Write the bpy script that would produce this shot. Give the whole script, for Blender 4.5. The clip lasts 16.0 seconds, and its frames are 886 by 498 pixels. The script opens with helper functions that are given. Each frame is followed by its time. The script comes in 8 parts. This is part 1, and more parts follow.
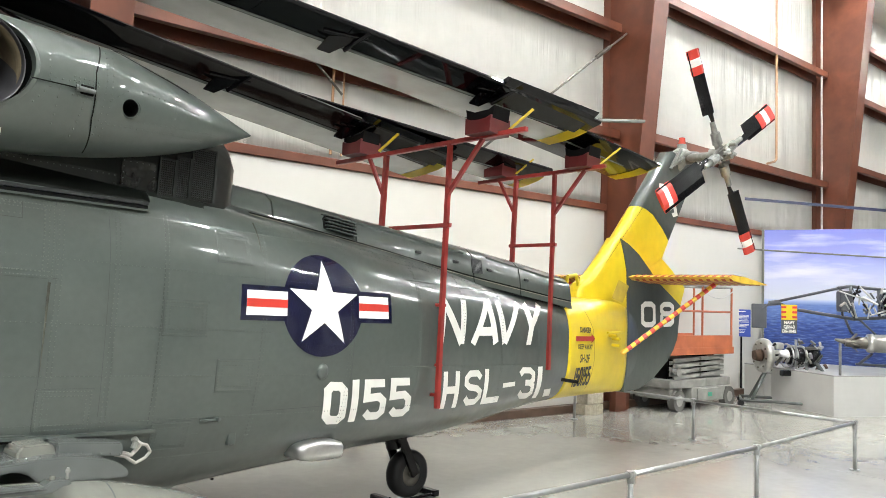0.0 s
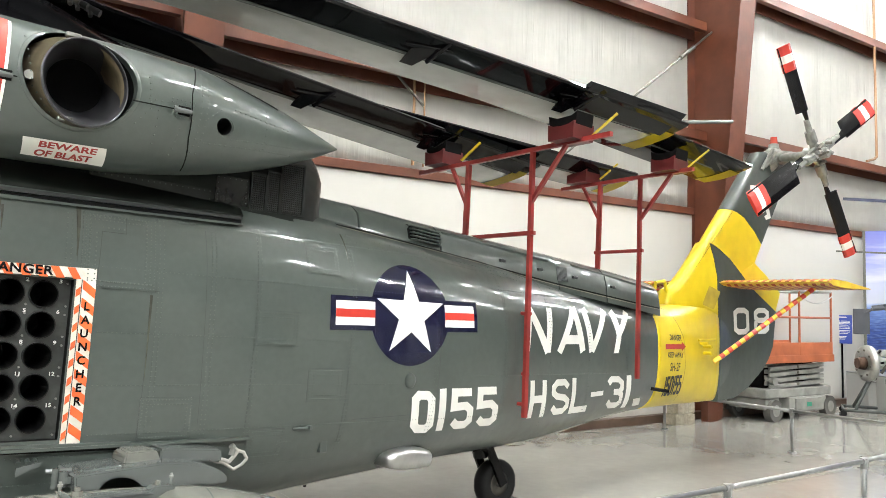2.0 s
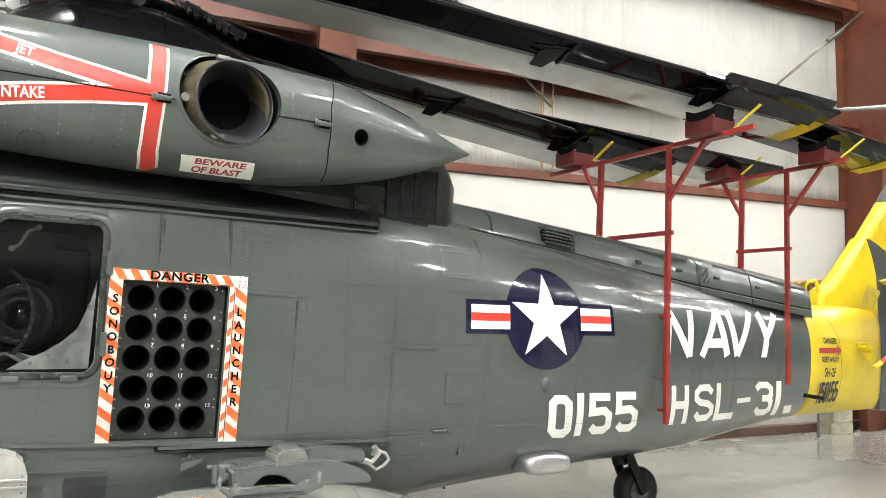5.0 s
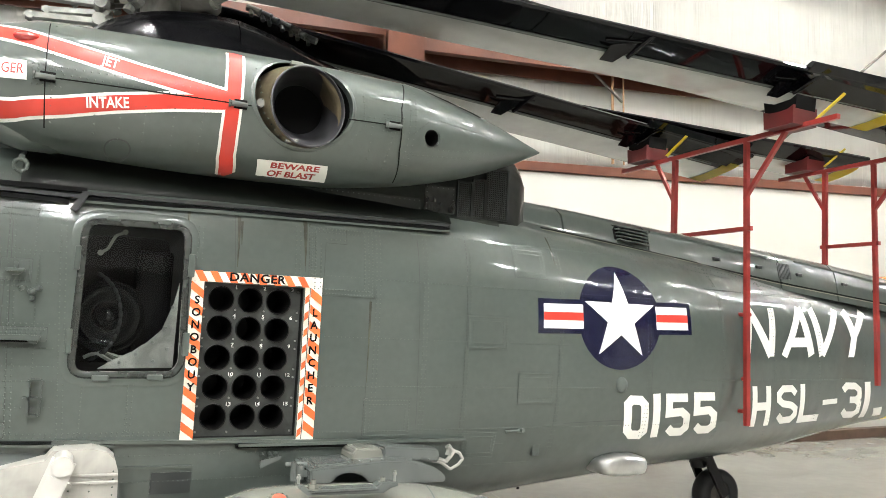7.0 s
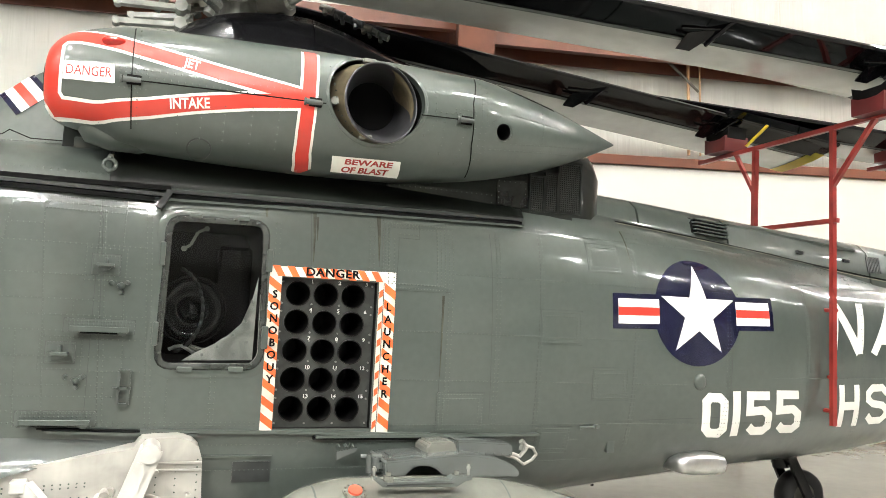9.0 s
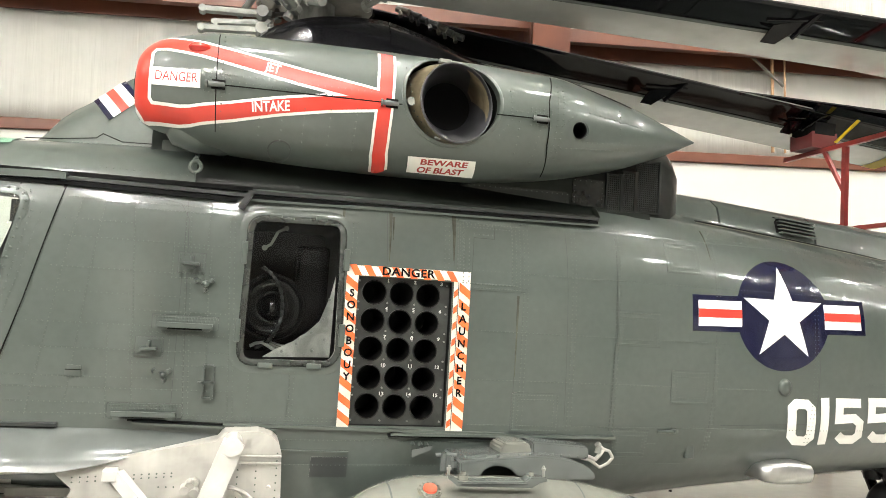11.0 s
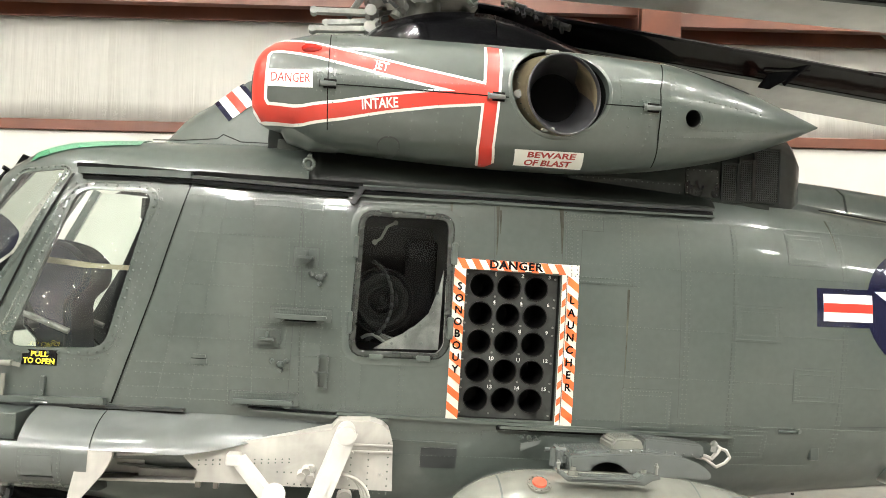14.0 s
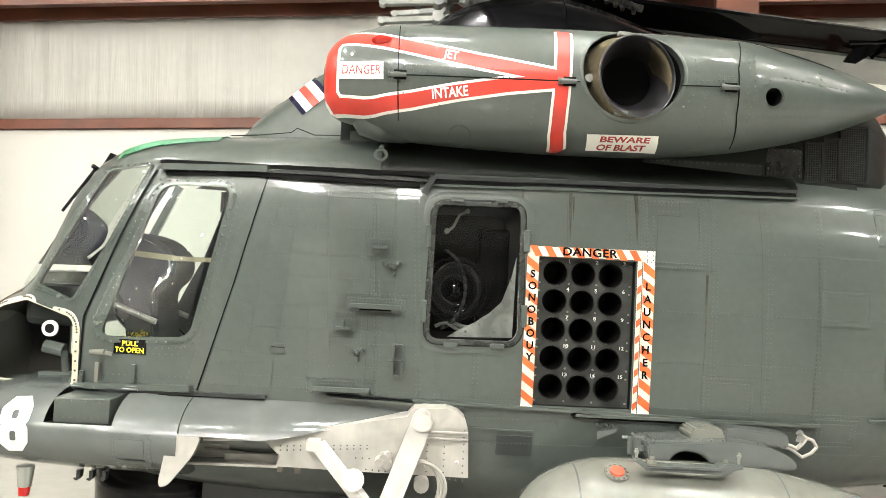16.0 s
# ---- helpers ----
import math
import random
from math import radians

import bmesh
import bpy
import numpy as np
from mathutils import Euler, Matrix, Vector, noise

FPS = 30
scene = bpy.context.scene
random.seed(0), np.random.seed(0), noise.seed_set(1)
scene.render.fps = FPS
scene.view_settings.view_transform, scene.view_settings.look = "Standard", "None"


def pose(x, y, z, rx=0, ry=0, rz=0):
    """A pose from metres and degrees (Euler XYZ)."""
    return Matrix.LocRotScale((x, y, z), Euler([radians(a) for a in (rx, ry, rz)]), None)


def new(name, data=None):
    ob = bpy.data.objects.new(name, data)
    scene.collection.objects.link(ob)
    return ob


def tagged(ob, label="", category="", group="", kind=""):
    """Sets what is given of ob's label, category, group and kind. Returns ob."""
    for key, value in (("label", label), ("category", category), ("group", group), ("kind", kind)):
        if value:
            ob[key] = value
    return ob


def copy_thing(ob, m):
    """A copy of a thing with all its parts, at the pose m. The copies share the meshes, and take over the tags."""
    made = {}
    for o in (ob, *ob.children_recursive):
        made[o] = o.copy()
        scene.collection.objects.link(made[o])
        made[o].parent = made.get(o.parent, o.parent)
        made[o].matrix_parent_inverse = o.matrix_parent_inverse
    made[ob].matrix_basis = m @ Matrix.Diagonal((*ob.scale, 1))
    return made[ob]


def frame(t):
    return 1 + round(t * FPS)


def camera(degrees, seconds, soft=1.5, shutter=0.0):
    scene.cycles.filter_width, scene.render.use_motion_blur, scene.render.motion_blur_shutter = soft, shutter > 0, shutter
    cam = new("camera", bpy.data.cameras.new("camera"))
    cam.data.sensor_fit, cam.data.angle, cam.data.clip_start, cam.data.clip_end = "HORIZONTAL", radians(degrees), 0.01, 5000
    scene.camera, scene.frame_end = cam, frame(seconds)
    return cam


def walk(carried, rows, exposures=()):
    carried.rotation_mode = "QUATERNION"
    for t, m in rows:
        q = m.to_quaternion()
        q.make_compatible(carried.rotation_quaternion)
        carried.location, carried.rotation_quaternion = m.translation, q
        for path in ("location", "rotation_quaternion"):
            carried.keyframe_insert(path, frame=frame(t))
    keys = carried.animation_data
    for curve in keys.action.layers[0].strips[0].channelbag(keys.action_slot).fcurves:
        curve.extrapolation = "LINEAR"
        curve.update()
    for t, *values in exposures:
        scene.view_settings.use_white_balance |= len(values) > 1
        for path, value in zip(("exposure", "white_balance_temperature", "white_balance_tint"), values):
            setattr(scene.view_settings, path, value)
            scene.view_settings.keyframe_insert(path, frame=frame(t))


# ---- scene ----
# ---------------------------------------------------------------- camera
cam = camera(60.0, 16.0, soft=0.7)
ROWS = [
    (0.0, 0.056, -0.042, 1.656, -46.58, 3.86, -1.88),
    (0.5, 0.052, -0.037, 1.657, -45.15, 3.99, -1.76),
    (1.0, 0.047, -0.033, 1.657, -43.58, 4.12, -1.61),
    (1.5, 0.043, -0.028, 1.658, -42.05, 4.23, -1.46),
    (2.0, 0.039, -0.024, 1.659, -40.49, 4.30, -1.34),
    (2.5, 0.035, -0.020, 1.659, -38.92, 4.31, -1.21),
    (3.0, 0.031, -0.016, 1.660, -37.32, 4.27, -1.10),
    (3.5, 0.027, -0.012, 1.661, -35.67, 4.29, -0.98),
    (4.0, 0.022, -0.008, 1.661, -33.95, 4.31, -0.94),
    (6.5, 0.006, 0.004, 1.662, -26.96, 4.32, -0.67),
    (7.0, 0.003, 0.006, 1.662, -25.71, 4.25, -0.57),
    (7.5, -0.000, 0.007, 1.662, -24.45, 4.13, -0.57),
    (8.0, -0.003, 0.009, 1.662, -23.18, 4.02, -0.59),
    (8.5, -0.006, 0.010, 1.662, -21.84, 3.89, -0.64),
    (9.0, -0.009, 0.012, 1.662, -20.49, 3.79, -0.68),
    (11.5, -0.023, 0.016, 1.661, -13.67, 3.63, -1.32),
    (12.0, -0.026, 0.016, 1.661, -12.20, 3.52, -1.43),
    (12.5, -0.028, 0.016, 1.660, -10.81, 3.41, -1.45),
    (13.0, -0.031, 0.016, 1.660, -9.62, 3.30, -1.44),
    (13.5, -0.033, 0.016, 1.660, -8.45, 3.18, -1.39),
    (14.0, -0.035, 0.016, 1.659, -7.30, 3.06, -1.27),
    (14.5, -0.037, 0.015, 1.659, -6.02, 2.87, -1.09),
    (15.0, -0.039, 0.015, 1.658, -4.77, 2.64, -0.88),
    (15.5, -0.042, 0.014, 1.657, -3.38, 2.39, -0.69),
    (16.0, -0.044, 0.013, 1.657, -2.00, 2.13, -0.58),
]
walk(cam, [(t, pose(x, y, z, 90 + pitch, roll, yaw)) for t, x, y, z, yaw, pitch, roll in ROWS], exposures=[(0.0, 0.03, 6000, 10), (4.0, 0.13, 6050, 10), (7.0, 0.25, 6150, 10), (9.0, 0.31, 6300, 10), (12.0, 0.36, 6420, 10), (16.0, 0.34, 6400, 10)])

# ---------------------------------------------------------------- world and light
world = bpy.data.worlds.new("world")
scene.world = world
world.use_nodes = True
world.node_tree.nodes["Background"].inputs[0].default_value = (0.9, 0.95, 1.0, 1)
world.node_tree.nodes["Background"].inputs[1].default_value = 0.15
scene.view_settings.exposure = 0.0


# ---------------------------------------------------------------- materials
def mat(name, color, rough=0.5, metal=0.0, grain=0.0, grain_scale=8.0, stain=0.0, stain_scale=1.2, bump=0.0,
        bump_scale=30.0, wave=0.0, wave_scale=2.0, coat=0.0, vary=0.0, streak=0.0, rough_var=0.0, quilt=0.0, patch=0.0, spec=0.5, crease=0.0, gloss=0.035):
    """A paint, metal, plastic or cloth with grain, stains, relief and dents."""
    m = bpy.data.materials.new(name)
    m.use_nodes = True
    nt = m.node_tree
    bs = nt.nodes["Principled BSDF"]
    bs.inputs["Roughness"].default_value = rough
    bs.inputs["Metallic"].default_value = metal
    bs.inputs["Coat Weight"].default_value = coat
    bs.inputs["Coat Roughness"].default_value = gloss
    bs.inputs["Specular IOR Level"].default_value = spec
    tc = nt.nodes.new("ShaderNodeTexCoord")
    co = tc.outputs["Object"]
    link = nt.links.new

    def noise_node(scale, detail=4.0, src=None, dist=0.0):
        n = nt.nodes.new("ShaderNodeTexNoise")
        n.inputs["Scale"].default_value = scale
        n.inputs["Detail"].default_value = detail
        n.inputs["Distortion"].default_value = dist
        link(src or co, n.inputs["Vector"])
        return n.outputs["Fac"]

    def ramp(src, lo, hi, a, b):
        r = nt.nodes.new("ShaderNodeMapRange")
        r.inputs[1].default_value, r.inputs[2].default_value = lo, hi
        r.inputs[3].default_value, r.inputs[4].default_value = a, b
        link(src, r.inputs[0])
        return r.outputs[0]

    factor = None

    def times(a, b):
        if a is None:
            return b
        n = nt.nodes.new("ShaderNodeMath")
        n.operation = "MULTIPLY"
        link(a, n.inputs[0]), link(b, n.inputs[1])
        return n.outputs[0]

    if grain:
        factor = times(factor, ramp(noise_node(grain_scale, 6), 0.3, 0.7, 1 - grain, 1 + grain))
    if stain:
        factor = times(factor, ramp(noise_node(stain_scale, 3, dist=0.6), 0.35, 0.68, 1 - stain, 1 + stain * 0.6))
    if streak:
        mp = nt.nodes.new("ShaderNodeMapping")
        mp.inputs["Scale"].default_value = (9.0, 9.0, 0.5)
        link(co, mp.inputs["Vector"])
        factor = times(factor, ramp(noise_node(2.0, 5, mp.outputs[0]), 0.4, 0.75, 1 + streak * 0.3, 1 - streak))
    cells = None
    if quilt or patch:
        mp = nt.nodes.new("ShaderNodeMapping")
        mp.inputs["Scale"].default_value = (2.6, 0.6, 4.2)
        link(co, mp.inputs["Vector"])
        cells = nt.nodes.new("ShaderNodeTexVoronoi")
        cells.distance = "CHEBYCHEV"
        cells.inputs["Scale"].default_value = 1.0
        cells.inputs["Randomness"].default_value = 0.75
        link(mp.outputs[0], cells.inputs["Vector"])
    if patch:
        sep = nt.nodes.new("ShaderNodeSeparateColor")
        link(cells.outputs["Color"], sep.inputs[0])
        factor = times(factor, ramp(sep.outputs[0], 0, 1, 1 - patch, 1 + patch))
    if vary:
        oi = nt.nodes.new("ShaderNodeObjectInfo")
        factor = times(factor, ramp(oi.outputs["Random"], 0, 1, 1 - vary, 1 + vary))
    if factor is not None:
        mix = nt.nodes.new("ShaderNodeVectorMath")
        mix.operation = "SCALE"
        mix.inputs[0].default_value = color
        link(factor, mix.inputs["Scale"])
        link(mix.outputs[0], bs.inputs["Base Color"])
    else:
        bs.inputs["Base Color"].default_value = (*color, 1)
    if rough_var:
        link(ramp(noise_node(3.0, 5), 0.3, 0.7, max(0.03, rough - rough_var), rough + rough_var), bs.inputs["Roughness"])
    normal = None
    if quilt:
        b = nt.nodes.new("ShaderNodeBump")
        b.inputs["Strength"].default_value = quilt
        b.inputs["Distance"].default_value = 0.02
        link(cells.outputs["Distance"], b.inputs["Height"])
        normal = b.outputs[0]
    if crease:
        mp = nt.nodes.new("ShaderNodeMapping")
        mp.inputs["Scale"].default_value = (11.0, 11.0, 0.7)
        link(co, mp.inputs["Vector"])
        b = nt.nodes.new("ShaderNodeBump")
        b.inputs["Strength"].default_value = crease
        b.inputs["Distance"].default_value = 0.03
        link(noise_node(1.0, 3, mp.outputs[0], 0.4), b.inputs["Height"])
        normal = b.outputs[0]
    for amount, scale, dist in ((wave, wave_scale, 1.0), (bump, bump_scale, 0.05)):
        if amount:
            b = nt.nodes.new("ShaderNodeBump")
            b.inputs["Strength"].default_value = amount
            b.inputs["Distance"].default_value = dist * 0.02
            link(noise_node(scale, 2 if dist == 1.0 else 6), b.inputs["Height"])
            if normal:
                link(normal, b.inputs["Normal"])
            normal = b.outputs[0]
    if normal:
        link(normal, bs.inputs["Normal"])
    return m


def glow(name, color, strength):
    m = bpy.data.materials.new(name)
    m.use_nodes = True
    bs = m.node_tree.nodes["Principled BSDF"]
    bs.inputs["Emission Color"].default_value = (*color, 1)
    bs.inputs["Emission Strength"].default_value = strength
    return m


def glass_mat(name, tint=(0.9, 0.95, 0.92), rough=0.02, ripple=0.0, haze=0.0):
    m = bpy.data.materials.new(name)
    m.use_nodes = True
    nt = m.node_tree
    nt.nodes.remove(nt.nodes["Principled BSDF"])
    out = nt.nodes["Material Output"]
    tr, gl, mx = nt.nodes.new("ShaderNodeBsdfTransparent"), nt.nodes.new("ShaderNodeBsdfGlossy"), nt.nodes.new("ShaderNodeMixShader")
    tr.inputs[0].default_value = (*tint, 1)
    gl.inputs["Roughness"].default_value = rough
    if ripple:
        tc, nz, bp = nt.nodes.new("ShaderNodeTexCoord"), nt.nodes.new("ShaderNodeTexNoise"), nt.nodes.new("ShaderNodeBump")
        nz.inputs["Scale"].default_value, nz.inputs["Detail"].default_value = 9.0, 2.0
        bp.inputs["Strength"].default_value, bp.inputs["Distance"].default_value = ripple, 0.01
        nt.links.new(tc.outputs["Object"], nz.inputs["Vector"])
        nt.links.new(nz.outputs["Fac"], bp.inputs["Height"])
        nt.links.new(bp.outputs[0], gl.inputs["Normal"])
    fr = nt.nodes.new("ShaderNodeFresnel")
    fr.inputs[0].default_value = 1.5
    nt.links.new(fr.outputs[0], mx.inputs[0])
    nt.links.new(tr.outputs[0], mx.inputs[1])
    nt.links.new(gl.outputs[0], mx.inputs[2])
    # an even share of flat white mixed over the pane
    if haze:
        df, mx2 = nt.nodes.new("ShaderNodeBsdfDiffuse"), nt.nodes.new("ShaderNodeMixShader")
        df.inputs[0].default_value = (0.8, 0.8, 0.77, 1)
        mx2.inputs[0].default_value = haze
        nt.links.new(mx.outputs[0], mx2.inputs[1])
        nt.links.new(df.outputs[0], mx2.inputs[2])
        mx = mx2
    nt.links.new(mx.outputs[0], out.inputs[0])
    return m


GREY = mat("grey_gloss_paint", (0.067, 0.08, 0.072), 0.3, grain=0.05, grain_scale=25, stain=0.03, stain_scale=1.6, wave=0.55, wave_scale=3.2, bump=0.02, bump_scale=50, rough_var=0.02, coat=1.0, quilt=0.2, spec=0.25, gloss=0.075)
GREY_LIGHT = mat("light_grey_paint", (0.165, 0.168, 0.146), 0.22, grain=0.05, stain=0.10, bump=0.05, streak=0.08, coat=0.25)
GREY_MID = mat("mid_grey_paint", (0.098, 0.108, 0.103), 0.2, grain=0.06, stain=0.1, stain_scale=3, wave=0.08, wave_scale=5, bump=0.05, coat=0.25)
GREY_FIT = mat("grey_fitting_paint", (0.06, 0.072, 0.065), 0.3, grain=0.08, stain=0.12, stain_scale=6, bump=0.05, coat=0.25)
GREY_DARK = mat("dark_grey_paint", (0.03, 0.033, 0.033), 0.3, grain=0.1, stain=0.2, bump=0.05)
BLACK = mat("black_paint", (0.006, 0.006, 0.007), 0.16, grain=0.1, stain=0.2, bump=0.03, wave=0.1, wave_scale=2, spec=0.25)
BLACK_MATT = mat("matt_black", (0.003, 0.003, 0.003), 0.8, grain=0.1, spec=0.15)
BLADE_UNDER = mat("blade_grey_skin", (0.38, 0.382, 0.365), 0.12, grain=0.06, stain=0.2, stain_scale=1.0, bump=0.02, wave=0.06, wave_scale=1.5, coat=1.0)
WHITE = mat("white_paint", (0.8, 0.79, 0.745), 0.3, grain=0.03, stain=0.07, stain_scale=4, bump=0.03)
WHITE_DIRTY = mat("worn_white_paint", (0.40, 0.388, 0.355), 0.4, grain=0.08, stain=0.2, stain_scale=5, bump=0.05, streak=0.12)
GEAR_WHITE = mat("gear_white_paint", (0.5, 0.49, 0.46), 0.35, grain=0.05, stain=0.12, stain_scale=7, bump=0.04)
RED = mat("red_paint", (0.55, 0.045, 0.03), 0.3, grain=0.05, stain=0.12, stain_scale=5)
ORANGE = mat("orange_stripe_paint", (0.75, 0.13, 0.03), 0.4, grain=0.06, stain=0.2, stain_scale=8)
NAVY_BLUE = mat("navy_blue_paint", (0.008, 0.009, 0.03), 0.1, grain=0.05, stain=0.1, wave=0.3, wave_scale=3, coat=0.4)
YELLOW = mat("yellow_paint", (0.64, 0.485, 0.008), 0.3, grain=0.05, stain=0.08, stain_scale=2, wave=0.15, wave_scale=2.5)
STAND_RED = mat("red_stand_paint", (0.24, 0.025, 0.02), 0.35, grain=0.15, stain=0.2, stain_scale=6, bump=0.05)
RUST = mat("red_oxide_steel", (0.118, 0.037, 0.018), 0.42, grain=0.12, grain_scale=5, stain=0.25, stain_scale=1.5, bump=0.04)
STEEL = mat("bare_steel", (0.55, 0.55, 0.54), 0.3, 0.9, grain=0.1, stain=0.15, stain_scale=6, bump=0.05)
DARK_STEEL = mat("dark_steel", (0.16, 0.15, 0.13), 0.35, 0.8, grain=0.2, stain=0.3, stain_scale=6, bump=0.1)
GALV = mat("galvanised_tube", (0.30, 0.305, 0.3), 0.3, 0.6, grain=0.1, stain=0.15, stain_scale=8)
RUBBER = mat("black_rubber", (0.009, 0.009, 0.009), 0.65, grain=0.2, bump=0.1, spec=0.3)
CONCRETE = mat("polished_concrete", (0.30, 0.293, 0.26), 0.22, grain=0.04, grain_scale=10, stain=0.12, stain_scale=0.45, bump=0.01, coat=0.35, rough_var=0.04)
WALL_WHITE = mat("white_wall_panel", (0.49, 0.48, 0.44), 0.55, grain=0.01, stain=0.03, stain_scale=0.5)
INSUL = mat("white_vinyl_insulation", (0.66, 0.648, 0.6), 0.38, grain=0.02, stain=0.05, stain_scale=1.0, wave=0.4, wave_scale=3.5, crease=0.5)
GLASS = glass_mat("clear_glass")
CANOPY = glass_mat("bulged_canopy_acrylic", (0.84, 0.9, 0.87), 0.03, 0.4, 0.025)
CAST = mat("grey_cast_metal", (0.22, 0.225, 0.205), 0.4, 0.2, grain=0.15, stain=0.35, stain_scale=10, bump=0.1)


# ---------------------------------------------------------------- mesh helpers
def mesh_from(bm, name, smooth=False):
    me = bpy.data.meshes.new(name)
    bm.normal_update()
    bm.to_mesh(me)
    bm.free()
    if smooth:
        for p in me.polygons:
            p.use_smooth = True
    return me


def part(name, bm, material, parent=None, label="", smooth=False):
    """Links a bmesh as one mesh object, under a thing or a part."""
    me = mesh_from(bm, name, smooth)
    for m in material if isinstance(material, (list, tuple)) else (material,):
        me.materials.append(m)
    ob = new(name, me)
    ob.parent = parent
    if label:
        tagged(ob, label)
    return ob


def empty(name, m=None):
    ob = new(name)
    if m:
        ob.matrix_world = m
    return ob


def box(bm, x0, x1, y0, y1, z0, z1, bevel=0.0, m=None):
    c = Matrix.Translation(((x0 + x1) / 2, (y0 + y1) / 2, (z0 + z1) / 2)) @ Matrix.Diagonal((abs(x1 - x0), abs(y1 - y0), abs(z1 - z0), 1))
    made = bmesh.ops.create_cube(bm, size=1, matrix=(m @ c) if m else c)
    if bevel:
        es = list({e for v in made["verts"] for e in v.link_edges})
        bmesh.ops.bevel(bm, geom=es, offset=bevel, segments=2, affect="EDGES", profile=0.5)
    return bm


def tube(bm, a, b, r, r2=None, seg=12, caps=True):
    a, b = Vector(a), Vector(b)
    d = b - a
    m = Matrix.Translation((a + b) / 2) @ d.to_track_quat("Z", "Y").to_matrix().to_4x4()
    bmesh.ops.create_cone(bm, cap_ends=caps, segments=seg, radius1=r, radius2=r if r2 is None else r2, depth=d.length, matrix=m)
    return bm


def bar(bm, a, b, w, h, up=(0, 0, 1)):
    """A bar of w by h along the line from a to b."""
    a, b = Vector(a), Vector(b)
    d = (b - a).normalized()
    s = d.cross(Vector(up)).normalized()
    u = s.cross(d)
    vs = [bm.verts.new(p + s * sx * w / 2 + u * sz * h / 2) for p in (a, b) for sx, sz in ((-1, -1), (1, -1), (1, 1), (-1, 1))]
    for f in ((0, 1, 2, 3), (7, 6, 5, 4), (0, 4, 5, 1), (1, 5, 6, 2), (2, 6, 7, 3), (3, 7, 4, 0)):
        bm.faces.new([vs[i] for i in f])
    return bm


def loft(bm, rings, close=True, caps=True):
    """Skins rings of equally many points."""
    rows = [[bm.verts.new(p) for p in r] for r in rings]
    n = len(rows[0])
    for a, b in zip(rows, rows[1:]):
        for i in range(n if close else n - 1):
            j = (i + 1) % n
            bm.faces.new((a[i], a[j], b[j], b[i]))
    if caps and close:
        bm.faces.new(rows[0][::-1])
        bm.faces.new(rows[-1])
    return bm


def slab(bm, outline, y0, y1, m=None):
    """An outline in x and z, given thickness from y0 to y1."""
    a = [bm.verts.new((m @ Vector((x, y0, z))) if m else (x, y0, z)) for x, z in outline]
    b = [bm.verts.new((m @ Vector((x, y1, z))) if m else (x, y1, z)) for x, z in outline]
    n = len(a)
    bm.faces.new(a)
    bm.faces.new(b[::-1])
    for i in range(n):
        bm.faces.new((a[i], b[i], b[(i + 1) % n], a[(i + 1) % n]))
    bmesh.ops.recalc_face_normals(bm, faces=bm.faces)
    return bm


def spline(xs, ys):
    """A smooth curve through stations, without overshoot."""
    xs, ys = np.array(xs, float), np.array(ys, float)
    d = np.diff(ys) / np.diff(xs)
    k = np.zeros(len(xs))
    k[0], k[-1] = d[0], d[-1]
    for i in range(1, len(xs) - 1):
        k[i] = 0 if d[i - 1] * d[i] <= 0 else 2 * d[i - 1] * d[i] / (d[i - 1] + d[i])

    def at(x):
        i = int(np.clip(np.searchsorted(xs, x) - 1, 0, len(xs) - 2))
        h = xs[i + 1] - xs[i]
        u = min(max((x - xs[i]) / h, 0.0), 1.0)
        return float(ys[i] * (2 * u**3 - 3 * u**2 + 1) + h * k[i] * (u**3 - 2 * u**2 + u) + ys[i + 1] * (3 * u**2 - 2 * u**3) + h * k[i + 1] * (u**3 - u**2))
    return at


def cut(ob, cutter):
    """Takes the cutter's volume out of a part for good; the cutter is removed."""
    md = ob.modifiers.new("cut", "BOOLEAN")
    md.operation, md.solver, md.object = "DIFFERENCE", "EXACT", cutter
    md.material_mode = "TRANSFER"
    cutter.parent = ob.parent
    bpy.context.view_layer.update()
    dg = bpy.context.evaluated_depsgraph_get()
    me = bpy.data.meshes.new_from_object(ob.evaluated_get(dg))
    ob.modifiers.clear()
    ob.data = me
    bpy.data.objects.remove(cutter)


def smooth_by_angle(ob, degrees=35):
    me = ob.data
    for p in me.polygons:
        p.use_smooth = True
    bm = bmesh.new()
    bm.from_mesh(me)
    for e in bm.edges:
        if len(e.link_faces) == 2 and e.calc_face_angle(0) > radians(degrees):
            e.smooth = False
    bm.to_mesh(me)
    bm.free()


# ---------------------------------------------------------------- hall
# dark tone of the unseen walls, set to limit bounce and reflections
HALL_DARK = mat("unseen_hall_dark", (0.042, 0.038, 0.035), 0.6, grain=0.1, stain=0.2, stain_scale=0.4)
floor = part("floor", box(bmesh.new(), -30, 40, -14, 14, -0.2, 0), CONCRETE)
tagged(floor, "pale polished concrete hangar floor with faint stains", "floor", kind="structure")
for (xa, ya), (xb, yb) in (((9.5, 6.9), (8.4, -2.0)), ((15.4, 6.0), (14.3, -3.0)), ((0.0, 4.55), (14.0, 2.95)), ((3.6, 7.5), (2.5, -2.0))):
    tagged(part("floor_joint", bar(bmesh.new(), (xa, ya, 0.0), (xb, yb, 0.0), 0.009, 0.003), mat("joint_filler", (0.15, 0.145, 0.125), 0.7, grain=0.3)), "thin filled saw joint in the concrete floor", "floor joint", kind="structure")
WALL = pose(0, 7.99, 0, 0, 0, -6.5)


def on_wall(name, bm, material, label, category="wall", kind="structure"):
    ob = part(name, bm, material)
    ob.matrix_world = WALL
    return tagged(ob, label, category, kind=kind)


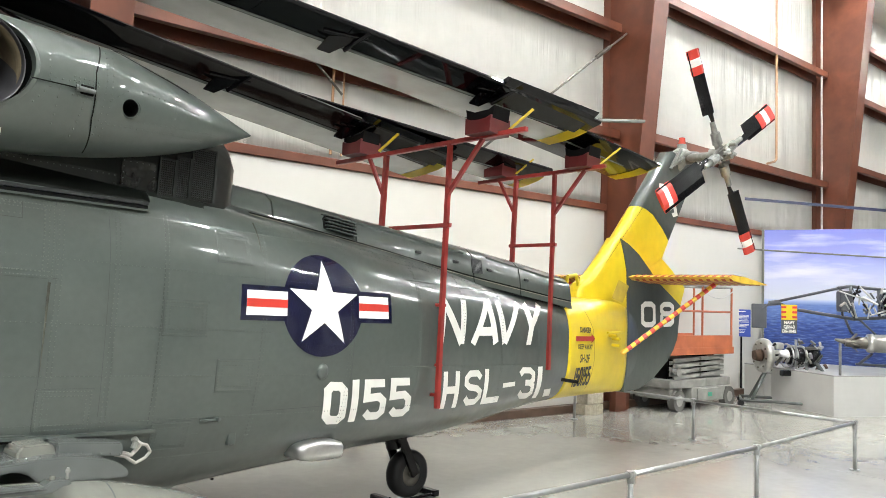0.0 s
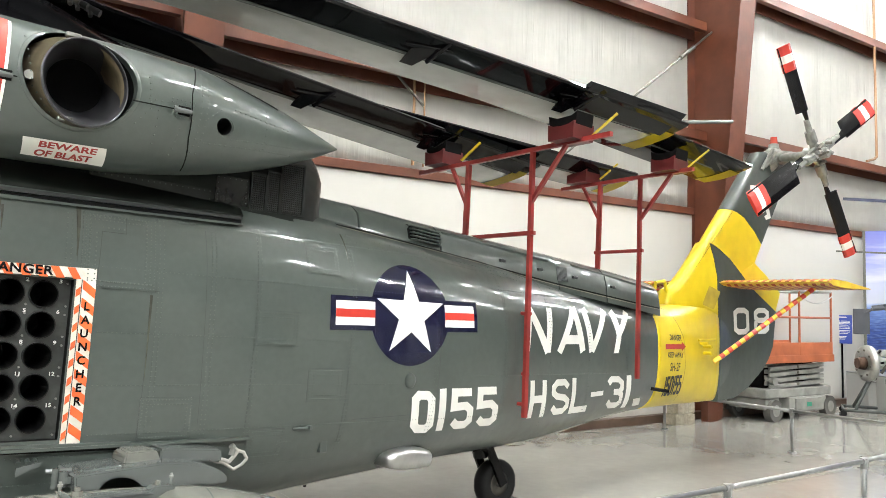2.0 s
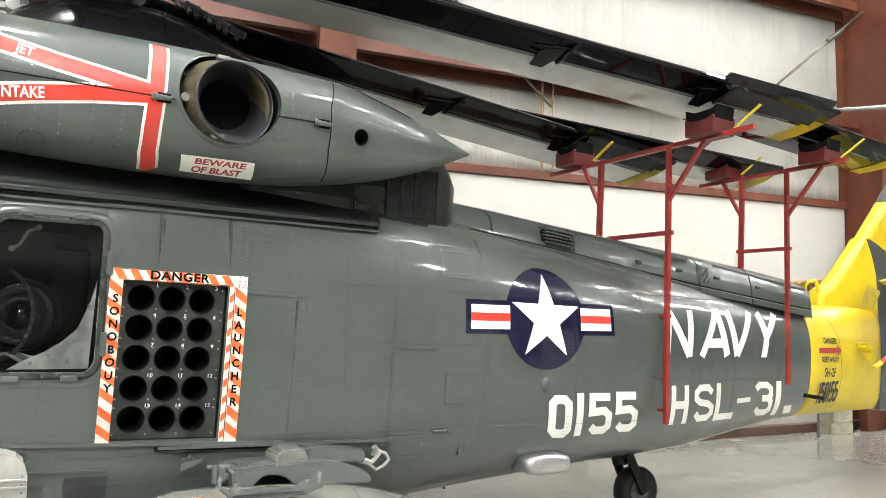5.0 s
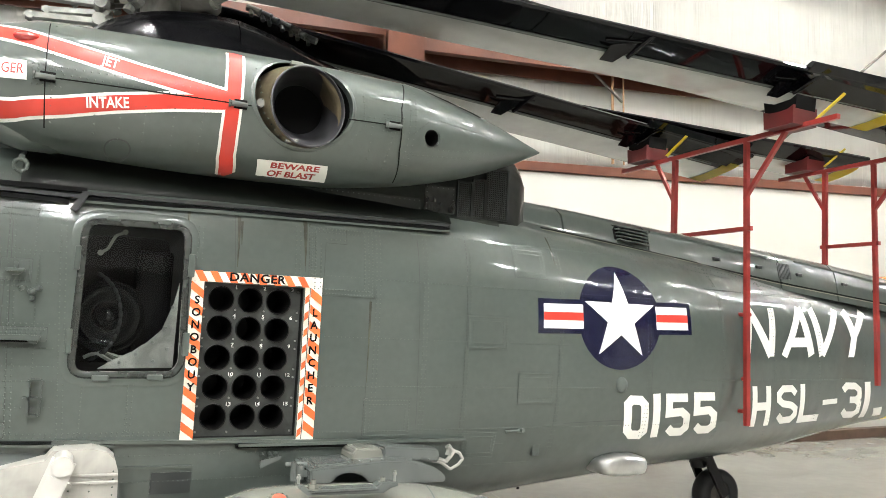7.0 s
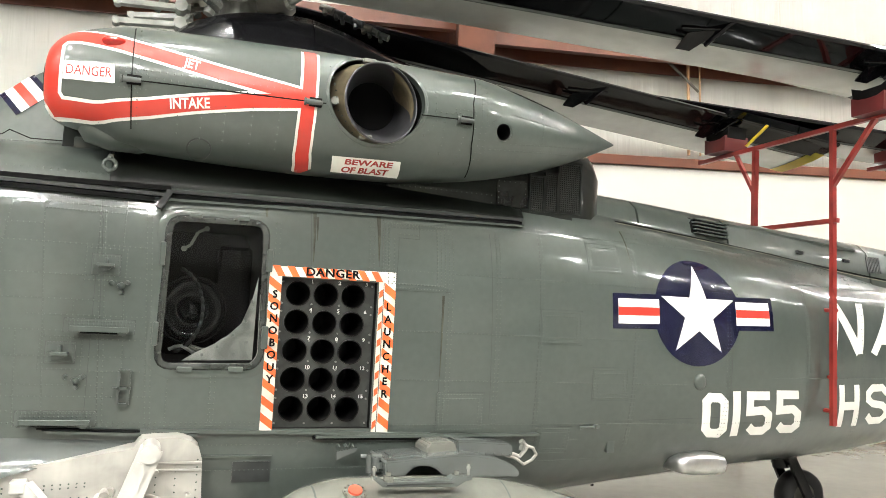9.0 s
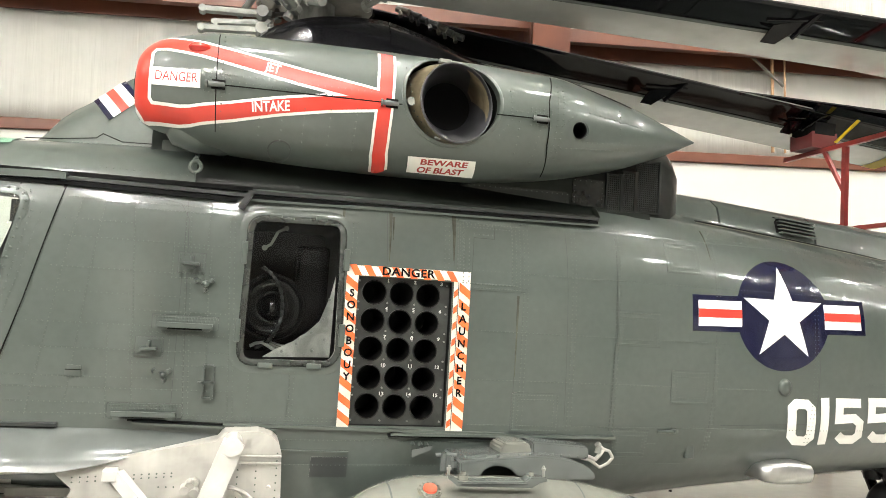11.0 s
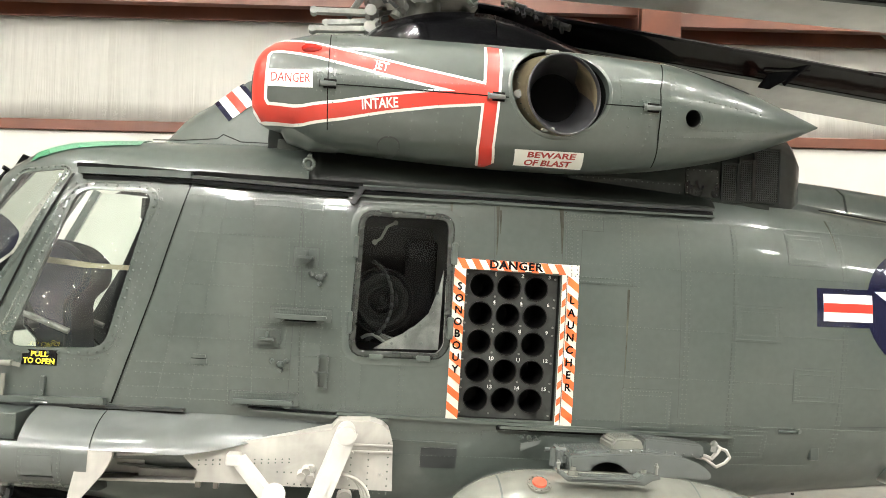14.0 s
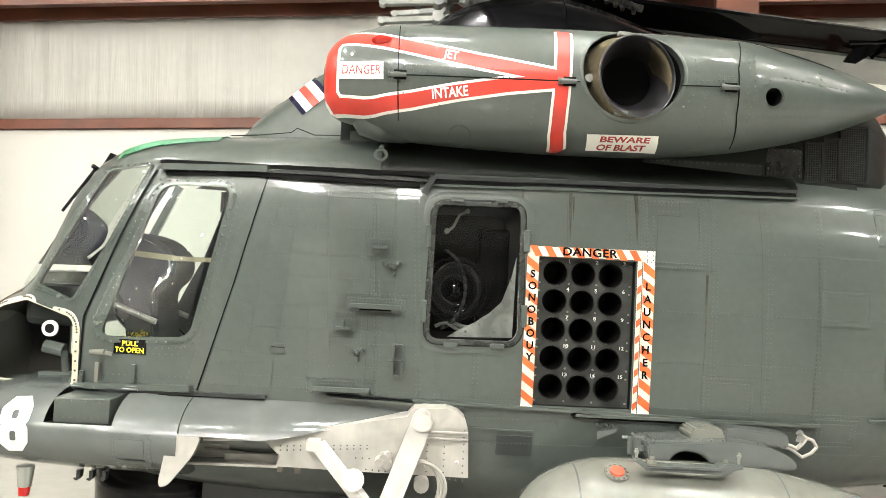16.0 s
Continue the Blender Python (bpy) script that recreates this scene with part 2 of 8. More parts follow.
on_wall("wall_north", box(bmesh.new(), -30, 40, 0.25, 0.45, 0, 9.5), WALL_WHITE, "outer steel wall of the hangar, behind the insulation")
COLUMNS = (-13.1, -5.05, 3.0, 11.22, 18.9, 26.6)
for i, u in enumerate(COLUMNS[:-1]):
    v = COLUMNS[i + 1]
    b = bmesh.new()
    n, rows = 90, 24
    grid = [[b.verts.new((u + (v - u) * k / n, 0.05 + 0.03 * noise.noise((k * 0.35 + 40 * i, r * 0.08, 3.0)) + 0.02 * noise.noise((k * 0.9 + 40 * i, r * 0.15, 9.0)), 3.3 + (9.4 - 3.3) * r / rows)) for k in range(n + 1)] for r in range(rows + 1)]
    for r in range(rows):
        for k in range(n):
            b.faces.new((grid[r][k], grid[r][k + 1], grid[r + 1][k + 1], grid[r + 1][k]))
    bmesh.ops.solidify(b, geom=b.faces[:], thickness=-0.05)
    ob = on_wall("wall_insulation", b, INSUL, "wrinkled white vinyl insulation blanket on the wall", "insulation")
    smooth_by_angle(ob, 80)
    on_wall("wall_panel", box(bmesh.new(), u + 0.14, v - 0.14, -0.02, 0.1, 0.04, 3.22, 0.01), WALL_WHITE, "smooth white lower wall panel", "wall panel")
    on_wall("trim", box(bmesh.new(), u + 0.14, v - 0.14, -0.06, 0.12, 3.22, 3.33, 0.008), RUST, "brown steel ledge on top of the wall panel", "trim")
    for z in (4.44, 6.6) if u < 2 else (4.33, 6.12, 8.4) if u < 10 else (4.45, 7.0) if u < 18 else (5.05, 6.8, 8.2):
        b = bmesh.new()
        box(b, u + 0.1, v - 0.1, -0.26, 0.02, z + 0.19, z + 0.2)
        box(b, u + 0.1, v - 0.1, -0.28, -0.26, z + 0.06, z + 0.2)
        box(b, u + 0.1, v - 0.1, -0.26, -0.18, z + 0.06, z + 0.07)
        box(b, u + 0.1, v - 0.1, -0.02, 0.0, z - 0.02, z + 0.19)
        on_wall("girt", b, RUST, "red-oxide steel wall girt", "girt")
for u in COLUMNS:
    col = empty("steel_column", WALL @ pose(u, 0, 0))
    tagged(col, "tapered unseen red-oxide column, added to break up reflections", "column", "hangar columns", "structure")
    inner = lambda z: -0.32 - 0.1 * z
    part("web", slab(bmesh.new(), [(inner(0) + 0.02, 0), (0.1, 0), (0.1, 9.5), (inner(9.5) + 0.02, 9.5)], -0.008, 0.008, pose(0, 0, 0, 0, 0, 90)), RUST, col)
    part("inner_flange", slab(bmesh.new(), [(inner(0), 0), (inner(0) + 0.02, 0), (inner(9.5) + 0.02, 9.5), (inner(9.5), 9.5)], -0.19, 0.19, pose(0, 0, 0, 0, 0, 90)), RUST, col)
    part("outer_flange", box(bmesh.new(), -0.17, 0.17, 0.03, 0.05, 0, 9.5), RUST, col)
# unseen upper south wall, its tones chosen for what the hull and glass reflect
for x0, x1, m, words in ((-30, -9, HALL_DARK, "unseen hangar wall, kept dark to cut bounce light"), (-9, 19, mat("grey_upper_wall", (0.16, 0.16, 0.155), 0.5, stain=0.15, stain_scale=0.4), "unseen grey hangar wall, toned for reflections"), (19, 40, HALL_DARK, "unseen hangar wall, kept dark to cut bounce light")):
    tagged(part("wall_south", box(bmesh.new(), x0, x1, -14.2, -14, 3.6, 9.5), m), words, "wall", kind="structure")
# invented pale and dark panels, for patchy reflections on the hull
edges = (-30, -20, -17, -13, -11.5, -8, -6.2, -3.4, -2.2, 3.0, 3.9, 5.0, 6.2, 8.0, 10.5, 12.0, 15.5, 17.0, 20.5, 23, 40)
for k, (x0, x1) in enumerate(zip(edges, edges[1:])):
    pale = k % 2 == 1
    tagged(part("wall_south", box(bmesh.new(), x0, x1, -14.2, -13.9, 0, 3.596), WALL_WHITE if pale else HALL_DARK), "unseen white lower wall panel, added for reflections" if pale else "unseen dark lower wall panel, added for reflections", "wall", kind="structure")
# unseen columns added to break up the reflections
for x in (-9, -2, 5, 12, 19):
    tagged(part("column_south", box(bmesh.new(), x - 0.15, x + 0.15, -13.998, -13.3, 0, 9.5, 0.01), RUST), "unseen red-oxide column, added to break up reflections", "column", kind="structure")
# unseen end walls, dark to hold down the fill light
for name, dims in (("wall_west", (-30.2, -30, -14.2, 14, 0, 9.5)), ("wall_east", (40, 40.2, -14.2, 14, 0, 9.5))):
    tagged(part(name, box(bmesh.new(), *dims), HALL_DARK), "unseen hangar wall, kept dark to cut bounce light", "wall", kind="structure")
# unseen roof, made white to brighten the tops and their reflections
tagged(part("ceiling", box(bmesh.new(), -30, 40, -14.2, 14, 9.5, 9.6), INSUL), "unseen hangar roof, white to bounce light onto upper surfaces", "ceiling", kind="structure")
LAMP = glow("lamp_glow", (1.0, 0.965, 0.885), 730.0)
lamp = empty("ceiling_light", pose(0, 0, 9.0))
tagged(lamp, "white rectangular high-bay ceiling light", "ceiling light", "hangar ceiling lights")
part("housing", box(bmesh.new(), -0.24, 0.24, -0.15, 0.15, 0.02, 0.12, 0.02), WHITE, lamp)
for x in (-0.18, 0.18):
    part("hanger_rod", tube(bmesh.new(), (x, 0, 0.12), (x, 0, 0.5), 0.012, seg=8), GREY_DARK, lamp)
part("tube_panel", box(bmesh.new(), -0.2, 0.2, -0.08, 0.08, 0, 0.016), LAMP, lamp)
# unseen lamps; rows added or left out to balance hull, wall and floor brightness
for i in range(-6, 11):
    for y in (-11.0, -9.0, -7.5, -6.5, -5.5, 0.0, 3.0) if -2 <= i <= 0 else (-11.0, -9.0, -7.5, -5.5, 0.0, 3.0) if i < 0 else (-7.5, 1.0, 4.5) if i == 1 else (1.0, 4.5) if i <= 3 else (-5.0, 1.0, 4.5):
        if (i, y) != (0, 0.0) and not (y > 2 and i < 0 and i % 2) and not (y < -10 and i % 3):
            copy_thing(lamp, pose(i * 2.5, y, 9.0))

# ---------------------------------------------------------------- helicopter
HELI = pose(0, 4.65, 0, 0, 2.44, 0)
heli = empty("helicopter", HELI)
tagged(heli, "glossy grey navy helicopter with folded rotor blades and yellow tail", "helicopter")
half_w = spline((-2.75, -2.6, -2.35, -2.0, -1.7, -1.4, -1.0, 0, 3.2, 3.8, 4.5, 5.5, 6.4, 7.0, 7.5, 7.95, 8.3), (0.12, 0.35, 0.56, 0.71, 0.79, 0.835, 0.85, 0.85, 0.845, 0.79, 0.67, 0.505, 0.385, 0.285, 0.195, 0.115, 0.09))
bot_z = spline((-2.75, -2.6, -2.3, -1.9, -1.2, 0, 1.5, 2.3, 3.4, 4.65, 6.4, 8.3), (1.0, 0.82, 0.68, 0.6, 0.5, 0.45, 0.47, 0.57, 0.67, 0.745, 0.965, 1.03))
top_z = spline((-2.75, -2.6, -2.35, -2.14, -1.84, -1.7, -1.5, -1.1, 0, 2.0, 2.5, 3.5, 4.65, 6.4, 8.3), (1.15, 1.3, 1.46, 1.59, 2.185, 2.285, 2.34, 2.37, 2.42, 2.42, 2.38, 2.28, 2.17, 2.03, 2.1))
power = spline((-2.75, -2.0, -1.0, 0.2, 1.1, 1.9, 2.8, 4.5, 6.4, 8.3), (2.4, 3.6, 4.8, 4.6, 3.7, 3.1, 2.8, 2.7, 2.7, 3.0))


def side_y(x, z):
    """The port skin of the fuselage."""
    zc, h = (top_z(x) + bot_z(x)) / 2, (top_z(x) - bot_z(x)) / 2
    u = min(abs((z - zc) / h), 0.9995)
    n = power(x)
    return -half_w(x) * (1 - u**n) ** (1 / n)


def ring(x, count=64):
    zc, h, w, n = (top_z(x) + bot_z(x)) / 2, (top_z(x) - bot_z(x)) / 2, half_w(x), power(x)
    pts = []
    for i in range(count):
        a = 2 * math.pi * i / count
        c, s = math.cos(a), math.sin(a)
        pts.append((x, w * math.copysign(abs(c) ** (2 / n), c), zc + h * math.copysign(abs(s) ** (2 / n), s)))
    return pts


nac_x = (-0.615, -0.60, -0.57, -0.50, -0.40, -0.29, 0, 0.53, 1.0, 1.4, 1.74, 1.97, 2.2, 2.37)
nac_top = spline(nac_x, (2.72, 2.76, 2.80, 2.845, 2.88, 2.905, 2.92, 2.935, 2.94, 2.935, 2.88, 2.82, 2.745, 2.69))
nac_bot = spline(nac_x, (2.50, 2.46, 2.43, 2.405, 2.385, 2.34, 2.318, 2.306, 2.315, 2.36, 2.43, 2.50, 2.595, 2.68))
NY = -0.8


def nac_ring(x, count=64):
    zc, r = (nac_top(x) + nac_bot(x)) / 2, (nac_top(x) - nac_bot(x)) / 2
    return [(x, NY + r * math.cos(a), zc + r * math.sin(a)) for a in (2 * math.pi * i / count for i in range(count))]


def nac_y(x, z):
    """The outboard skin of the nacelle."""
    zc, r = (nac_top(x) + nac_bot(x)) / 2, (nac_top(x) - nac_bot(x)) / 2
    return NY - math.sqrt(max(r * r - (z - zc) ** 2, 1e-4))


def plane_y(y):
    return lambda x, z: y


def to_skin(bm, surf, off, fine=0.07):
    """Lays a flat figure in x and z on a curved skin, off metres proud of it."""
    if surf is nac_y:
        fine = min(fine, 0.022)
    bmesh.ops.triangulate(bm, faces=bm.faces)
    for _ in range(6):
        long = [e for e in bm.edges if e.calc_length() > fine]
        if not long:
            break
        bmesh.ops.subdivide_edges(bm, edges=long, cuts=1)
        bmesh.ops.triangulate(bm, faces=bm.faces)
    for v in bm.verts:
        x, z = v.co.x, v.co.z
        if surf is nac_y:
            x = max(x, -0.606)
            zc, r = (nac_top(x) + nac_bot(x)) / 2, (nac_top(x) - nac_bot(x)) / 2
            z = min(max(z, zc - 0.985 * r), zc + 0.985 * r)
        y, e = surf(x, z), 0.004
        nv = Vector(((surf(x + e, z) - surf(x - e, z)) / (2 * e), -1, (surf(x, z + e) - surf(x, z - e)) / (2 * e))).normalized()
        v.co = Vector((x, y, z)) + nv * off
    bmesh.ops.recalc_face_normals(bm, faces=bm.faces)
    if bm.faces and sum(f.normal.y * f.calc_area() for f in bm.faces) > 0:
        bmesh.ops.reverse_faces(bm, faces=bm.faces)
    return bm


def flat(bm, polys):
    for poly in polys:
        bm.faces.new([bm.verts.new((x, 0, z)) for x, z in poly])
    return bm


def decal(name, polys, material, surf, parent, off=0.002, label="", fine=0.07):
    return part(name, to_skin(flat(bmesh.new(), polys), surf, off, fine), material, parent, label, True)


def stroke(points, t, closed=False, t2=None):
    """Quads of a stroke t wide, with mitred corners."""
    p = [Vector((*q, 0)) for q in points]
    n = len(p)
    off = []
    for i in range(n):
        dirs = []
        if closed or i > 0:
            dirs.append((p[i] - p[i - 1]).normalized())
        if closed or i < n - 1:
            dirs.append((p[(i + 1) % n] - p[i]).normalized())
        ns = [Vector((-d.y, d.x, 0)) for d in dirs]
        m = sum(ns, Vector()).normalized()
        off.append(m * (t / 2) / max(0.35, m.dot(ns[0])))
    out = []
    for i in range(n if closed else n - 1):
        j = (i + 1) % n
        out.append([tuple((p[i] - off[i])[:2]), tuple((p[j] - off[j])[:2]), tuple((p[j] + off[j])[:2]), tuple((p[i] + off[i])[:2])])
    return out


GLYPHS = {
    "N": [[(0.07, 0), (0.07, 1)], [(0.07, 0.98), (0.53, 0.02)], [(0.53, 0), (0.53, 1)]],
    "A": [[(0.02, 0), (0.3, 1)], [(0.58, 0), (0.3, 1)], [(0.14, 0.28), (0.46, 0.28)]],
    "V": [[(0.03, 1), (0.3, 0.0)], [(0.57, 1), (0.3, 0.0)]],
    "Y": [[(0.03, 1), (0.3, 0.45)], [(0.57, 1), (0.3, 0.45)], [(0.3, 0.5), (0.3, 0)]],
    "H": [[(0.07, 0), (0.07, 1)], [(0.07, 0.5), (0.53, 0.5)], [(0.53, 0), (0.53, 1)]],
    "S": [[(0.53, 0.78), (0.42, 0.93), (0.18, 0.93), (0.07, 0.8), (0.07, 0.64), (0.18, 0.53), (0.42, 0.47), (0.53, 0.36), (0.53, 0.2), (0.42, 0.07), (0.18, 0.07), (0.07, 0.22)]],
    "L": [[(0.07, 1), (0.07, 0.07), (0.55, 0.07)]],
    "-": [[(0.05, 0.5), (0.5, 0.5)]],
    "3": [[(0.07, 0.8), (0.18, 0.93), (0.42, 0.93), (0.53, 0.82), (0.53, 0.62), (0.42, 0.52), (0.25, 0.52)], [(0.42, 0.52), (0.53, 0.42), (0.53, 0.18), (0.42, 0.07), (0.18, 0.07), (0.07, 0.2)]],
    "1": [[(0.3, 0), (0.3, 1)]],
    ".": [[(0.2, 0.07), (0.4, 0.07)]],
    "0": [[(0.07, 0.82), (0.18, 0.93), (0.42, 0.93), (0.53, 0.82), (0.53, 0.18), (0.42, 0.07), (0.18, 0.07), (0.07, 0.18), (0.07, 0.82)]],
    "5": [[(0.55, 0.93), (0.09, 0.93), (0.07, 0.55), (0.4, 0.58), (0.53, 0.46), (0.53, 0.18), (0.42, 0.07), (0.18, 0.07), (0.07, 0.18)]],
    "8": [[(0.07, 0.82), (0.18, 0.93), (0.42, 0.93), (0.53, 0.82), (0.53, 0.64), (0.42, 0.52), (0.18, 0.52), (0.07, 0.64), (0.07, 0.82)], [(0.47, 0.465), (0.53, 0.4), (0.53, 0.18), (0.42, 0.07), (0.18, 0.07), (0.07, 0.18), (0.07, 0.4), (0.13, 0.465)]],
    " ": [],
}
WIDTHS = {"1": 0.3, "-": 0.55, ".": 0.3, " ": 0.3}


def lettering(word, origin, along, up, surf, material, parent, weight=0.14, gap=0.16, off=0.0025, label=""):
    """Block letters: origin at the lower left, the whole word's run along, and up for the height, in x and z."""
    total = sum(WIDTHS.get(c, 0.6) for c in word) + gap * (len(word) - 1)
    k, last = 0.0, None
    for c in word:
        polys = []
        for line in GLYPHS[c]:
            dx = -0.15 if c == "1" else 0.0
            ratio = math.hypot(*along) / total / math.hypot(*up)
            pts = [((x + dx + k) * ratio, z) for x, z in line]
            closed = pts[0] == pts[-1]
            for q in stroke(pts[:-1] if closed else pts, weight * (0.8 if c in "1" else 1), closed):
                polys.append([(origin[0] + x / ratio / total * along[0] + z * up[0], origin[1] + x / ratio / total * along[1] + z * up[1]) for x, z in q])
        k += WIDTHS.get(c, 0.6) + gap
        if polys:
            last = decal("letter", polys, material, surf, parent, off, label)
    return last


def letter(c, bl, br, tl, surf, material, parent, weight=0.2, off=0.0025):
    """One block letter that fills the slanted box given by its lower left, lower right and upper left corners."""
    ratio = math.dist(bl, br) / math.dist(bl, tl)
    polys = []
    for line in GLYPHS[c]:
        wide = [x for l in GLYPHS[c] for x, _ in l]
        span = max(wide) - min(wide)
        k = (ratio - weight) / span if span > 0.01 and c not in "-." else 1.0
        pts = [(x * k, z) for x, z in line]
        closed = pts[0] == pts[-1]
        polys += stroke(pts[:-1] if closed else pts, weight, closed)
    xs, zs = [p[0] for q in polys for p in q], [p[1] for q in polys for p in q]
    x0, x1, z0, z1 = min(xs), max(xs), min(zs), max(zs)
    place = lambda x, z: tuple(bl[i] + (x - x0) / (x1 - x0) * (br[i] - bl[i]) + (z - z0) / (z1 - z0) * (tl[i] - bl[i]) for i in (0, 1))
    return decal("letter", [[place(x, z) for x, z in q] for q in polys], material, surf, parent, off)


def text(word, size, centre, surf, material, parent, along=(1, 0), off=0.003, stretch=1.0, spacing=1.0, shear=0.0, name="lettering", label="", offset=0.0):
    """Words in the built-in font on a skin, centred at a point in x and z."""
    cu = bpy.data.curves.new("text", "FONT")
    cu.body, cu.size, cu.align_x, cu.align_y, cu.space_character, cu.shear, cu.offset, cu.resolution_u = word, size, "CENTER", "CENTER", spacing, shear, offset, 3
    ob = new("text", cu)
    bpy.context.view_layer.update()
    me = bpy.data.meshes.new_from_object(ob.evaluated_get(bpy.context.evaluated_depsgraph_get()))
    bpy.data.objects.remove(ob)
    bm = bmesh.new()
    bm.from_mesh(me)
    a = Vector(along).normalized()
    for v in bm.verts:
        x, z = v.co.x * stretch, v.co.y
        v.co = (centre[0] + x * a.x - z * a.y, 0, centre[1] + x * a.y + z * a.x)
    return part(name, to_skin(bm, surf, off, 0.1), material, parent, label)


def rounded(pts, r, seg=4):
    """An outline with rounded corners."""
    out, n = [], len(pts)
    for i in range(n):
        p, a, b = Vector(pts[i]), Vector(pts[i - 1]), Vector(pts[(i + 1) % n])
        k = min(r, (a - p).length * 0.45, (b - p).length * 0.45)
        s, e = p + (a - p).normalized() * k, p + (b - p).normalized() * k
        for j in range(seg + 1):
            u = j / seg
            out.append(tuple(s * (1 - u) ** 2 + p * 2 * u * (1 - u) + e * u**2))
    return out


def grown(pts, d):
    """The outline moved outwards by d."""
    n, area = len(pts), sum(pts[i - 1][0] * pts[i][1] - pts[i][0] * pts[i - 1][1] for i in range(len(pts)))
    s, out = (1 if area > 0 else -1), []
    for i in range(n):
        a, p, b = Vector(pts[i - 1]), Vector(pts[i]), Vector(pts[(i + 1) % n])
        t = (b - a).normalized()
        out.append((p.x + t.y * d * s, p.y - t.x * d * s))
    return out


def rim(name, outline, d0, d1, material, parent, surf, thick=0.012, sink=0.02, label="", mirror=False):
    """A frame that follows an outline on a skin, between two distances from it."""
    b = bmesh.new()
    inner, outer = grown(outline, d0), grown(outline, d1)
    rings = []
    for q, w in ((inner, -sink), (inner, thick * 0.8), (grown(outline, d0 * 0.75 + d1 * 0.25), thick), (grown(outline, d0 * 0.25 + d1 * 0.75), thick), (outer, thick * 0.3), (outer, -sink)):
        rings.append([(x, (surf(x, z) - w) * (-1 if mirror else 1), z) for x, z in q])
    loft(b, rings, caps=False)
    bmesh.ops.recalc_face_normals(b, faces=b.faces)
    ob = part(name, b, material, parent, label)
    smooth_by_angle(ob, 40)
    return ob


def pane(name, outline, surf, parent, material=None, sink=0.006, label="", mirror=False, fine=0.07):
    b = to_skin(flat(bmesh.new(), [outline]), surf, -sink, fine)
    if mirror:
        for v in b.verts:
            v.co.y *= -1
    ob = part(name, b, material or GLASS, parent, label, True)
    ob.visible_shadow = False
    return ob


def plate(name, x0, x1, z0, z1, surf, material, parent, thick=0.003, r=0.02, label="", slant=0.0):
    """A riveted patch or fitting plate on the skin."""
    o = rounded([(x0, z0), (x1, z0 + slant), (x1, z1 + slant), (x0, z1)], r, 3)
    b = to_skin(flat(bmesh.new(), [o]), surf, thick, 0.05)
    made = bmesh.ops.extrude_face_region(b, geom=b.faces[:])["geom"]
    top = {v for v in made if isinstance(v, bmesh.types.BMVert)}
    for v in b.verts:
        if v not in top:
            v.co.y += thick + 0.002
    ob = part(name, b, material, parent, label)
    smooth_by_angle(ob, 35)
    return ob


RIVETS = []


def rivet_line(points, surf, step=0.024, r=0.0033):
    """Notes rivet heads along a line on a skin."""
    for (x0, z0), (x1, z1) in zip(points, points[1:]):
        n = max(1, int(math.hypot(x1 - x0, z1 - z0) / step))
        for i in range(n + 1):
            x, z = x0 + (x1 - x0) * i / n, z0 + (z1 - z0) * i / n
            RIVETS.append((x, surf(x, z), z, r))


def rivet_rect(x0, x1, z0, z1, surf, step=0.018, inset=0.012, r=0.0031):
    rivet_line([(x0 + inset, z0 + inset), (x1 - inset, z0 + inset), (x1 - inset, z1 - inset), (x0 + inset, z1 - inset), (x0 + inset, z0 + inset)], surf, step, r)


# ---- hull with its openings
hull = loft(bmesh.new(), [ring(x) for x in np.linspace(-2.75, 6.36, 96)])
bmesh.ops.recalc_face_normals(hull, faces=hull.faces)
fuselage = part("fuselage", hull, [GREY, BLACK_MATT, GREY_DARK], heli, "glossy grey riveted metal fuselage skin")
CABIN_WIN = rounded([(-0.05, 1.345), (0.375, 1.35), (0.41, 1.40), (0.40, 2.04), (-0.04, 2.03)], 0.06)
DOOR_WIN = rounded([(-1.39, 2.05), (-1.04, 2.057), (-1.20, 1.30), (-1.66, 1.28)], 0.07)
QUARTER_WIN = rounded([(-1.692, 2.12), (-1.465, 2.147), (-1.625, 1.772), (-1.81, 1.45), (-2.02, 1.52), (-1.843, 1.82)], 0.03)
NOSE_WIN = rounded([(-2.37, 1.33), (-2.28, 1.395), (-2.08, 1.443), (-1.81, 1.37), (-1.784, 1.32), (-1.78, 1.03), (-2.37, 1.02)], 0.03)

FAR_WIN = rounded([(-1.75, 2.18), (-1.44, 2.18), (-1.60, 1.71), (-1.70, 1.5), (-1.80, 1.27), (-2.03, 1.27), (-1.93, 1.85)], 0.03)


def cutter(outline, y0, y1, material):
    return part("cutter", slab(bmesh.new(), outline, y0, y1), material)


# near-black cut faces stand in for the shade inside launcher bay and cabin
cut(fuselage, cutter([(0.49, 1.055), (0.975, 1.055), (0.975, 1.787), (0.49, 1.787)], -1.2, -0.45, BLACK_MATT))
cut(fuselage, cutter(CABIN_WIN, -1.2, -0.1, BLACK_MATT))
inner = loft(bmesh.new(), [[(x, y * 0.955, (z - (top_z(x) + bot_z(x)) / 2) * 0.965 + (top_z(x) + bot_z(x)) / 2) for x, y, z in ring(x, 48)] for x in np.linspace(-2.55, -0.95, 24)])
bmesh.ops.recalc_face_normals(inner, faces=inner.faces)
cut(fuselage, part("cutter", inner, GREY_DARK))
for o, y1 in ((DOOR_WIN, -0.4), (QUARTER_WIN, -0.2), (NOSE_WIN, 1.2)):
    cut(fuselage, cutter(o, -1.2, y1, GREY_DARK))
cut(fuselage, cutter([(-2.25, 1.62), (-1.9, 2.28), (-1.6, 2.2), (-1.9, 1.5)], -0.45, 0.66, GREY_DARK))
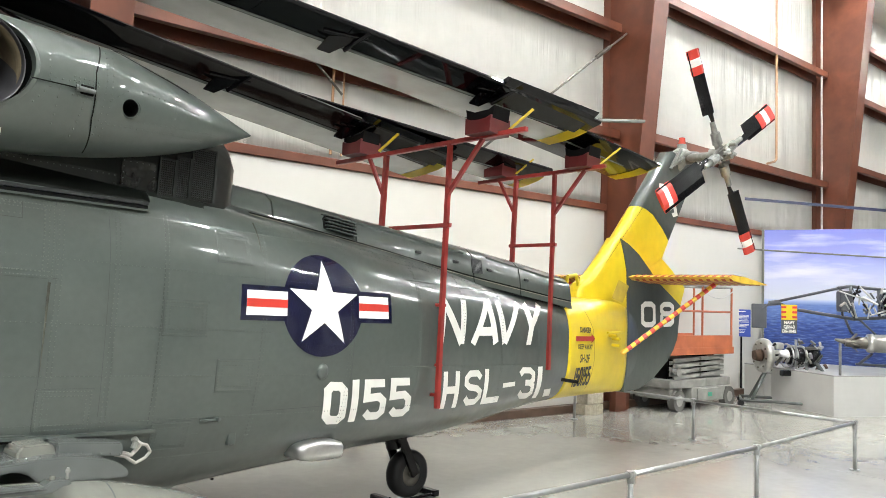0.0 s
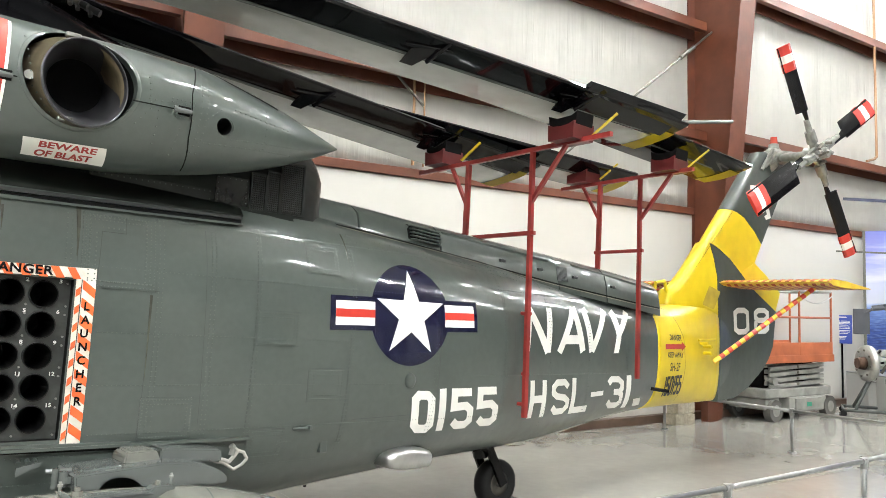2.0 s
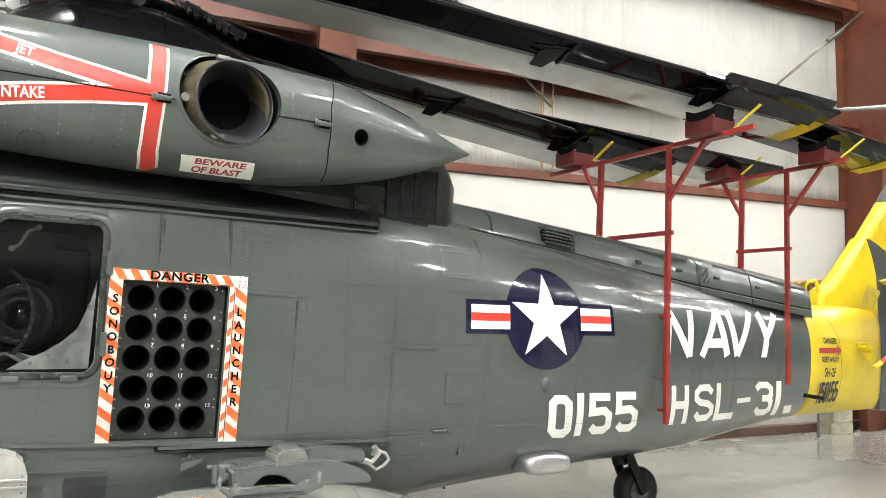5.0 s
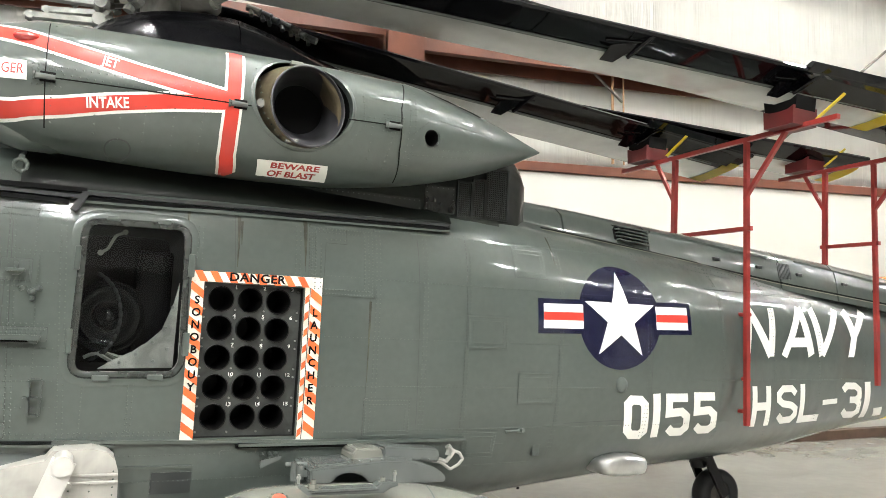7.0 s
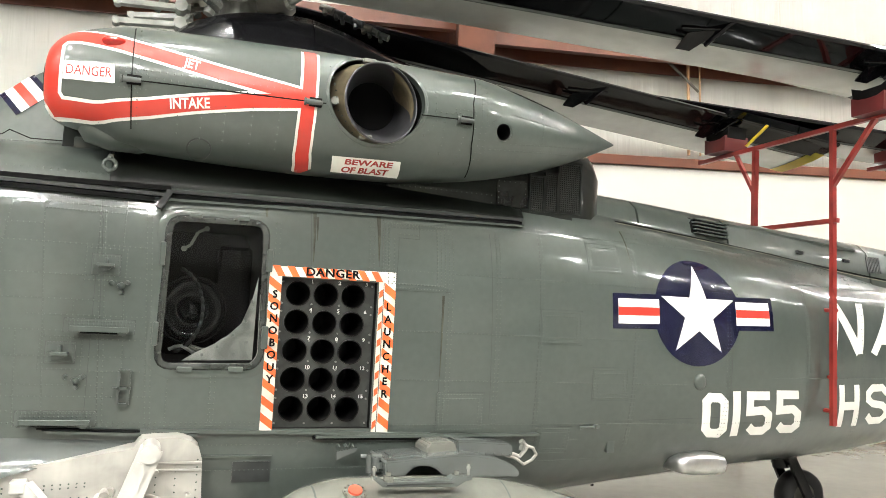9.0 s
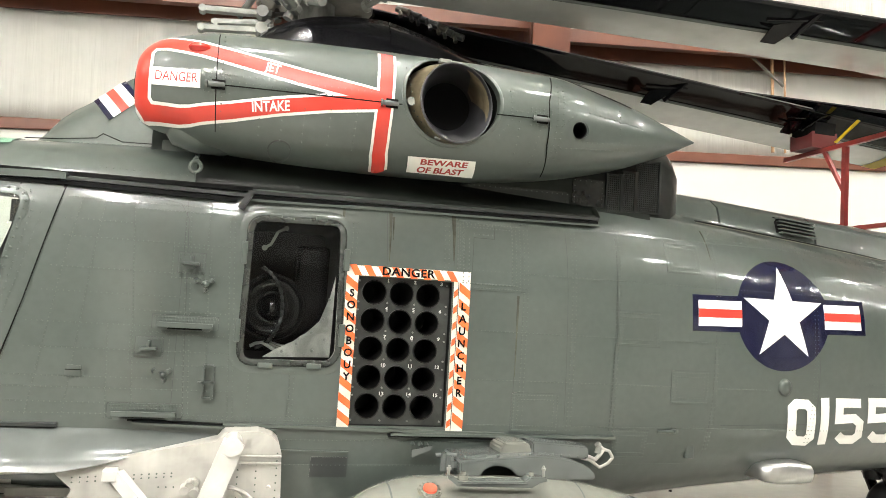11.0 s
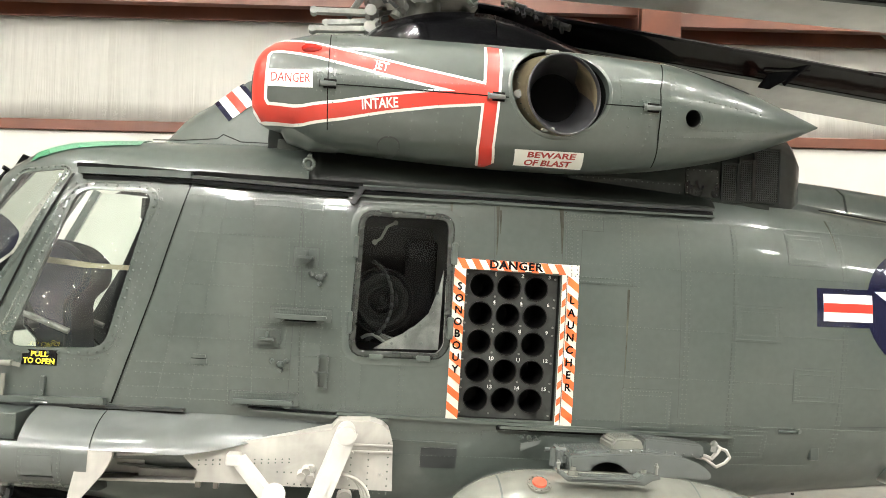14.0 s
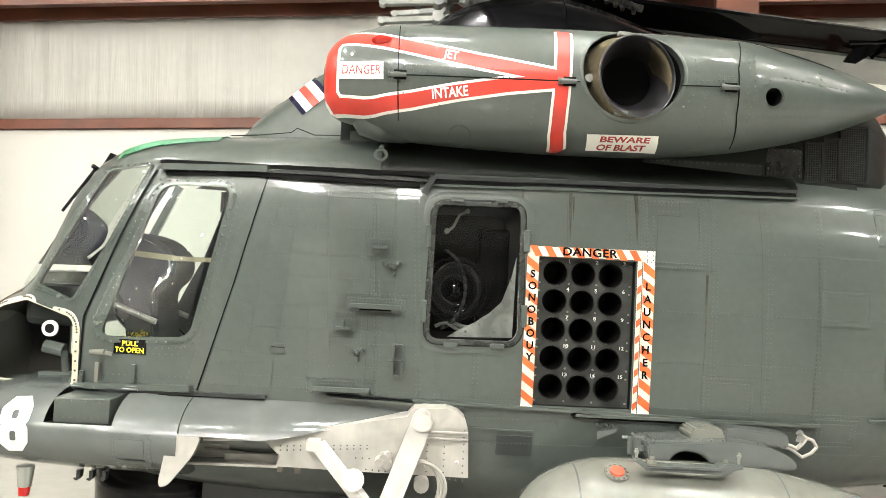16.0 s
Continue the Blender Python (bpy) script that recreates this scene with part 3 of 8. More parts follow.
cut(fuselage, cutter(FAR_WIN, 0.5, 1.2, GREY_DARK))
smooth_by_angle(fuselage, 30)
part("tail_boom", loft(bmesh.new(), [ring(x) for x in np.linspace(6.36, 7.95, 24)]), YELLOW, heli, "yellow tail boom end", True)
part("tail_cone", loft(bmesh.new(), [ring(x) for x in np.linspace(7.95, 8.3, 8)]), GREY, heli, "grey end of the tail boom", True)

# ---- cockpit


def bulge(zm, zh, xm, xh, depth, slope):
    """The skin blown outwards like a canopy pane."""
    def at(x, z):
        u, v = (zm + zh - z) / (2 * zh), (x - xm - slope * (z - zm)) / xh
        g = min(max(u, 0.0) / 0.85, 1.0) * min(1.0, max(0.0, (1.0 - u) / 0.15))
        return side_y(x, z) - depth * g * max(0.0, 1 - v**4)
    return at


win = pane("cockpit_window", DOOR_WIN, bulge(1.667, 0.40, -1.335, 0.27, 0.24, 0.33), heli, CANOPY, 0.004, "clear bulged door window", fine=0.035)
rim("window_frame", DOOR_WIN, -0.004, 0.035, GREY, win, side_y, 0.006)
pane("quarter_window", QUARTER_WIN, bulge(1.8, 0.40, -1.73, 0.22, 0.2, 0.5), heli, CANOPY, 0.004, "clear quarter window", fine=0.035)
rim("window_frame", QUARTER_WIN, -0.004, 0.02, GREY, heli, side_y, 0.005)
nose_win = pane("nose_window", NOSE_WIN, side_y, heli)
rim("window_frame", NOSE_WIN, -0.004, 0.026, mat("cream_sealed_frame", (0.6, 0.55, 0.42), 0.5, grain=0.1, stain=0.15, stain_scale=10), nose_win, side_y, 0.006, label="cream painted window frame")
for o in (NOSE_WIN, FAR_WIN):
    pane("far_window", o, side_y, heli, mirror=True)
b = bmesh.new()
b.faces.new([b.verts.new(p) for p in ((-2.14, -0.45, 1.62), (-1.80, -0.45, 2.24), (-1.80, 0.66, 2.24), (-2.14, 0.66, 1.62))])
ws = part("windscreen", b, GLASS, heli)
ws.visible_shadow = False
b = bmesh.new()
tube(b, (-1.83, -0.56, 2.13), (-1.965, -0.6, 1.90), 0.008)
tube(b, (-1.845, -0.56, 2.15), (-1.79, -0.5, 2.11), 0.012)
part("wiper_arm", b, BLACK, heli)
proud = lambda x, z: side_y(x, z) - 0.006
rivet_line(grown(DOOR_WIN, 0.02) + [grown(DOOR_WIN, 0.02)[0]], proud, 0.045, 0.006)
rivet_line(grown(DOOR_WIN, 0.05) + [grown(DOOR_WIN, 0.05)[0]], side_y, 0.03, 0.0036)
rivet_line(grown(NOSE_WIN, 0.013) + [grown(NOSE_WIN, 0.013)[0]], proud, 0.04, 0.005)
rivet_line(grown(QUARTER_WIN, 0.011) + [grown(QUARTER_WIN, 0.011)[0]], proud, 0.03, 0.0042)
SEAT = mat("navy_seat_fabric", (0.008, 0.011, 0.024), 0.8, grain=0.2, bump=0.2, bump_scale=80)
for y0, y1 in ((-0.42, 0.0), (0.16, 0.52)):
    seat = part("pilot_seat", bmesh.new(), SEAT, heli, "dark blue padded pilot seat")
    b = slab(bmesh.new(), rounded([(-1.76, 1.74), (-1.68, 1.83), (-1.53, 1.79), (-1.43, 1.70), (-1.43, 1.58), (-1.52, 1.50), (-1.5, 1.30), (-1.46, 1.0), (-1.6, 1.0), (-1.66, 1.36), (-1.78, 1.58)], 0.05), y0, y1)
    bmesh.ops.bevel(b, geom=[e for e in b.edges if abs(e.verts[0].co.y - e.verts[1].co.y) < 1e-5], offset=0.03, segments=2, affect="EDGES")
    if y0 > 0:
        bmesh.ops.translate(b, verts=b.verts, vec=(-0.24, 0, -0.08))
    part("backrest", b, SEAT, seat)
    b = bmesh.new()
    box(b, -1.95, -1.5, y0, y1, 1.0, 1.18, 0.05)
    part("cushion", b, SEAT, seat)
    for k, y in enumerate((y0 + 0.1, y1 - 0.1)):
        b = bmesh.new()
        bar(b, (-1.80, y, 1.72), (-1.76, y, 1.35), 0.045, 0.006)
        bar(b, (-1.76, y, 1.35), (-1.6, y, 1.2), 0.045, 0.006)
        part("harness_strap", b, GREY_MID, seat)
    b = bmesh.new()
    tube(b, (-1.72, y0 - 0.02, 1.42), (-1.50, y0 - 0.02, 1.34), 0.016, seg=8)
    tube(b, (-1.72, y0 - 0.03, 1.42), (-1.80, y0 - 0.03, 1.50), 0.012, seg=8)
    part("seat_lever", b, CAST, seat)
b = bmesh.new()
box(b, -2.0, -1.25, -0.6, 0.6, 0.9, 1.0)
part("cockpit_floor", b, GREY_DARK, heli)
b = bmesh.new()
tube(b, (-1.98, -0.2, 1.0), (-1.9, -0.2, 1.42), 0.014, seg=8)
tube(b, (-1.9, -0.2, 1.42), (-1.92, -0.2, 1.54), 0.024, seg=8)
part("control_stick", b, BLACK, heli)
b = bmesh.new()
box(b, -2.15, -1.85, -0.55, 0.55, 1.3, 1.52, 0.04)
part("instrument_panel", b, GREY_DARK, heli)
b = bmesh.new()
bar(b, (-1.54, -0.7, 1.70), (-1.34, -0.72, 1.685), 0.006, 0.028)
bar(b, (-1.34, -0.72, 1.685), (-1.10, -0.74, 1.685), 0.006, 0.024)
part("grab_strap", b, mat("olive_webbing", (0.2, 0.18, 0.12), 0.8, grain=0.1), heli)
b = bmesh.new()
tube(b, (-1.28, 0.0, 2.1), (-1.28, 0.0, 1.98), 0.03)
tube(b, (-1.28, 0.0, 1.98), (-1.31, 0.0, 1.9), 0.008)
part("overhead_lamp", b, GREY_MID, heli)
b = bmesh.new()
bar(b, (-1.80, 0.78, 2.2), (-2.02, 0.78, 1.72), 0.03, 0.05)
part("door_post", b, GREY, heli)
b = bmesh.new()
tube(b, (-1.95, -0.5, 1.17), (-2.05, -0.5, 1.19), 0.035)
tube(b, (-1.95, -0.5, 1.17), (-1.93, -0.5, 1.04), 0.018)
box(b, -2.06, -1.9, -0.53, -0.47, 1.03, 1.06)
part("rudder_pedal", b, GREY_MID, heli)
part("vent_ring", tube(bmesh.new(), (-1.918, side_y(-1.918, 1.305), 1.305), (-1.918, side_y(-1.918, 1.305) - 0.012, 1.305), 0.04, seg=24), WHITE, heli)
part("vent_hole", tube(bmesh.new(), (-1.918, side_y(-1.918, 1.305), 1.305), (-1.918, side_y(-1.918, 1.305) - 0.014, 1.305), 0.024, seg=20), BLACK_MATT, heli)
green = mat("green_tinted_roof_window", (0.06, 0.22, 0.12), 0.12, grain=0.05, stain=0.2, coat=0.3)
b = bmesh.new()
pts = []
for x in np.linspace(-1.68, -1.17, 12):
    pts.append([(x, y, (top_z(x) + bot_z(x)) / 2 + (top_z(x) - bot_z(x)) / 2 * (1 - (abs(y) / half_w(x)) ** power(x)) ** (1 / power(x)) + 0.007) for y in np.linspace(-0.66, -0.1, 8)])
for r0, r1 in zip(pts, pts[1:]):
    for k in range(7):
        bmesh.ops.contextual_create(b, geom=[b.verts.new(p) for p in (r0[k], r0[k + 1], r1[k + 1], r1[k])])
part("roof_window", b, green, heli, "green tinted overhead window")
# door seams, rails and latches
for line, w in (([(-1.43, 2.12), (-1.585, 1.76), (-1.738, 1.375), (-1.745, 1.02)], 0.012), ([(-0.875, 2.12), (-1.0, 1.6), (-1.15, 1.05)], 0.014), ([(-1.73, 1.055), (-1.15, 1.06)], 0.008)):
    decal("door_seam", stroke(line, w), BLACK_MATT, side_y, heli, 0.004, fine=0.04)
for line, step in (([(-0.94, 2.06), (-1.07, 1.55), (-1.21, 1.08)], 0.03), ([(-1.02, 2.06), (-1.15, 1.55), (-1.24, 1.25)], 0.03), ([(-1.44, 2.1), (-1.75, 1.38)], 0.03), ([(-1.5, 2.1), (-1.78, 1.42)], 0.03), ([(-1.68, 1.21), (-1.25, 1.215)], 0.03), ([(-1.66, 1.10), (-1.2, 1.11)], 0.03)):
    rivet_line(line, side_y, step)
decal("raised_edge", stroke([(-0.905, 2.1), (-1.03, 1.58), (-1.175, 1.06)], 0.05), GREY, side_y, heli, 0.005)


def ledge(name, x0, z0, x1, z1, h, d, material, parent, lift=0.0):
    b = bmesh.new()
    y0, y1 = side_y(x0, z0) - d / 2 + 0.005 - lift, side_y(x1, z1) - d / 2 + 0.005 - lift
    bar(b, (x0, y0, z0), (x1, y1, z1), d, h)
    return part(name, b, material, parent)


ledge("door_rail", -1.40, 2.135, -0.875, 2.15, 0.032, 0.05, GREY, heli)
ledge("rail_groove", -1.42, 2.165, -0.05, 2.17, 0.022, 0.03, BLACK_MATT, heli)
ledge("rail_groove", -1.38, 2.105, -0.875, 2.118, 0.016, 0.02, BLACK_MATT, heli)
ledge("door_rail", -0.875, 2.14, -0.06, 2.135, 0.014, 0.04, GREY_DARK, heli)
ledge("rail_groove", -0.875, 2.12, -0.12, 2.11, 0.018, 0.03, BLACK_MATT, heli)
for z0, z1, h, d, m in ((2.155, 2.20, 0.016, 0.04, GREY_DARK), (2.13, 2.178, 0.02, 0.02, BLACK_MATT), (2.115, 2.163, 0.012, 0.035, GREY)):
    ledge("door_rail", -0.07, z0, 1.83, z1, h, d, m, heli)
b = bmesh.new()
bar(b, (-0.10, -0.86, 2.07), (-0.055, -0.86, 2.15), 0.03, 0.03)
part("rail_stop", b, GREY_DARK, heli)
ledge("door_sill", -1.70, 1.045, -1.17, 1.06, 0.03, 0.05, GREY, heli)
ledge("door_sill", -1.6, 1.028, -0.81, 1.035, 0.014, 0.04, GREY_DARK, heli)
ledge("door_sill", -0.5, 1.048, 0.15, 1.03, 0.012, 0.04, GREY, heli)
ledge("door_sill", -0.52, 1.062, 0.17, 1.044, 0.006, 0.03, BLACK_MATT, heli)
ledge("door_sill", -0.1, 1.052, 1.3, 1.026, 0.014, 0.035, GREY, heli)
ledge("rail_groove", 0.69, 1.012, 1.3, 1.003, 0.012, 0.03, BLACK_MATT, heli)
ledge("door_sill", 0.7, 1.02, 1.93, 1.018, 0.014, 0.045, GREY, heli)
for x, z0, z1 in ((-1.728, 1.03, 1.112), (-1.463, 1.034, 1.158)):
    y = side_y(x, 1.1)
    b = bmesh.new()
    box(b, x - 0.011, x + 0.011, y - 0.02, y + 0.02, z0, z1, 0.003)
    box(b, x - 0.028, x + 0.028, y - 0.035, y + 0.02, z0, z0 + 0.022, 0.004)
    tube(b, (x - 0.036, y - 0.03, z0 + 0.006), (x + 0.036, y - 0.03, z0 + 0.006), 0.008, seg=8)
    tube(b, (x, y - 0.028, z0 + 0.05), (x, y - 0.015, z0 + 0.05), 0.012, seg=10)
    part("door_latch", b, GREY_FIT, heli)
b = bmesh.new()
tube(b, (-1.68, -0.825, 1.208), (-1.60, -0.845, 1.212), 0.012, 0.016)
bar(b, (-1.60, -0.845, 1.212), (-1.565, -0.845, 1.205), 0.01, 0.02)
bar(b, (-1.645, -0.82, 1.16), (-1.64, -0.83, 1.03), 0.01, 0.018, up=(1, 0, 0))
part("door_handle", b, GREY_LIGHT, heli)
sign = decal("placard", [[(-1.572, 1.276), (-1.408, 1.279), (-1.408, 1.208), (-1.572, 1.205)]], BLACK, side_y, heli, 0.003, "black placard")
SIGN_YELLOW = mat("sign_yellow", (0.85, 0.7, 0.03), 0.4)
text("PULL", 0.032, (-1.49, 1.257), side_y, SIGN_YELLOW, sign, off=0.005, stretch=1.15, offset=0.0012)
text("TO OPEN", 0.034, (-1.49, 1.225), side_y, SIGN_YELLOW, sign, off=0.005, stretch=1.0, offset=0.0012)

# ---- cabin window
cw = pane("cabin_window", CABIN_WIN, side_y, heli, glass_mat("smoky_acrylic", (0.72, 0.76, 0.75), 0.03, 0.12), label="dark cabin window with rounded corners")
rim("window_frame", CABIN_WIN, -0.012, 0.02, mat("glossy_window_seal", (0.03, 0.034, 0.031), 0.2, grain=0.15, stain=0.3, stain_scale=12, coat=1.0, wave=0.4, wave_scale=20), cw, side_y, 0.012)
rim("window_surround", CABIN_WIN, 0.02, 0.055, GREY, cw, side_y, 0.004)
for x, z, w, h in ((0.07, 2.05, 0.06, 0.02), (0.29, 2.055, 0.06, 0.02), (0.07, 1.33, 0.07, 0.028), (0.30, 1.335, 0.07, 0.028), (-0.065, 1.86, 0.026, 0.11), (-0.07, 1.49, 0.026, 0.11), (0.425, 1.86, 0.03, 0.11), (0.425, 1.49, 0.03, 0.11)):
    part("window_clip", box(bmesh.new(), x - w / 2, x + w / 2, side_y(x, z) - 0.024, side_y(x, z) + 0.01, z - h / 2, z + h / 2, 0.006), GREY, cw)
b = bmesh.new()
bar(b, (0.03, -0.72, 1.898), (0.06, -0.72, 1.918), 0.008, 0.014)
bar(b, (0.06, -0.72, 1.918), (0.09, -0.72, 1.983), 0.008, 0.014)
bar(b, (0.09, -0.72, 1.983), (0.13, -0.72, 2.003), 0.008, 0.014)
tube(b, (0.13, -0.73, 2.003), (0.13, -0.68, 2.003), 0.013)
tube(b, (0.03, -0.73, 1.898), (0.03, -0.68, 1.898), 0.014)
part("window_handle", b, GREY_LIGHT, heli)
b = bmesh.new()
slab(b, [(0.06, 1.36), (0.39, 1.37), (0.395, 1.78), (0.375, 1.68), (0.33, 1.55), (0.24, 1.46), (0.12, 1.40)], -0.72, -0.70)
part("inner_gusset", b, mat("pale_primer", (0.3, 0.3, 0.275), 0.4, grain=0.1, stain=0.4, stain_scale=9, coat=0.3), heli, "pale painted gusset inside the cabin window")
for x, z in ((0.37, 1.66), (0.345, 1.56), (0.29, 1.49), (0.22, 1.43), (0.36, 1.46), (0.30, 1.40), (0.15, 1.39)):
    bmesh_bolt = tube(bmesh.new(), (x, -0.722, z), (x, -0.73, z), 0.009, 0.007, 8)
    part("bolt_head", bmesh_bolt, CAST, heli)
b = bmesh.new()
p0 = None
for k in range(15):
    a = radians(-75 + 10.5 * k)
    p = Vector((-0.02 + 0.17 * math.cos(a), -0.56, 1.60 + 0.22 * math.sin(a)))
    if p0:
        tube(b, p0, p, 0.013, seg=8)
    p0 = p
part("bent_tube", b, mat("dark_bent_pipe", (0.03, 0.03, 0.03), 0.2, coat=0.6), heli, "bent metal tube inside the cabin", True)
DRUM = mat("glossy_dark_drum", (0.008, 0.008, 0.008), 0.12, grain=0.2, stain=0.3, stain_scale=9, coat=0.5)
b = bmesh.new()
loft(b, [[(0.1 + r * math.cos(a), y, 1.6 + r * math.sin(a)) for a in (2 * math.pi * k / 32 for k in range(32))] for y, r in ((-0.3, 0.17), (-0.44, 0.17), (-0.46, 0.155), (-0.46, 0.11), (-0.42, 0.10), (-0.42, 0.06), (-0.47, 0.05))])
part("cable_drum", b, DRUM, heli, "glossy dark cable drum inside the cabin", True)
for r, y in ((0.178, -0.40), (0.172, -0.455), (0.112, -0.462)):
    b = bmesh.new()
    for k in range(32):
        a0, a1 = 2 * math.pi * k / 32, 2 * math.pi * (k + 1) / 32
        tube(b, (0.1 + r * math.cos(a0), y, 1.6 + r * math.sin(a0)), (0.1 + r * math.cos(a1), y, 1.6 + r * math.sin(a1)), 0.006, seg=6)
    part("drum_rim", b, DRUM, heli)
for k in range(4):
    b = bmesh.new()
    p0 = None
    for i in range(9):
        u = i / 8
        p = Vector((0.0 + 0.05 * k + 0.22 * u, -0.55 + 0.02 * k - 0.05 * u, 1.40 + 0.02 * math.sin(7 * u + k) + 0.03 * k * u))
        if p0:
            tube(b, p0, p, 0.009, seg=6)
        p0 = p
    part("cabin_cable", b, (CAST, GREY_LIGHT, WHITE_DIRTY, GREY_MID)[k], heli)
part("avionics_box", box(bmesh.new(), 0.22, 0.40, -0.35, -0.12, 1.36, 1.95, 0.02), BLACK, heli)

# ---- sonobuoy launcher
launcher = empty("sonobuoy_launcher")
launcher.parent = heli
plate_b = bmesh.new()
LX, LZ = [0.582, 0.722, 0.862], [1.712, 1.571, 1.430, 1.288, 1.146]
xe, ze = [0.49, 0.652, 0.792, 0.975], [1.787, 1.6415, 1.5005, 1.359, 1.217, 1.055]
R = 0.0635
for j, z in enumerate(LZ):
    for i, x in enumerate(LX):
        circ = [(x + R * math.cos(a), z + R * math.sin(a)) for a in (2 * math.pi * k / 32 + math.pi / 4 for k in range(32))]
        c4 = [(xe[i + 1], ze[j]), (xe[i], ze[j]), (xe[i], ze[j + 1]), (xe[i + 1], ze[j + 1])]
        sq = []
        for k in range(32):
            q, u = divmod(k, 8)
            p0, p1 = c4[q], c4[(q + 1) % 4]
            sq.append((p0[0] + (p1[0] - p0[0]) * u / 8, p0[1] + (p1[1] - p0[1]) * u / 8))
        o = [plate_b.verts.new((px, -0.80, pz)) for px, pz in sq]
        n = [plate_b.verts.new((px, -0.80, pz)) for px, pz in circ]
        for k in range(32):
            m2 = (k + 1) % 32
            plate_b.faces.new((o[k], o[m2], n[m2], n[k]))
bmesh.ops.remove_doubles(plate_b, verts=plate_b.verts, dist=1e-4)
bmesh.ops.recalc_face_normals(plate_b, faces=plate_b.faces)
bmesh.ops.solidify(plate_b, geom=plate_b.faces[:], thickness=0.008)
part("launcher_plate", plate_b, mat("worn_dark_plate", (0.035, 0.038, 0.035), 0.4, grain=0.2, stain=0.4, stain_scale=12, bump=0.1), launcher, "dark worn launcher face plate")
# near-black so that the shade down the tubes is in the colour
TUBE_SHADE = mat("shaded_tube_inside", (0.004, 0.004, 0.004), 0.5, grain=0.3, stain=0.3, stain_scale=10, spec=0.25)
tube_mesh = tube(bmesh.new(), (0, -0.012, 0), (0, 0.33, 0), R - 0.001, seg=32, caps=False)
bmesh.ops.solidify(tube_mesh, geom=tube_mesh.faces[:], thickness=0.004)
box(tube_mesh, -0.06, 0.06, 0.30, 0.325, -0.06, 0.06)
first = part("launch_tube", tube_mesh, TUBE_SHADE, launcher)
first.location = (LX[0], -0.80, LZ[0])
NUM = mat("stencil_white", (0.75, 0.75, 0.72), 0.5)
k = 0
for z in LZ:
    for x in LX:
        k += 1
        if k > 1:
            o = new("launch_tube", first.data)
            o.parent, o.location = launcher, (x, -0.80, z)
        text(str(k), 0.024, (x + 0.066, z + 0.062), plane_y(-0.81), NUM, launcher, off=0.0015, name="tube_number", stretch=1.2, offset=0.0006)
screw = tube(bmesh.new(), (0, 0, 0), (0, -0.008, 0), 0.005, seg=8)
screw = mesh_from(screw, "screw")
screw.materials.append(CAST)
for j in range(6):
    for i in range(4):
        for s in (-0.02, 0.02):
            o = new("screw", screw)
            o.parent, o.location = launcher, (xe[i] + (0.015 if i == 0 else -0.015 if i == 3 else 0), -0.80, ze[j] + s)
STRIPE_W = mat("worn_stripe_white", (0.66, 0.62, 0.55), 0.5, grain=0.08, stain=0.2, stain_scale=9)
strips = {"top_strip": [(0.43, 1.790), (1.07, 1.797), (1.07, 1.845), (0.43, 1.838)], "left_strip": [(0.43, 1.043), (0.489, 1.043), (0.489, 1.790), (0.43, 1.790)], "right_strip": [(0.982, 1.038), (1.07, 1.038), (1.07, 1.797), (0.982, 1.797)]}
for n, o in strips.items():
    decal(n, [o], STRIPE_W, side_y, launcher, 0.009, "white strip with orange diagonal stripes")
polys = []
for i in range(9):
    x = 0.44 + i * 0.071
    if x + 0.075 < 1.07:
        polys.append([(x + 0.03, 1.791), (x + 0.066, 1.791), (x + 0.036, 1.842), (x, 1.842)])
for i in range(9):
    z = 1.05 + i * 0.082
    polys.append([(0.43, z + 0.045), (0.43, z + 0.085), (0.489, z + 0.042), (0.489, z + 0.002)])
    polys.append([(1.012, z + 0.04), (1.012, z + 0.084), (1.07, z + 0.042), (1.07, z - 0.002)])
    polys.append([(0.984, z + 0.0), (0.984, z + 0.035), (1.004, z + 0.052), (1.004, z + 0.017)])
decal("orange_stripe", polys, ORANGE, side_y, launcher, 0.011)
decal("stripe_seam", [[(1.005, 1.04), (1.009, 1.04), (1.009, 1.79), (1.005, 1.79)]], GREY_DARK, side_y, launcher, 0.0115)
text("DANGER", 0.056, (0.74, 1.818), side_y, BLACK, launcher, off=0.013, stretch=1.15, spacing=1.08, offset=0.0015)
for i, c in enumerate("SONOBOUY"):
    text(c, 0.052, (0.461, 1.70 - i * 0.0585), side_y, BLACK, launcher, off=0.013, offset=0.0015)
for i, c in enumerate("LAUNCHER"):
    text(c, 0.054, (1.037, 1.665 - i * 0.0625), side_y, BLACK, launcher, off=0.013, offset=0.0015)

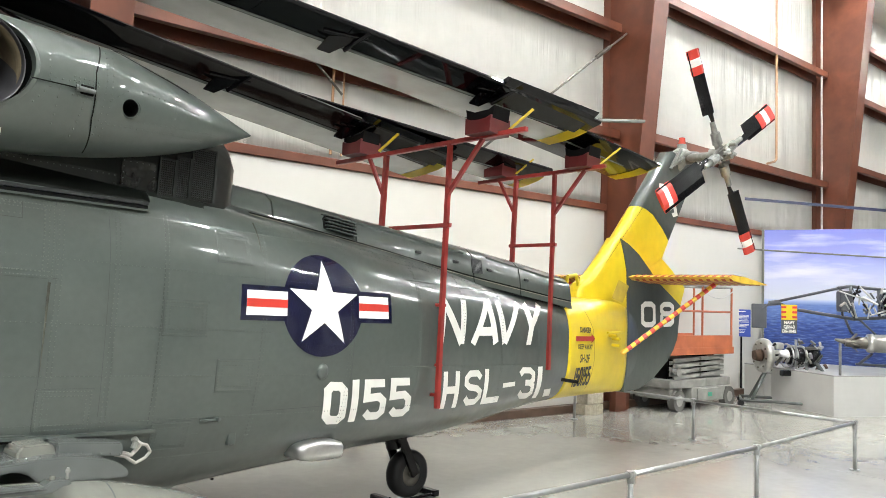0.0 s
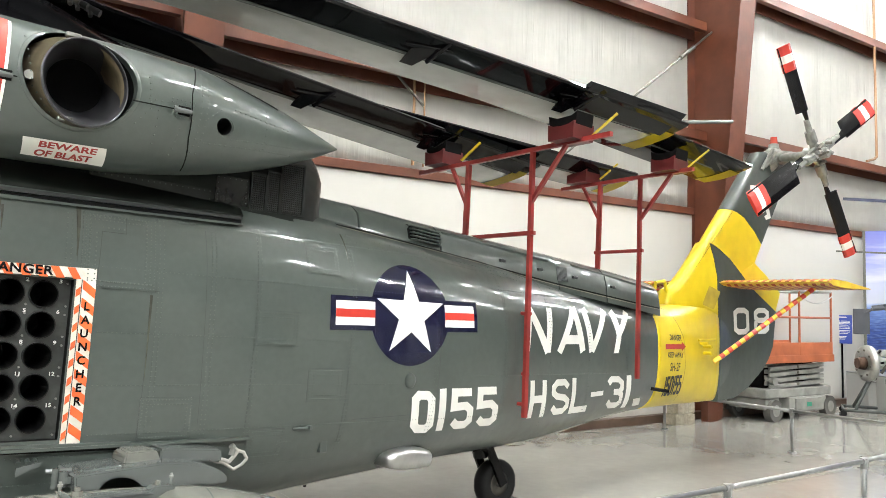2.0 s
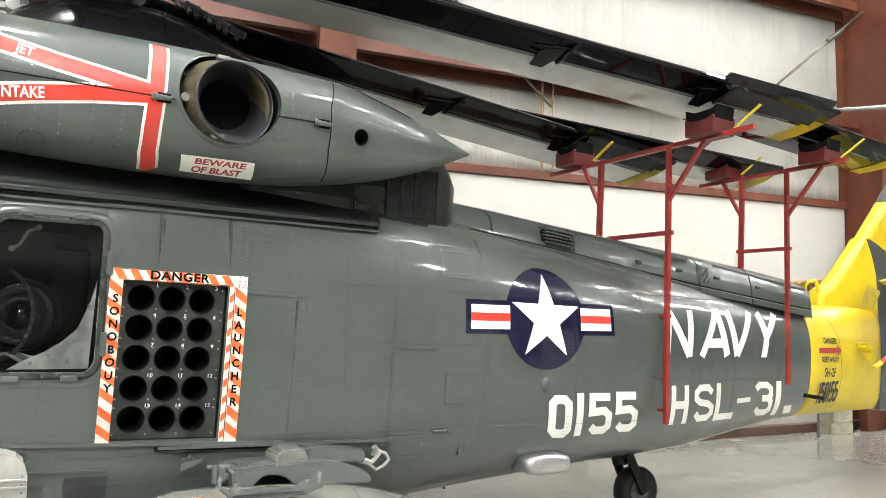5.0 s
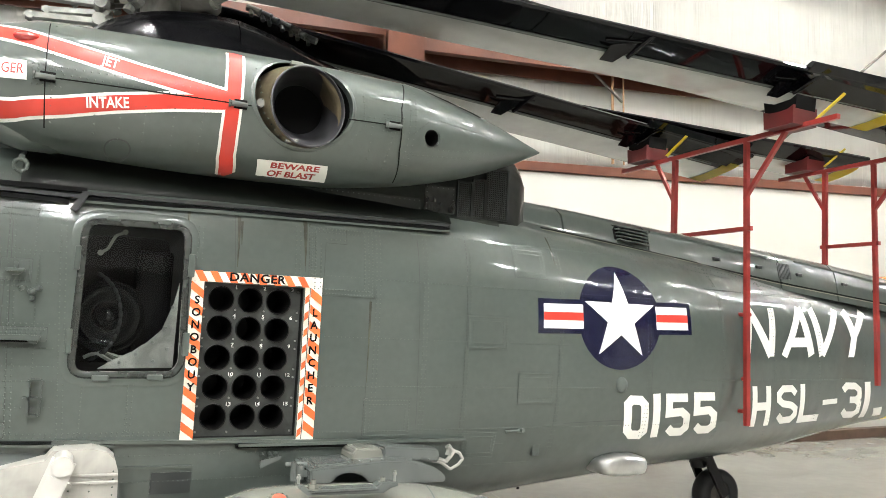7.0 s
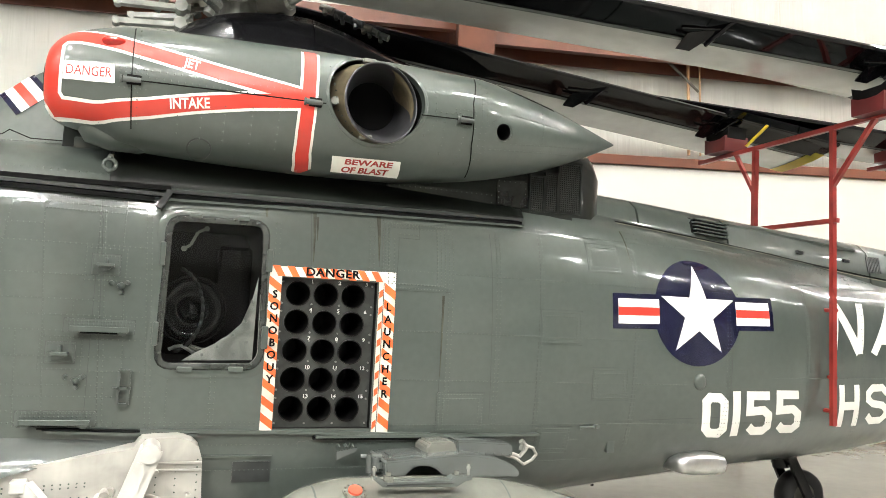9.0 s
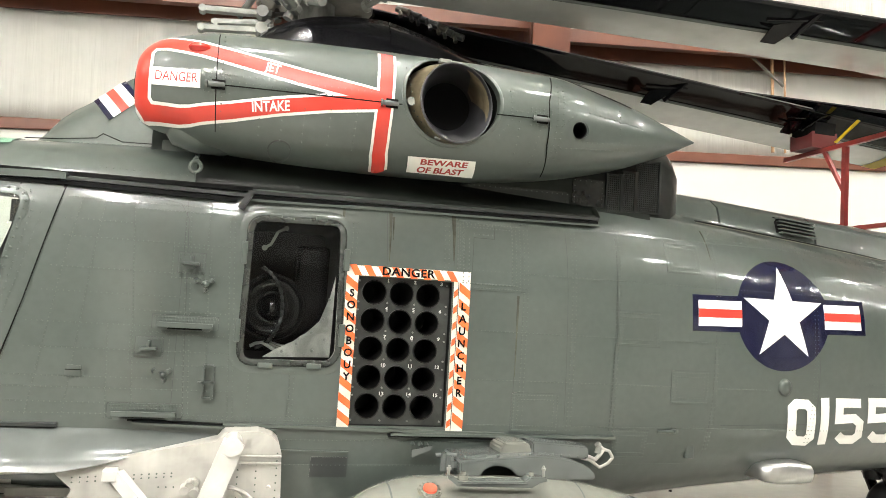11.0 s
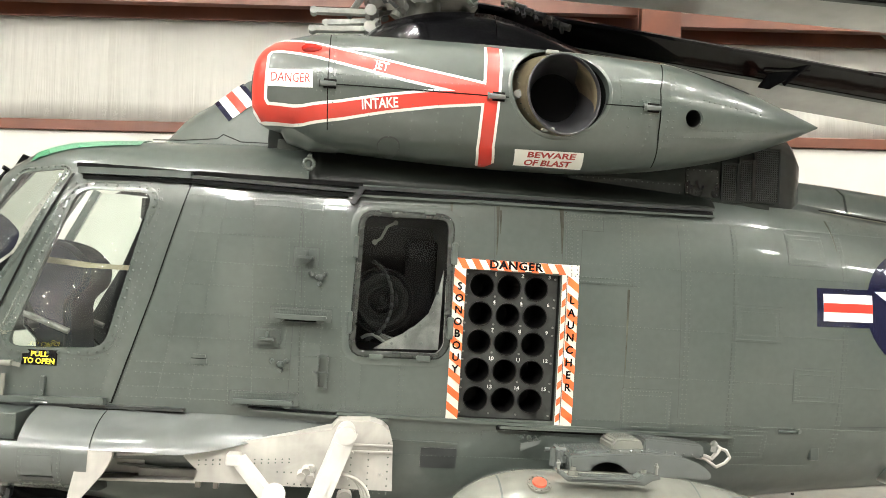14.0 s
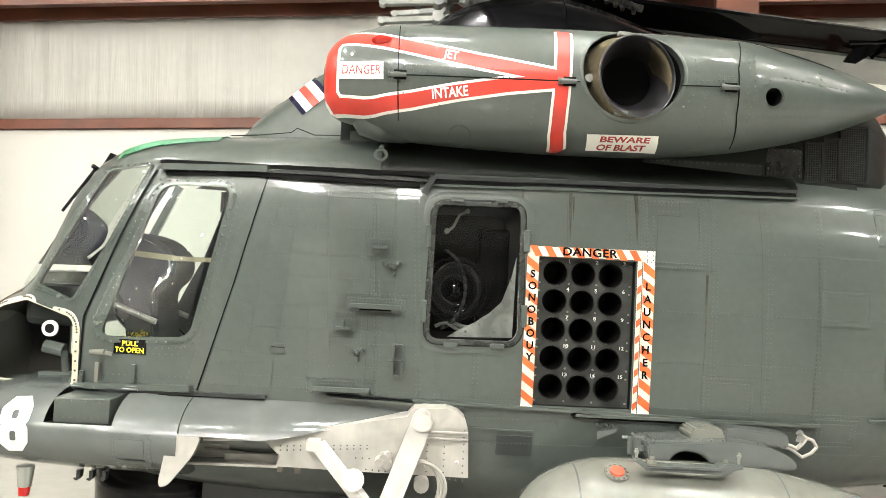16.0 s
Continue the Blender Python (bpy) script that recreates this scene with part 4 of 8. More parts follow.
# ---- step plates, lashing points and hand grips on the cabin side
for x0, x1, z0 in ((-0.44, -0.17, 1.487), (-0.60, -0.30, 1.078)):
    pl = plate("step_plate", x0 - 0.012, x1 + 0.012, z0 - 0.006, z0 + 0.058, side_y, GREY_FIT, heli, 0.004, 0.012)
    on_plate = lambda x, z: side_y(x, z) - 0.004
    rivet_line([(x0, z0 + 0.048), (x1, z0 + 0.048)], on_plate, 0.014)
    rivet_line([(x0 + 0.01, z0 + 0.034), (x1 - 0.01, z0 + 0.034)], on_plate, 0.018)
    b = bmesh.new()
    y = side_y(x0, z0)
    for za, zb, ya, yb in ((z0 + 0.012, z0 + 0.02, y - 0.05, y), (z0 + 0.002, z0 + 0.026, y - 0.056, y - 0.048)):
        box(b, x0 + 0.012, x1 - 0.012, ya, yb, za, zb, 0.002)
    for x, w in ((x0 + 0.012, 1), (x1 - 0.012, -1)):
        slab(b, [(x, z0 + 0.014), (x + 0.06 * w, z0 + 0.014), (x + 0.035 * w, z0 - 0.012), (x + 0.012 * w, z0 - 0.012)][::w], y - 0.05, y)
    box(b, x0 + 0.03, x1 - 0.03, y - 0.018, y - 0.012, z0 - 0.012, z0 - 0.006, 0.002)
    part("step", b, GREY_FIT, pl)
    part("step_recess", box(bmesh.new(), x0 + 0.045, x1 - 0.045, y - 0.01, y + 0.002, z0 - 0.012, z0 + 0.011), BLACK_MATT, pl)
    # dark line painted round the step plate as its shadow outline
    decal("sealant_edge", stroke([(x0 - 0.012, z0 - 0.006), (x0 - 0.012, z0 + 0.058), (x1 + 0.012, z0 + 0.058), (x1 + 0.012, z0 - 0.006)], 0.004), GREY_DARK, side_y, pl, 0.0012)
for x, z in ((-0.30, 1.79), (-0.456, 1.39)):
    pl = plate("fitting_plate", x - 0.06, x + 0.06, z - 0.045, z + 0.05, side_y, GREY_FIT, heli, 0.003, 0.006)
    b = bmesh.new()
    y = side_y(x, z)
    box(b, x - 0.036, x + 0.036, y - 0.06, y, z - 0.008, z + 0.006, 0.002)
    slab(b, [(x - 0.03, z - 0.006), (x + 0.03, z - 0.006), (x + 0.012, z - 0.022), (x - 0.012, z - 0.024)], y - 0.045, y)
    box(b, x - 0.006, x + 0.006, y - 0.055, y, z + 0.002, z + 0.034, 0.002)
    # painted shadow outline of the fitting plate
    decal("sealant_edge", stroke([(x - 0.06, z - 0.045), (x + 0.06, z - 0.045), (x + 0.06, z + 0.05), (x - 0.06, z + 0.05), (x - 0.06, z - 0.045)], 0.004), GREY_DARK, side_y, pl, 0.0012)
    part("bracket", b, GREY_FIT, pl)
    rivet_rect(x - 0.06, x + 0.06, z - 0.045, z + 0.05, lambda x, z: side_y(x, z) - 0.003, 0.016, 0.009)
    rivet_rect(x - 0.085, x + 0.085, z - 0.07, z + 0.075, side_y, 0.018, 0.0)
for x, z in ((-0.238, 1.70), (-0.392, 1.273)):
    b = bmesh.new()
    y = side_y(x, z)
    for dx, dz in ((0, 0), (0.035, 0.015), (-0.035, 0.012), (0.01, -0.03)):
        tube(b, (x + dx, y, z + dz), (x + dx * 0.8, y - 0.03, z + dz), 0.012, 0.009, 8)
    bmesh.ops.create_uvsphere(b, u_segments=10, v_segments=6, radius=0.016, matrix=Matrix.Translation((x + 0.01, y - 0.03, z)))
    part("tie_down_ring", b, GREY_FIT, heli)
b = bmesh.new()
x, z, y = -0.185, 1.237, side_y(-0.185, 1.237)
for a_, c_ in (((x - 0.022, z - 0.07), (x - 0.022, z + 0.08)), ((x + 0.022, z - 0.07), (x + 0.022, z + 0.08)), ((x - 0.022, z + 0.08), (x + 0.022, z + 0.08)), ((x - 0.022, z - 0.07), (x + 0.022, z - 0.07)), ((x - 0.045, z), (x + 0.03, z + 0.003))):
    bar(b, (a_[0], y - 0.014, a_[1]), (c_[0], y - 0.014, c_[1]), 0.011, 0.034, up=(0, 1, 0))
part("hand_grip", b, GREY_FIT, heli)
hinge = plate("hinged_cover", -0.802, -0.73, 1.252, 1.278, side_y, GREY_FIT, heli, 0.009, 0.006)
plate("cover_lid", -0.795, -0.737, 1.28, 1.298, side_y, GREY_FIT, hinge, 0.006, 0.004)
decal("hinge_line", stroke([(-0.80, 1.279), (-0.732, 1.279)], 0.004), BLACK_MATT, lambda x, z: side_y(x, z) - 0.009, hinge, 0.001)
rivet_line([(-0.795, 1.245), (-0.737, 1.245)], side_y, 0.016)
# patch panels
for x0, x1, z0, z1 in ((1.92, 2.18, 1.51, 1.70), (2.26, 2.50, 1.205, 1.39), (1.33, 1.60, 1.035, 1.24), (2.23, 2.46, 1.93, 2.11), (1.0, 1.357, 1.757, 2.12), (1.925, 2.15, 0.895, 1.057)):
    plate("patch_panel", x0, x1, z0, z1, side_y, GREY, heli, 0.0035, 0.015)
    rivet_rect(x0, x1, z0, z1, lambda x, z: side_y(x, z) - 0.0035, 0.016)
    rivet_rect(x0, x1, z0, z1, lambda x, z: side_y(x, z) - 0.0035, 0.018, 0.034)
    decal("panel_joint", stroke([(x0, z1), (x0, z0), (x1, z0), (x1, z1), (x0, z1)], 0.0025), GREY_DARK, side_y, heli, 0.001)
# L-shaped doubler in the corner behind the launcher
doubled = lambda x, z: side_y(x, z) - 0.006
for line in ([(1.03, 2.10), (1.03, 1.80)], [(1.06, 2.02), (1.06, 1.80)], [(1.05, 2.10), (1.19, 2.10)], [(1.09, 2.05), (1.19, 2.05)], [(1.03, 1.79), (1.33, 1.79)], [(1.30, 2.10), (1.30, 1.80)]):
    rivet_line(line, doubled, 0.02, 0.0042)
decal("panel_joint", stroke([(1.075, 1.80), (1.085, 2.03), (1.20, 2.03), (1.20, 2.11)], 0.003), GREY_DARK, doubled, heli, 0.0)
# skin joints
for line in ([(1.0, 2.1), (1.0, 1.86)], [(1.37, 2.12), (1.37, 1.05)], [(1.92, 2.15), (1.9, 1.02)], [(2.55, 2.2), (2.52, 0.95)], [(3.2, 2.2), (3.2, 0.95)], [(1.65, 2.1), (1.65, 1.05)], [(3.9, 2.15), (3.9, 0.95)], [(4.5, 2.05), (4.5, 0.95)], [(5.1, 2.0), (5.1, 1.0)], [(5.75, 1.95), (5.75, 1.05)],
             [(-0.345, 2.06), (-0.285, 1.07)], [(-0.144, 2.05), (-0.085, 1.08)], [(0.19, 1.3), (0.19, 1.07)], [(0.45, 2.05), (0.45, 1.9)], [(0.93, 2.1), (0.93, 1.86)]):
    rivet_line(line, side_y)
    rivet_line([(x + 0.022, z) for x, z in line], side_y)
for line in ([(-0.572, 2.05), (-0.507, 1.06)], [(-0.70, 2.05), (-0.73, 1.8), (-0.80, 1.07)], [(-0.80, 2.05), (-0.86, 1.7), (-0.95, 1.08)], [(-0.885, 2.05), (-1.02, 1.5), (-1.12, 1.08)], [(-0.64, 1.48), (-0.62, 1.07)], [(-0.42, 1.62), (-0.42, 1.44)], [(-0.235, 2.06), (-0.235, 1.86)], [(-0.215, 1.65), (-0.20, 1.33)], [(0.19, 1.29), (0.20, 1.07)], [(0.47, 1.3), (0.47, 1.07)], [(0.0, 1.28), (0.0, 1.07)]):
    rivet_line(line, side_y, 0.019, 0.0029)
for z, x0, x1 in ((2.06, -0.86, 0.4), (1.96, -0.86, -0.58), (1.88, -0.86, -0.14), (1.74, -0.9, -0.13), (1.63, -0.93, -0.34), (1.56, -0.6, -0.13), (1.49, -0.98, -0.46), (1.455, -0.5, -0.13), (1.376, -0.98, -0.12), (1.313, -0.33, -0.1), (1.25, -1.05, -0.30), (1.20, -1.05, -0.10), (1.135, -1.08, -0.60), (1.085, -1.08, 0.45), (1.07, -0.6, 0.45), (1.86, 1.05, 3.3), (1.55, 1.1, 2.6), (1.3, 1.1, 2.9), (1.07, 1.1, 4.0), (2.13, 1.3, 3.2), (0.98, 0.0, 2.2), (0.86, 0.2, 2.4), (1.35, 3.6, 5.8), (1.96, 3.8, 6.2)):
    rivet_line([(x0, z), (x1, z - 0.0)], side_y, 0.022, 0.003)
for line in ([(1.0, 1.76), (1.38, 1.76)], [(1.92, 2.15), (1.9, 1.02)], [(2.55, 2.25), (2.52, 0.9)], [(3.9, 2.15), (3.9, 0.85)], [(4.02, 2.1), (4.02, 0.9)], [(-0.34, 2.1), (-0.34, 1.08)], [(0.985, 2.14), (0.98, 1.87)], [(1.357, 2.13), (1.357, 1.757)], [(1.335, 1.75), (1.335, 1.08)], [(1.615, 2.1), (1.633, 1.1)], [(5.1, 2.05), (5.1, 0.9)], [(-0.33, 2.0), (-0.287, 1.07), (-0.6, 1.065), (-0.58, 1.13)], [(-0.9, 2.09), (-0.56, 2.1), (-0.37, 2.07), (-0.33, 2.0)], [(2.6, 1.09), (3.6, 1.12)], [(3.25, 2.2), (3.23, 0.95)], [(0.62, 2.12), (0.63, 1.85)]):
    decal("panel_joint", stroke(line, 0.003), GREY_DARK, side_y, heli, 0.001)
rivet_rect(-0.57, -0.22, 2.02, 2.1, side_y, 0.016)
# oil streaks below the seams
STREAK = mat("oil_streak", (0.068, 0.07, 0.056), 0.2, grain=0.2, stain=0.3, stain_scale=12)
for x, z0, z1, w in ((0.64, 2.12, 1.87, 0.009), (0.655, 2.10, 1.98, 0.006), (1.338, 1.74, 1.32, 0.007), (0.978, 2.15, 1.9, 0.012), (1.005, 2.12, 2.02, 0.006), (0.40, 2.12, 2.05, 0.008), (2.53, 2.2, 2.02, 0.006)):
    decal("oil_streak", [[(x - w, z0), (x + w, z0), (x + w * 0.7, (z0 + z1) / 2), (x + w * 0.2, z1), (x - w * 0.2, z1), (x - w * 0.6, (z0 + z1) / 2)]], STREAK, side_y, heli, 0.0014)
# small fittings aft
for x, z in ((3.0, 1.32),):
    b = bmesh.new()
    bmesh.ops.create_uvsphere(b, u_segments=14, v_segments=8, radius=0.045, matrix=Matrix.Translation((x, side_y(x, z), z)) @ Matrix.Diagonal((1, 0.5, 1.1, 1)))
    part("vent_blister", b, GREY, heli, "", True)
b = bmesh.new()
y = side_y(2.26, 1.05)
tube(b, (2.2, y - 0.01, 1.05), (2.3, y - 0.02, 1.055), 0.008)
tube(b, (2.3, y, 1.055), (2.3, y - 0.04, 1.06), 0.012)
part("drain_fitting", b, GREY_FIT, heli)
b = bmesh.new()
box(b, 2.41, 2.46, side_y(2.43, 0.94) - 0.01, side_y(2.43, 0.94) + 0.02, 0.90, 0.97, 0.004)
part("hull_bracket", b, GREY_FIT, heli)
b = bmesh.new()
outline = lambda k: [(-0.50, 0.90 - 0.02 * k), (-0.78, 0.885 - 0.02 * k), (-0.80, 0.86 - 0.02 * k), (-0.80, 0.80), (-0.785, 0.765), (-0.74, 0.748), (-0.50, 0.745)]
pr = [[(x, -0.5 + (y + 0.5) * w, 0.82 + (z - 0.82) * h) for y, z in outline(k)] for x, w, h, k in ((2.915, 0.8, 0.4, 0.5), (2.93, 0.93, 0.65, 0.5), (2.97, 0.98, 0.85, 0.3), (3.06, 1.0, 1.0, 0.0), (3.18, 1.0, 1.0, 0.3), (3.245, 0.985, 0.93, 0.8), (3.258, 0.96, 0.86, 1.0))]
loft(b, pr)
bmesh.ops.recalc_face_normals(b, faces=b.faces)
part("floodlight_blister", b, STEEL, heli, "bare metal light blister under the hull", True)

# ---------------------------------------------------------------- markings
cx, cz, rr = 2.982, 1.73, 0.283
ins = empty("star_insignia")
ins.parent = heli
ang = [2 * math.pi * k / 48 for k in range(48)]
decal("blue_disc", [[(cx + rr * 1.125 * math.cos(a), cz + rr * 1.125 * math.sin(a)) for a in ang]], NAVY_BLUE, side_y, ins, 0.002)
tilt = 0.025


def bar_poly(x0, x1, z0, z1):
    return [(x, z + (x - cx) * tilt) for x, z in ((x0, z0), (x1, z0), (x1, z1), (x0, z1))]


for s in (-1, 1):
    e = 2.125 * rr
    decal("blue_border", [bar_poly(cx + min(s * rr * 0.9, s * e), cx + max(s * rr * 0.9, s * e), cz - 0.36 * rr, cz + 0.36 * rr)], NAVY_BLUE, side_y, ins, 0.0015)
    a0, a1 = sorted((cx + s * rr * 1.0, cx + s * 2.0 * rr))
    decal("white_bar", [bar_poly(a0, a1, cz - 0.255 * rr, cz + 0.255 * rr)], WHITE, side_y, ins, 0.004)
    decal("red_bar", [bar_poly(a0, a1, cz - 0.085 * rr, cz + 0.085 * rr)], RED, side_y, ins, 0.0055)
star = []
for k in range(10):
    a, q = math.pi / 2 + k * math.pi / 5, rr * (1.0 if k % 2 == 0 else 0.382)
    star.append((cx + q * math.cos(a), cz + q * math.sin(a)))
decal("white_star", [[star[k - 1], star[k], star[(k + 1) % 10], (cx, cz)] for k in range(0, 10, 2)], WHITE, side_y, ins, 0.006)
for c, bl, br, tl, k in (
        ("N", (4.124, 1.494), (4.497, 1.502), (4.189, 1.871), 0.2), ("A", (4.588, 1.503), (5.025, 1.516), (4.685, 1.892), 0.2), ("V", (4.917, 1.515), (5.355, 1.524), (5.034, 1.901), 0.2), ("Y", (5.378, 1.52), (5.74, 1.53), (5.527, 1.912), 0.2),
        ("H", (4.298, 1.018), (4.525, 1.019), (4.24, 1.307), 0.2), ("S", (4.6, 1.024), (4.871, 1.031), (4.54, 1.308), 0.19), ("L", (4.894, 1.023), (5.181, 1.029), (4.846, 1.318), 0.19), ("-", (5.191, 1.153), (5.4, 1.162), (5.18, 1.193), 0.2),
        ("3", (5.521, 1.037), (5.81, 1.033), (5.421, 1.327), 0.2), ("1", (5.846, 1.028), (5.932, 1.03), (5.764, 1.329), 0.24), (".", (6.07, 1.034), (6.2, 1.041), (6.0, 1.109), 0.22),
        ("0", (3.07, 0.982), (3.267, 0.976), (3.02, 1.258), 0.22), ("1", (3.3, 0.984), (3.36, 0.987), (3.252, 1.266), 0.27), ("5", (3.411, 0.989), (3.642, 0.988), (3.35, 1.268), 0.21), ("5", (3.676, 0.994), (3.915, 0.992), (3.607, 1.274), 0.21)):
    letter(c, bl, br, tl, side_y, WHITE, heli, k)
INK = mat("black_marking", (0.02, 0.02, 0.02), 0.5)
RED_INK = mat("red_marking", (0.36, 0.03, 0.025), 0.5)
text("DANGER", 0.075, (6.735, 1.69), side_y, INK, heli, stretch=0.9, off=0.01, offset=0.002)
text("KEEP AWAY", 0.07, (6.735, 1.52), side_y, INK, heli, stretch=0.95, off=0.01, offset=0.002)
decal("red_arrow", [[(6.50, 1.577), (6.88, 1.585), (6.88, 1.632), (6.50, 1.625)], [(6.88, 1.56), (6.975, 1.61), (6.88, 1.66)]], RED_INK, side_y, heli, 0.01)
text("SH-2F", 0.115, (6.735, 1.40), side_y, INK, heli, stretch=0.85, off=0.01, offset=0.002)
lettering("150155", (6.545, 1.12), (0.39, 0.015), (-0.01, 0.19), side_y, INK, heli, 0.16, 0.1, 0.01)
decal("boom_seam", stroke([(6.93, 1.02), (7.0, 1.4), (6.95, 1.7), (6.75, 1.95), (6.5, 2.02)], 0.012), mat("dirty_yellow", (0.35, 0.25, 0.03), 0.5), side_y, heli, 0.002)

# ---------------------------------------------------------------- spine
spine_top = spline((2.2, 2.6, 2.95, 3.4, 4.15, 5.2, 6.3, 6.6), (2.52, 2.495, 2.475, 2.443, 2.395, 2.33, 2.238, 2.2))


def spine_ring(x):
    k = 1.0 - 0.06 * (x - 2.2)
    t = spine_top(x)
    half = [(0.53, -0.34), (0.505, -0.2), (0.47, -0.10), (0.39, -0.045), (0.27, -0.012), (0.14, 0.0)]
    return [(x, -w * k, t + d) for w, d in half] + [(x, w * k, t + d) for w, d in half[::-1]]


for x0, x1 in ((2.22, 2.77), (2.785, 3.50), (3.515, 4.83), (4.845, 5.5), (5.515, 6.37)):
    ob = part("spine_cover", loft(bmesh.new(), [spine_ring(x) for x in np.linspace(x0, x1, 10)]), GREY, heli, "raised grey driveshaft cover")
    smooth_by_angle(ob, 40)


def spine_y(x, z):
    k, t = 1.0 - 0.06 * (x - 2.2), spine_top(x)
    return -k * float(np.interp(z - t, (-0.34, -0.2, -0.10, -0.045, -0.012, 0.0), (0.53, 0.505, 0.47, 0.39, 0.27, 0.14)))


for z0 in range(5):
    b = bmesh.new()
    z = -0.095 - z0 * 0.024
    bar(b, (3.22, spine_y(3.22, spine_top(3.22) + z) - 0.014, spine_top(3.22) + z), (3.49, spine_y(3.49, spine_top(3.49) + z) - 0.014, spine_top(3.49) + z), 0.05, 0.009)
    part("louvre_slat", b, GREY, heli)
decal("louvre_gap", [[(3.20, 2.262), (3.49, 2.244), (3.49, 2.356), (3.20, 2.366)]], BLACK_MATT, spine_y, heli, 0.003)
b = bmesh.new()
for i in range(9):
    x = 4.82 + i * 0.016
    bar(b, (x, spine_y(x, 2.22) - 0.008, 2.225), (x, spine_y(x, 2.11) - 0.008, 2.105), 0.006, 0.012, up=(1, 0, 0))
part("vent_grille", b, GREY_DARK, heli)
for x0, x1 in ((2.55, 6.35),):
    for off in (0.30, 0.335):
        rivet_line([(x, spine_top(x) - off) for x in np.linspace(x0, x1, 14)], side_y, 0.04)
    seam = lambda x: float(np.interp(x, (2.3, 2.7, 3.4, 3.9, 4.8, 6.3), (2.285, 2.258, 2.2, 2.16, 2.075, 1.965)))
    decal("spine_joint", stroke([(x, seam(x)) for x in np.linspace(x0, x1, 20)], 0.012), BLACK_MATT, lambda x, z: min(spine_y(x, z), side_y(x, z)), heli, 0.006)
    decal("spine_sealant", stroke([(x, seam(x) - 0.012) for x in np.linspace(x0, x1, 20)], 0.006), mat("tan_sealant", (0.2, 0.19, 0.14), 0.5, grain=0.2), lambda x, z: min(spine_y(x, z), side_y(x, z)), heli, 0.006)
for xa, xb in ((3.55, 4.72), (5.05, 6.3)):
    part("cover_rib", bar(bmesh.new(), (xa, spine_y(xa, spine_top(xa) - 0.085) - 0.004, spine_top(xa) - 0.085), (xb, spine_y(xb, spine_top(xb) - 0.1) - 0.004, spine_top(xb) - 0.1), 0.014, 0.016), GREY, heli)
for x in (4.15, 4.6, 5.05, 5.6, 6.0):
    z = spine_top(x) - 0.19
    part("cover_latch", box(bmesh.new(), x - 0.03, x + 0.03, spine_y(x, z) - 0.018, spine_y(x, z) + 0.01, z - 0.012, z + 0.012, 0.004), GREY_DARK, heli)

# ---------------------------------------------------------------- engine nacelle
cowl = loft(bmesh.new(), [nac_ring(x) for x in (list(np.linspace(-0.615, -0.4, 10)) + list(np.linspace(-0.35, 2.37, 56)))])
bmesh.ops.recalc_face_normals(cowl, faces=cowl.faces)
nacelle = part("engine_nacelle", cowl, [GREY, BLACK_MATT], heli, "grey tapered jet engine nacelle with red warning bands")
ell = [(0.852 + 0.246 * math.cos(a), 2.672 + 0.226 * math.sin(a)) for a in (2 * math.pi * k / 48 for k in range(48))]
cut(nacelle, cutter(ell, -1.4, -0.78, BLACK_MATT))
cut(nacelle, part("cutter", tube(bmesh.new(), (1.543, -1.2, 2.603), (1.543, -0.85, 2.603), 0.042, seg=28), BLACK_MATT))
smooth_by_angle(nacelle, 30)
PIPE = mat("heat_stained_exhaust", (0.075, 0.075, 0.08), 0.38, 0.5, grain=0.15, stain=0.35, stain_scale=4, bump=0.06)
TAN_METAL = mat("tan_heated_metal", (0.23, 0.19, 0.12), 0.4, 0.6, grain=0.25, stain=0.4, stain_scale=9, bump=0.08)


def pipe_ring(cx_, cy_, cz_, r, lean, count=56):
    """A ring of the exhaust, its plane turned aft by lean degrees."""
    c, t = math.cos(radians(lean)), math.sin(radians(lean))
    return [(cx_ + r * math.cos(a) * c, cy_ + r * math.cos(a) * t, cz_ + r * math.sin(a)) for a in (2 * math.pi * k / count for k in range(count))]


b = bmesh.new()
loft(b, [pipe_ring(0.90, -0.72, 2.715, 0.118, 4), pipe_ring(0.90, -0.80, 2.71, 0.13, 6), pipe_ring(0.885, -0.97, 2.68, 0.162, 9), pipe_ring(0.872, -1.11, 2.648, 0.189, 12), pipe_ring(0.8715, -1.118, 2.647, 0.193, 12), pipe_ring(0.870, -1.112, 2.647, 0.198, 12)], caps=False)
part("exhaust_pipe", b, PIPE, nacelle, "heat-stained metal exhaust pipe", True)
b = bmesh.new()
loft(b, [pipe_ring(0.870, -1.110, 2.647, 0.198, 12), pipe_ring(0.862, -1.085, 2.648, 0.2, 12), pipe_ring(0.86, -1.08, 2.648, 0.194, 12), pipe_ring(0.835, -0.98, 2.652, 0.216, 12), pipe_ring(0.826, -0.86, 2.66, 0.222, 12)], caps=False)
part("exhaust_shell", b, TAN_METAL, nacelle, "tan heat-coloured outer shell of the exhaust", True)
part("exhaust_core", tube(bmesh.new(), (0.90, -0.735, 2.715), (0.90, -0.70, 2.715), 0.125, seg=40), mat("sooty_metal", (0.02, 0.018, 0.013), 0.5, 0.3, grain=0.3, stain=0.4, stain_scale=7), nacelle)
for x, z in ((0.80, 2.845), (0.80, 2.47)):
    part("pipe_clamp", box(bmesh.new(), x - 0.03, x + 0.03, -1.115, -1.085, z - 0.01, z + 0.01, 0.004), CAST, nacelle)
part("pipe_clamp", tube(bmesh.new(), (0.645, -1.02, 2.63), (0.645, -1.10, 2.63), 0.02), CAST, nacelle)
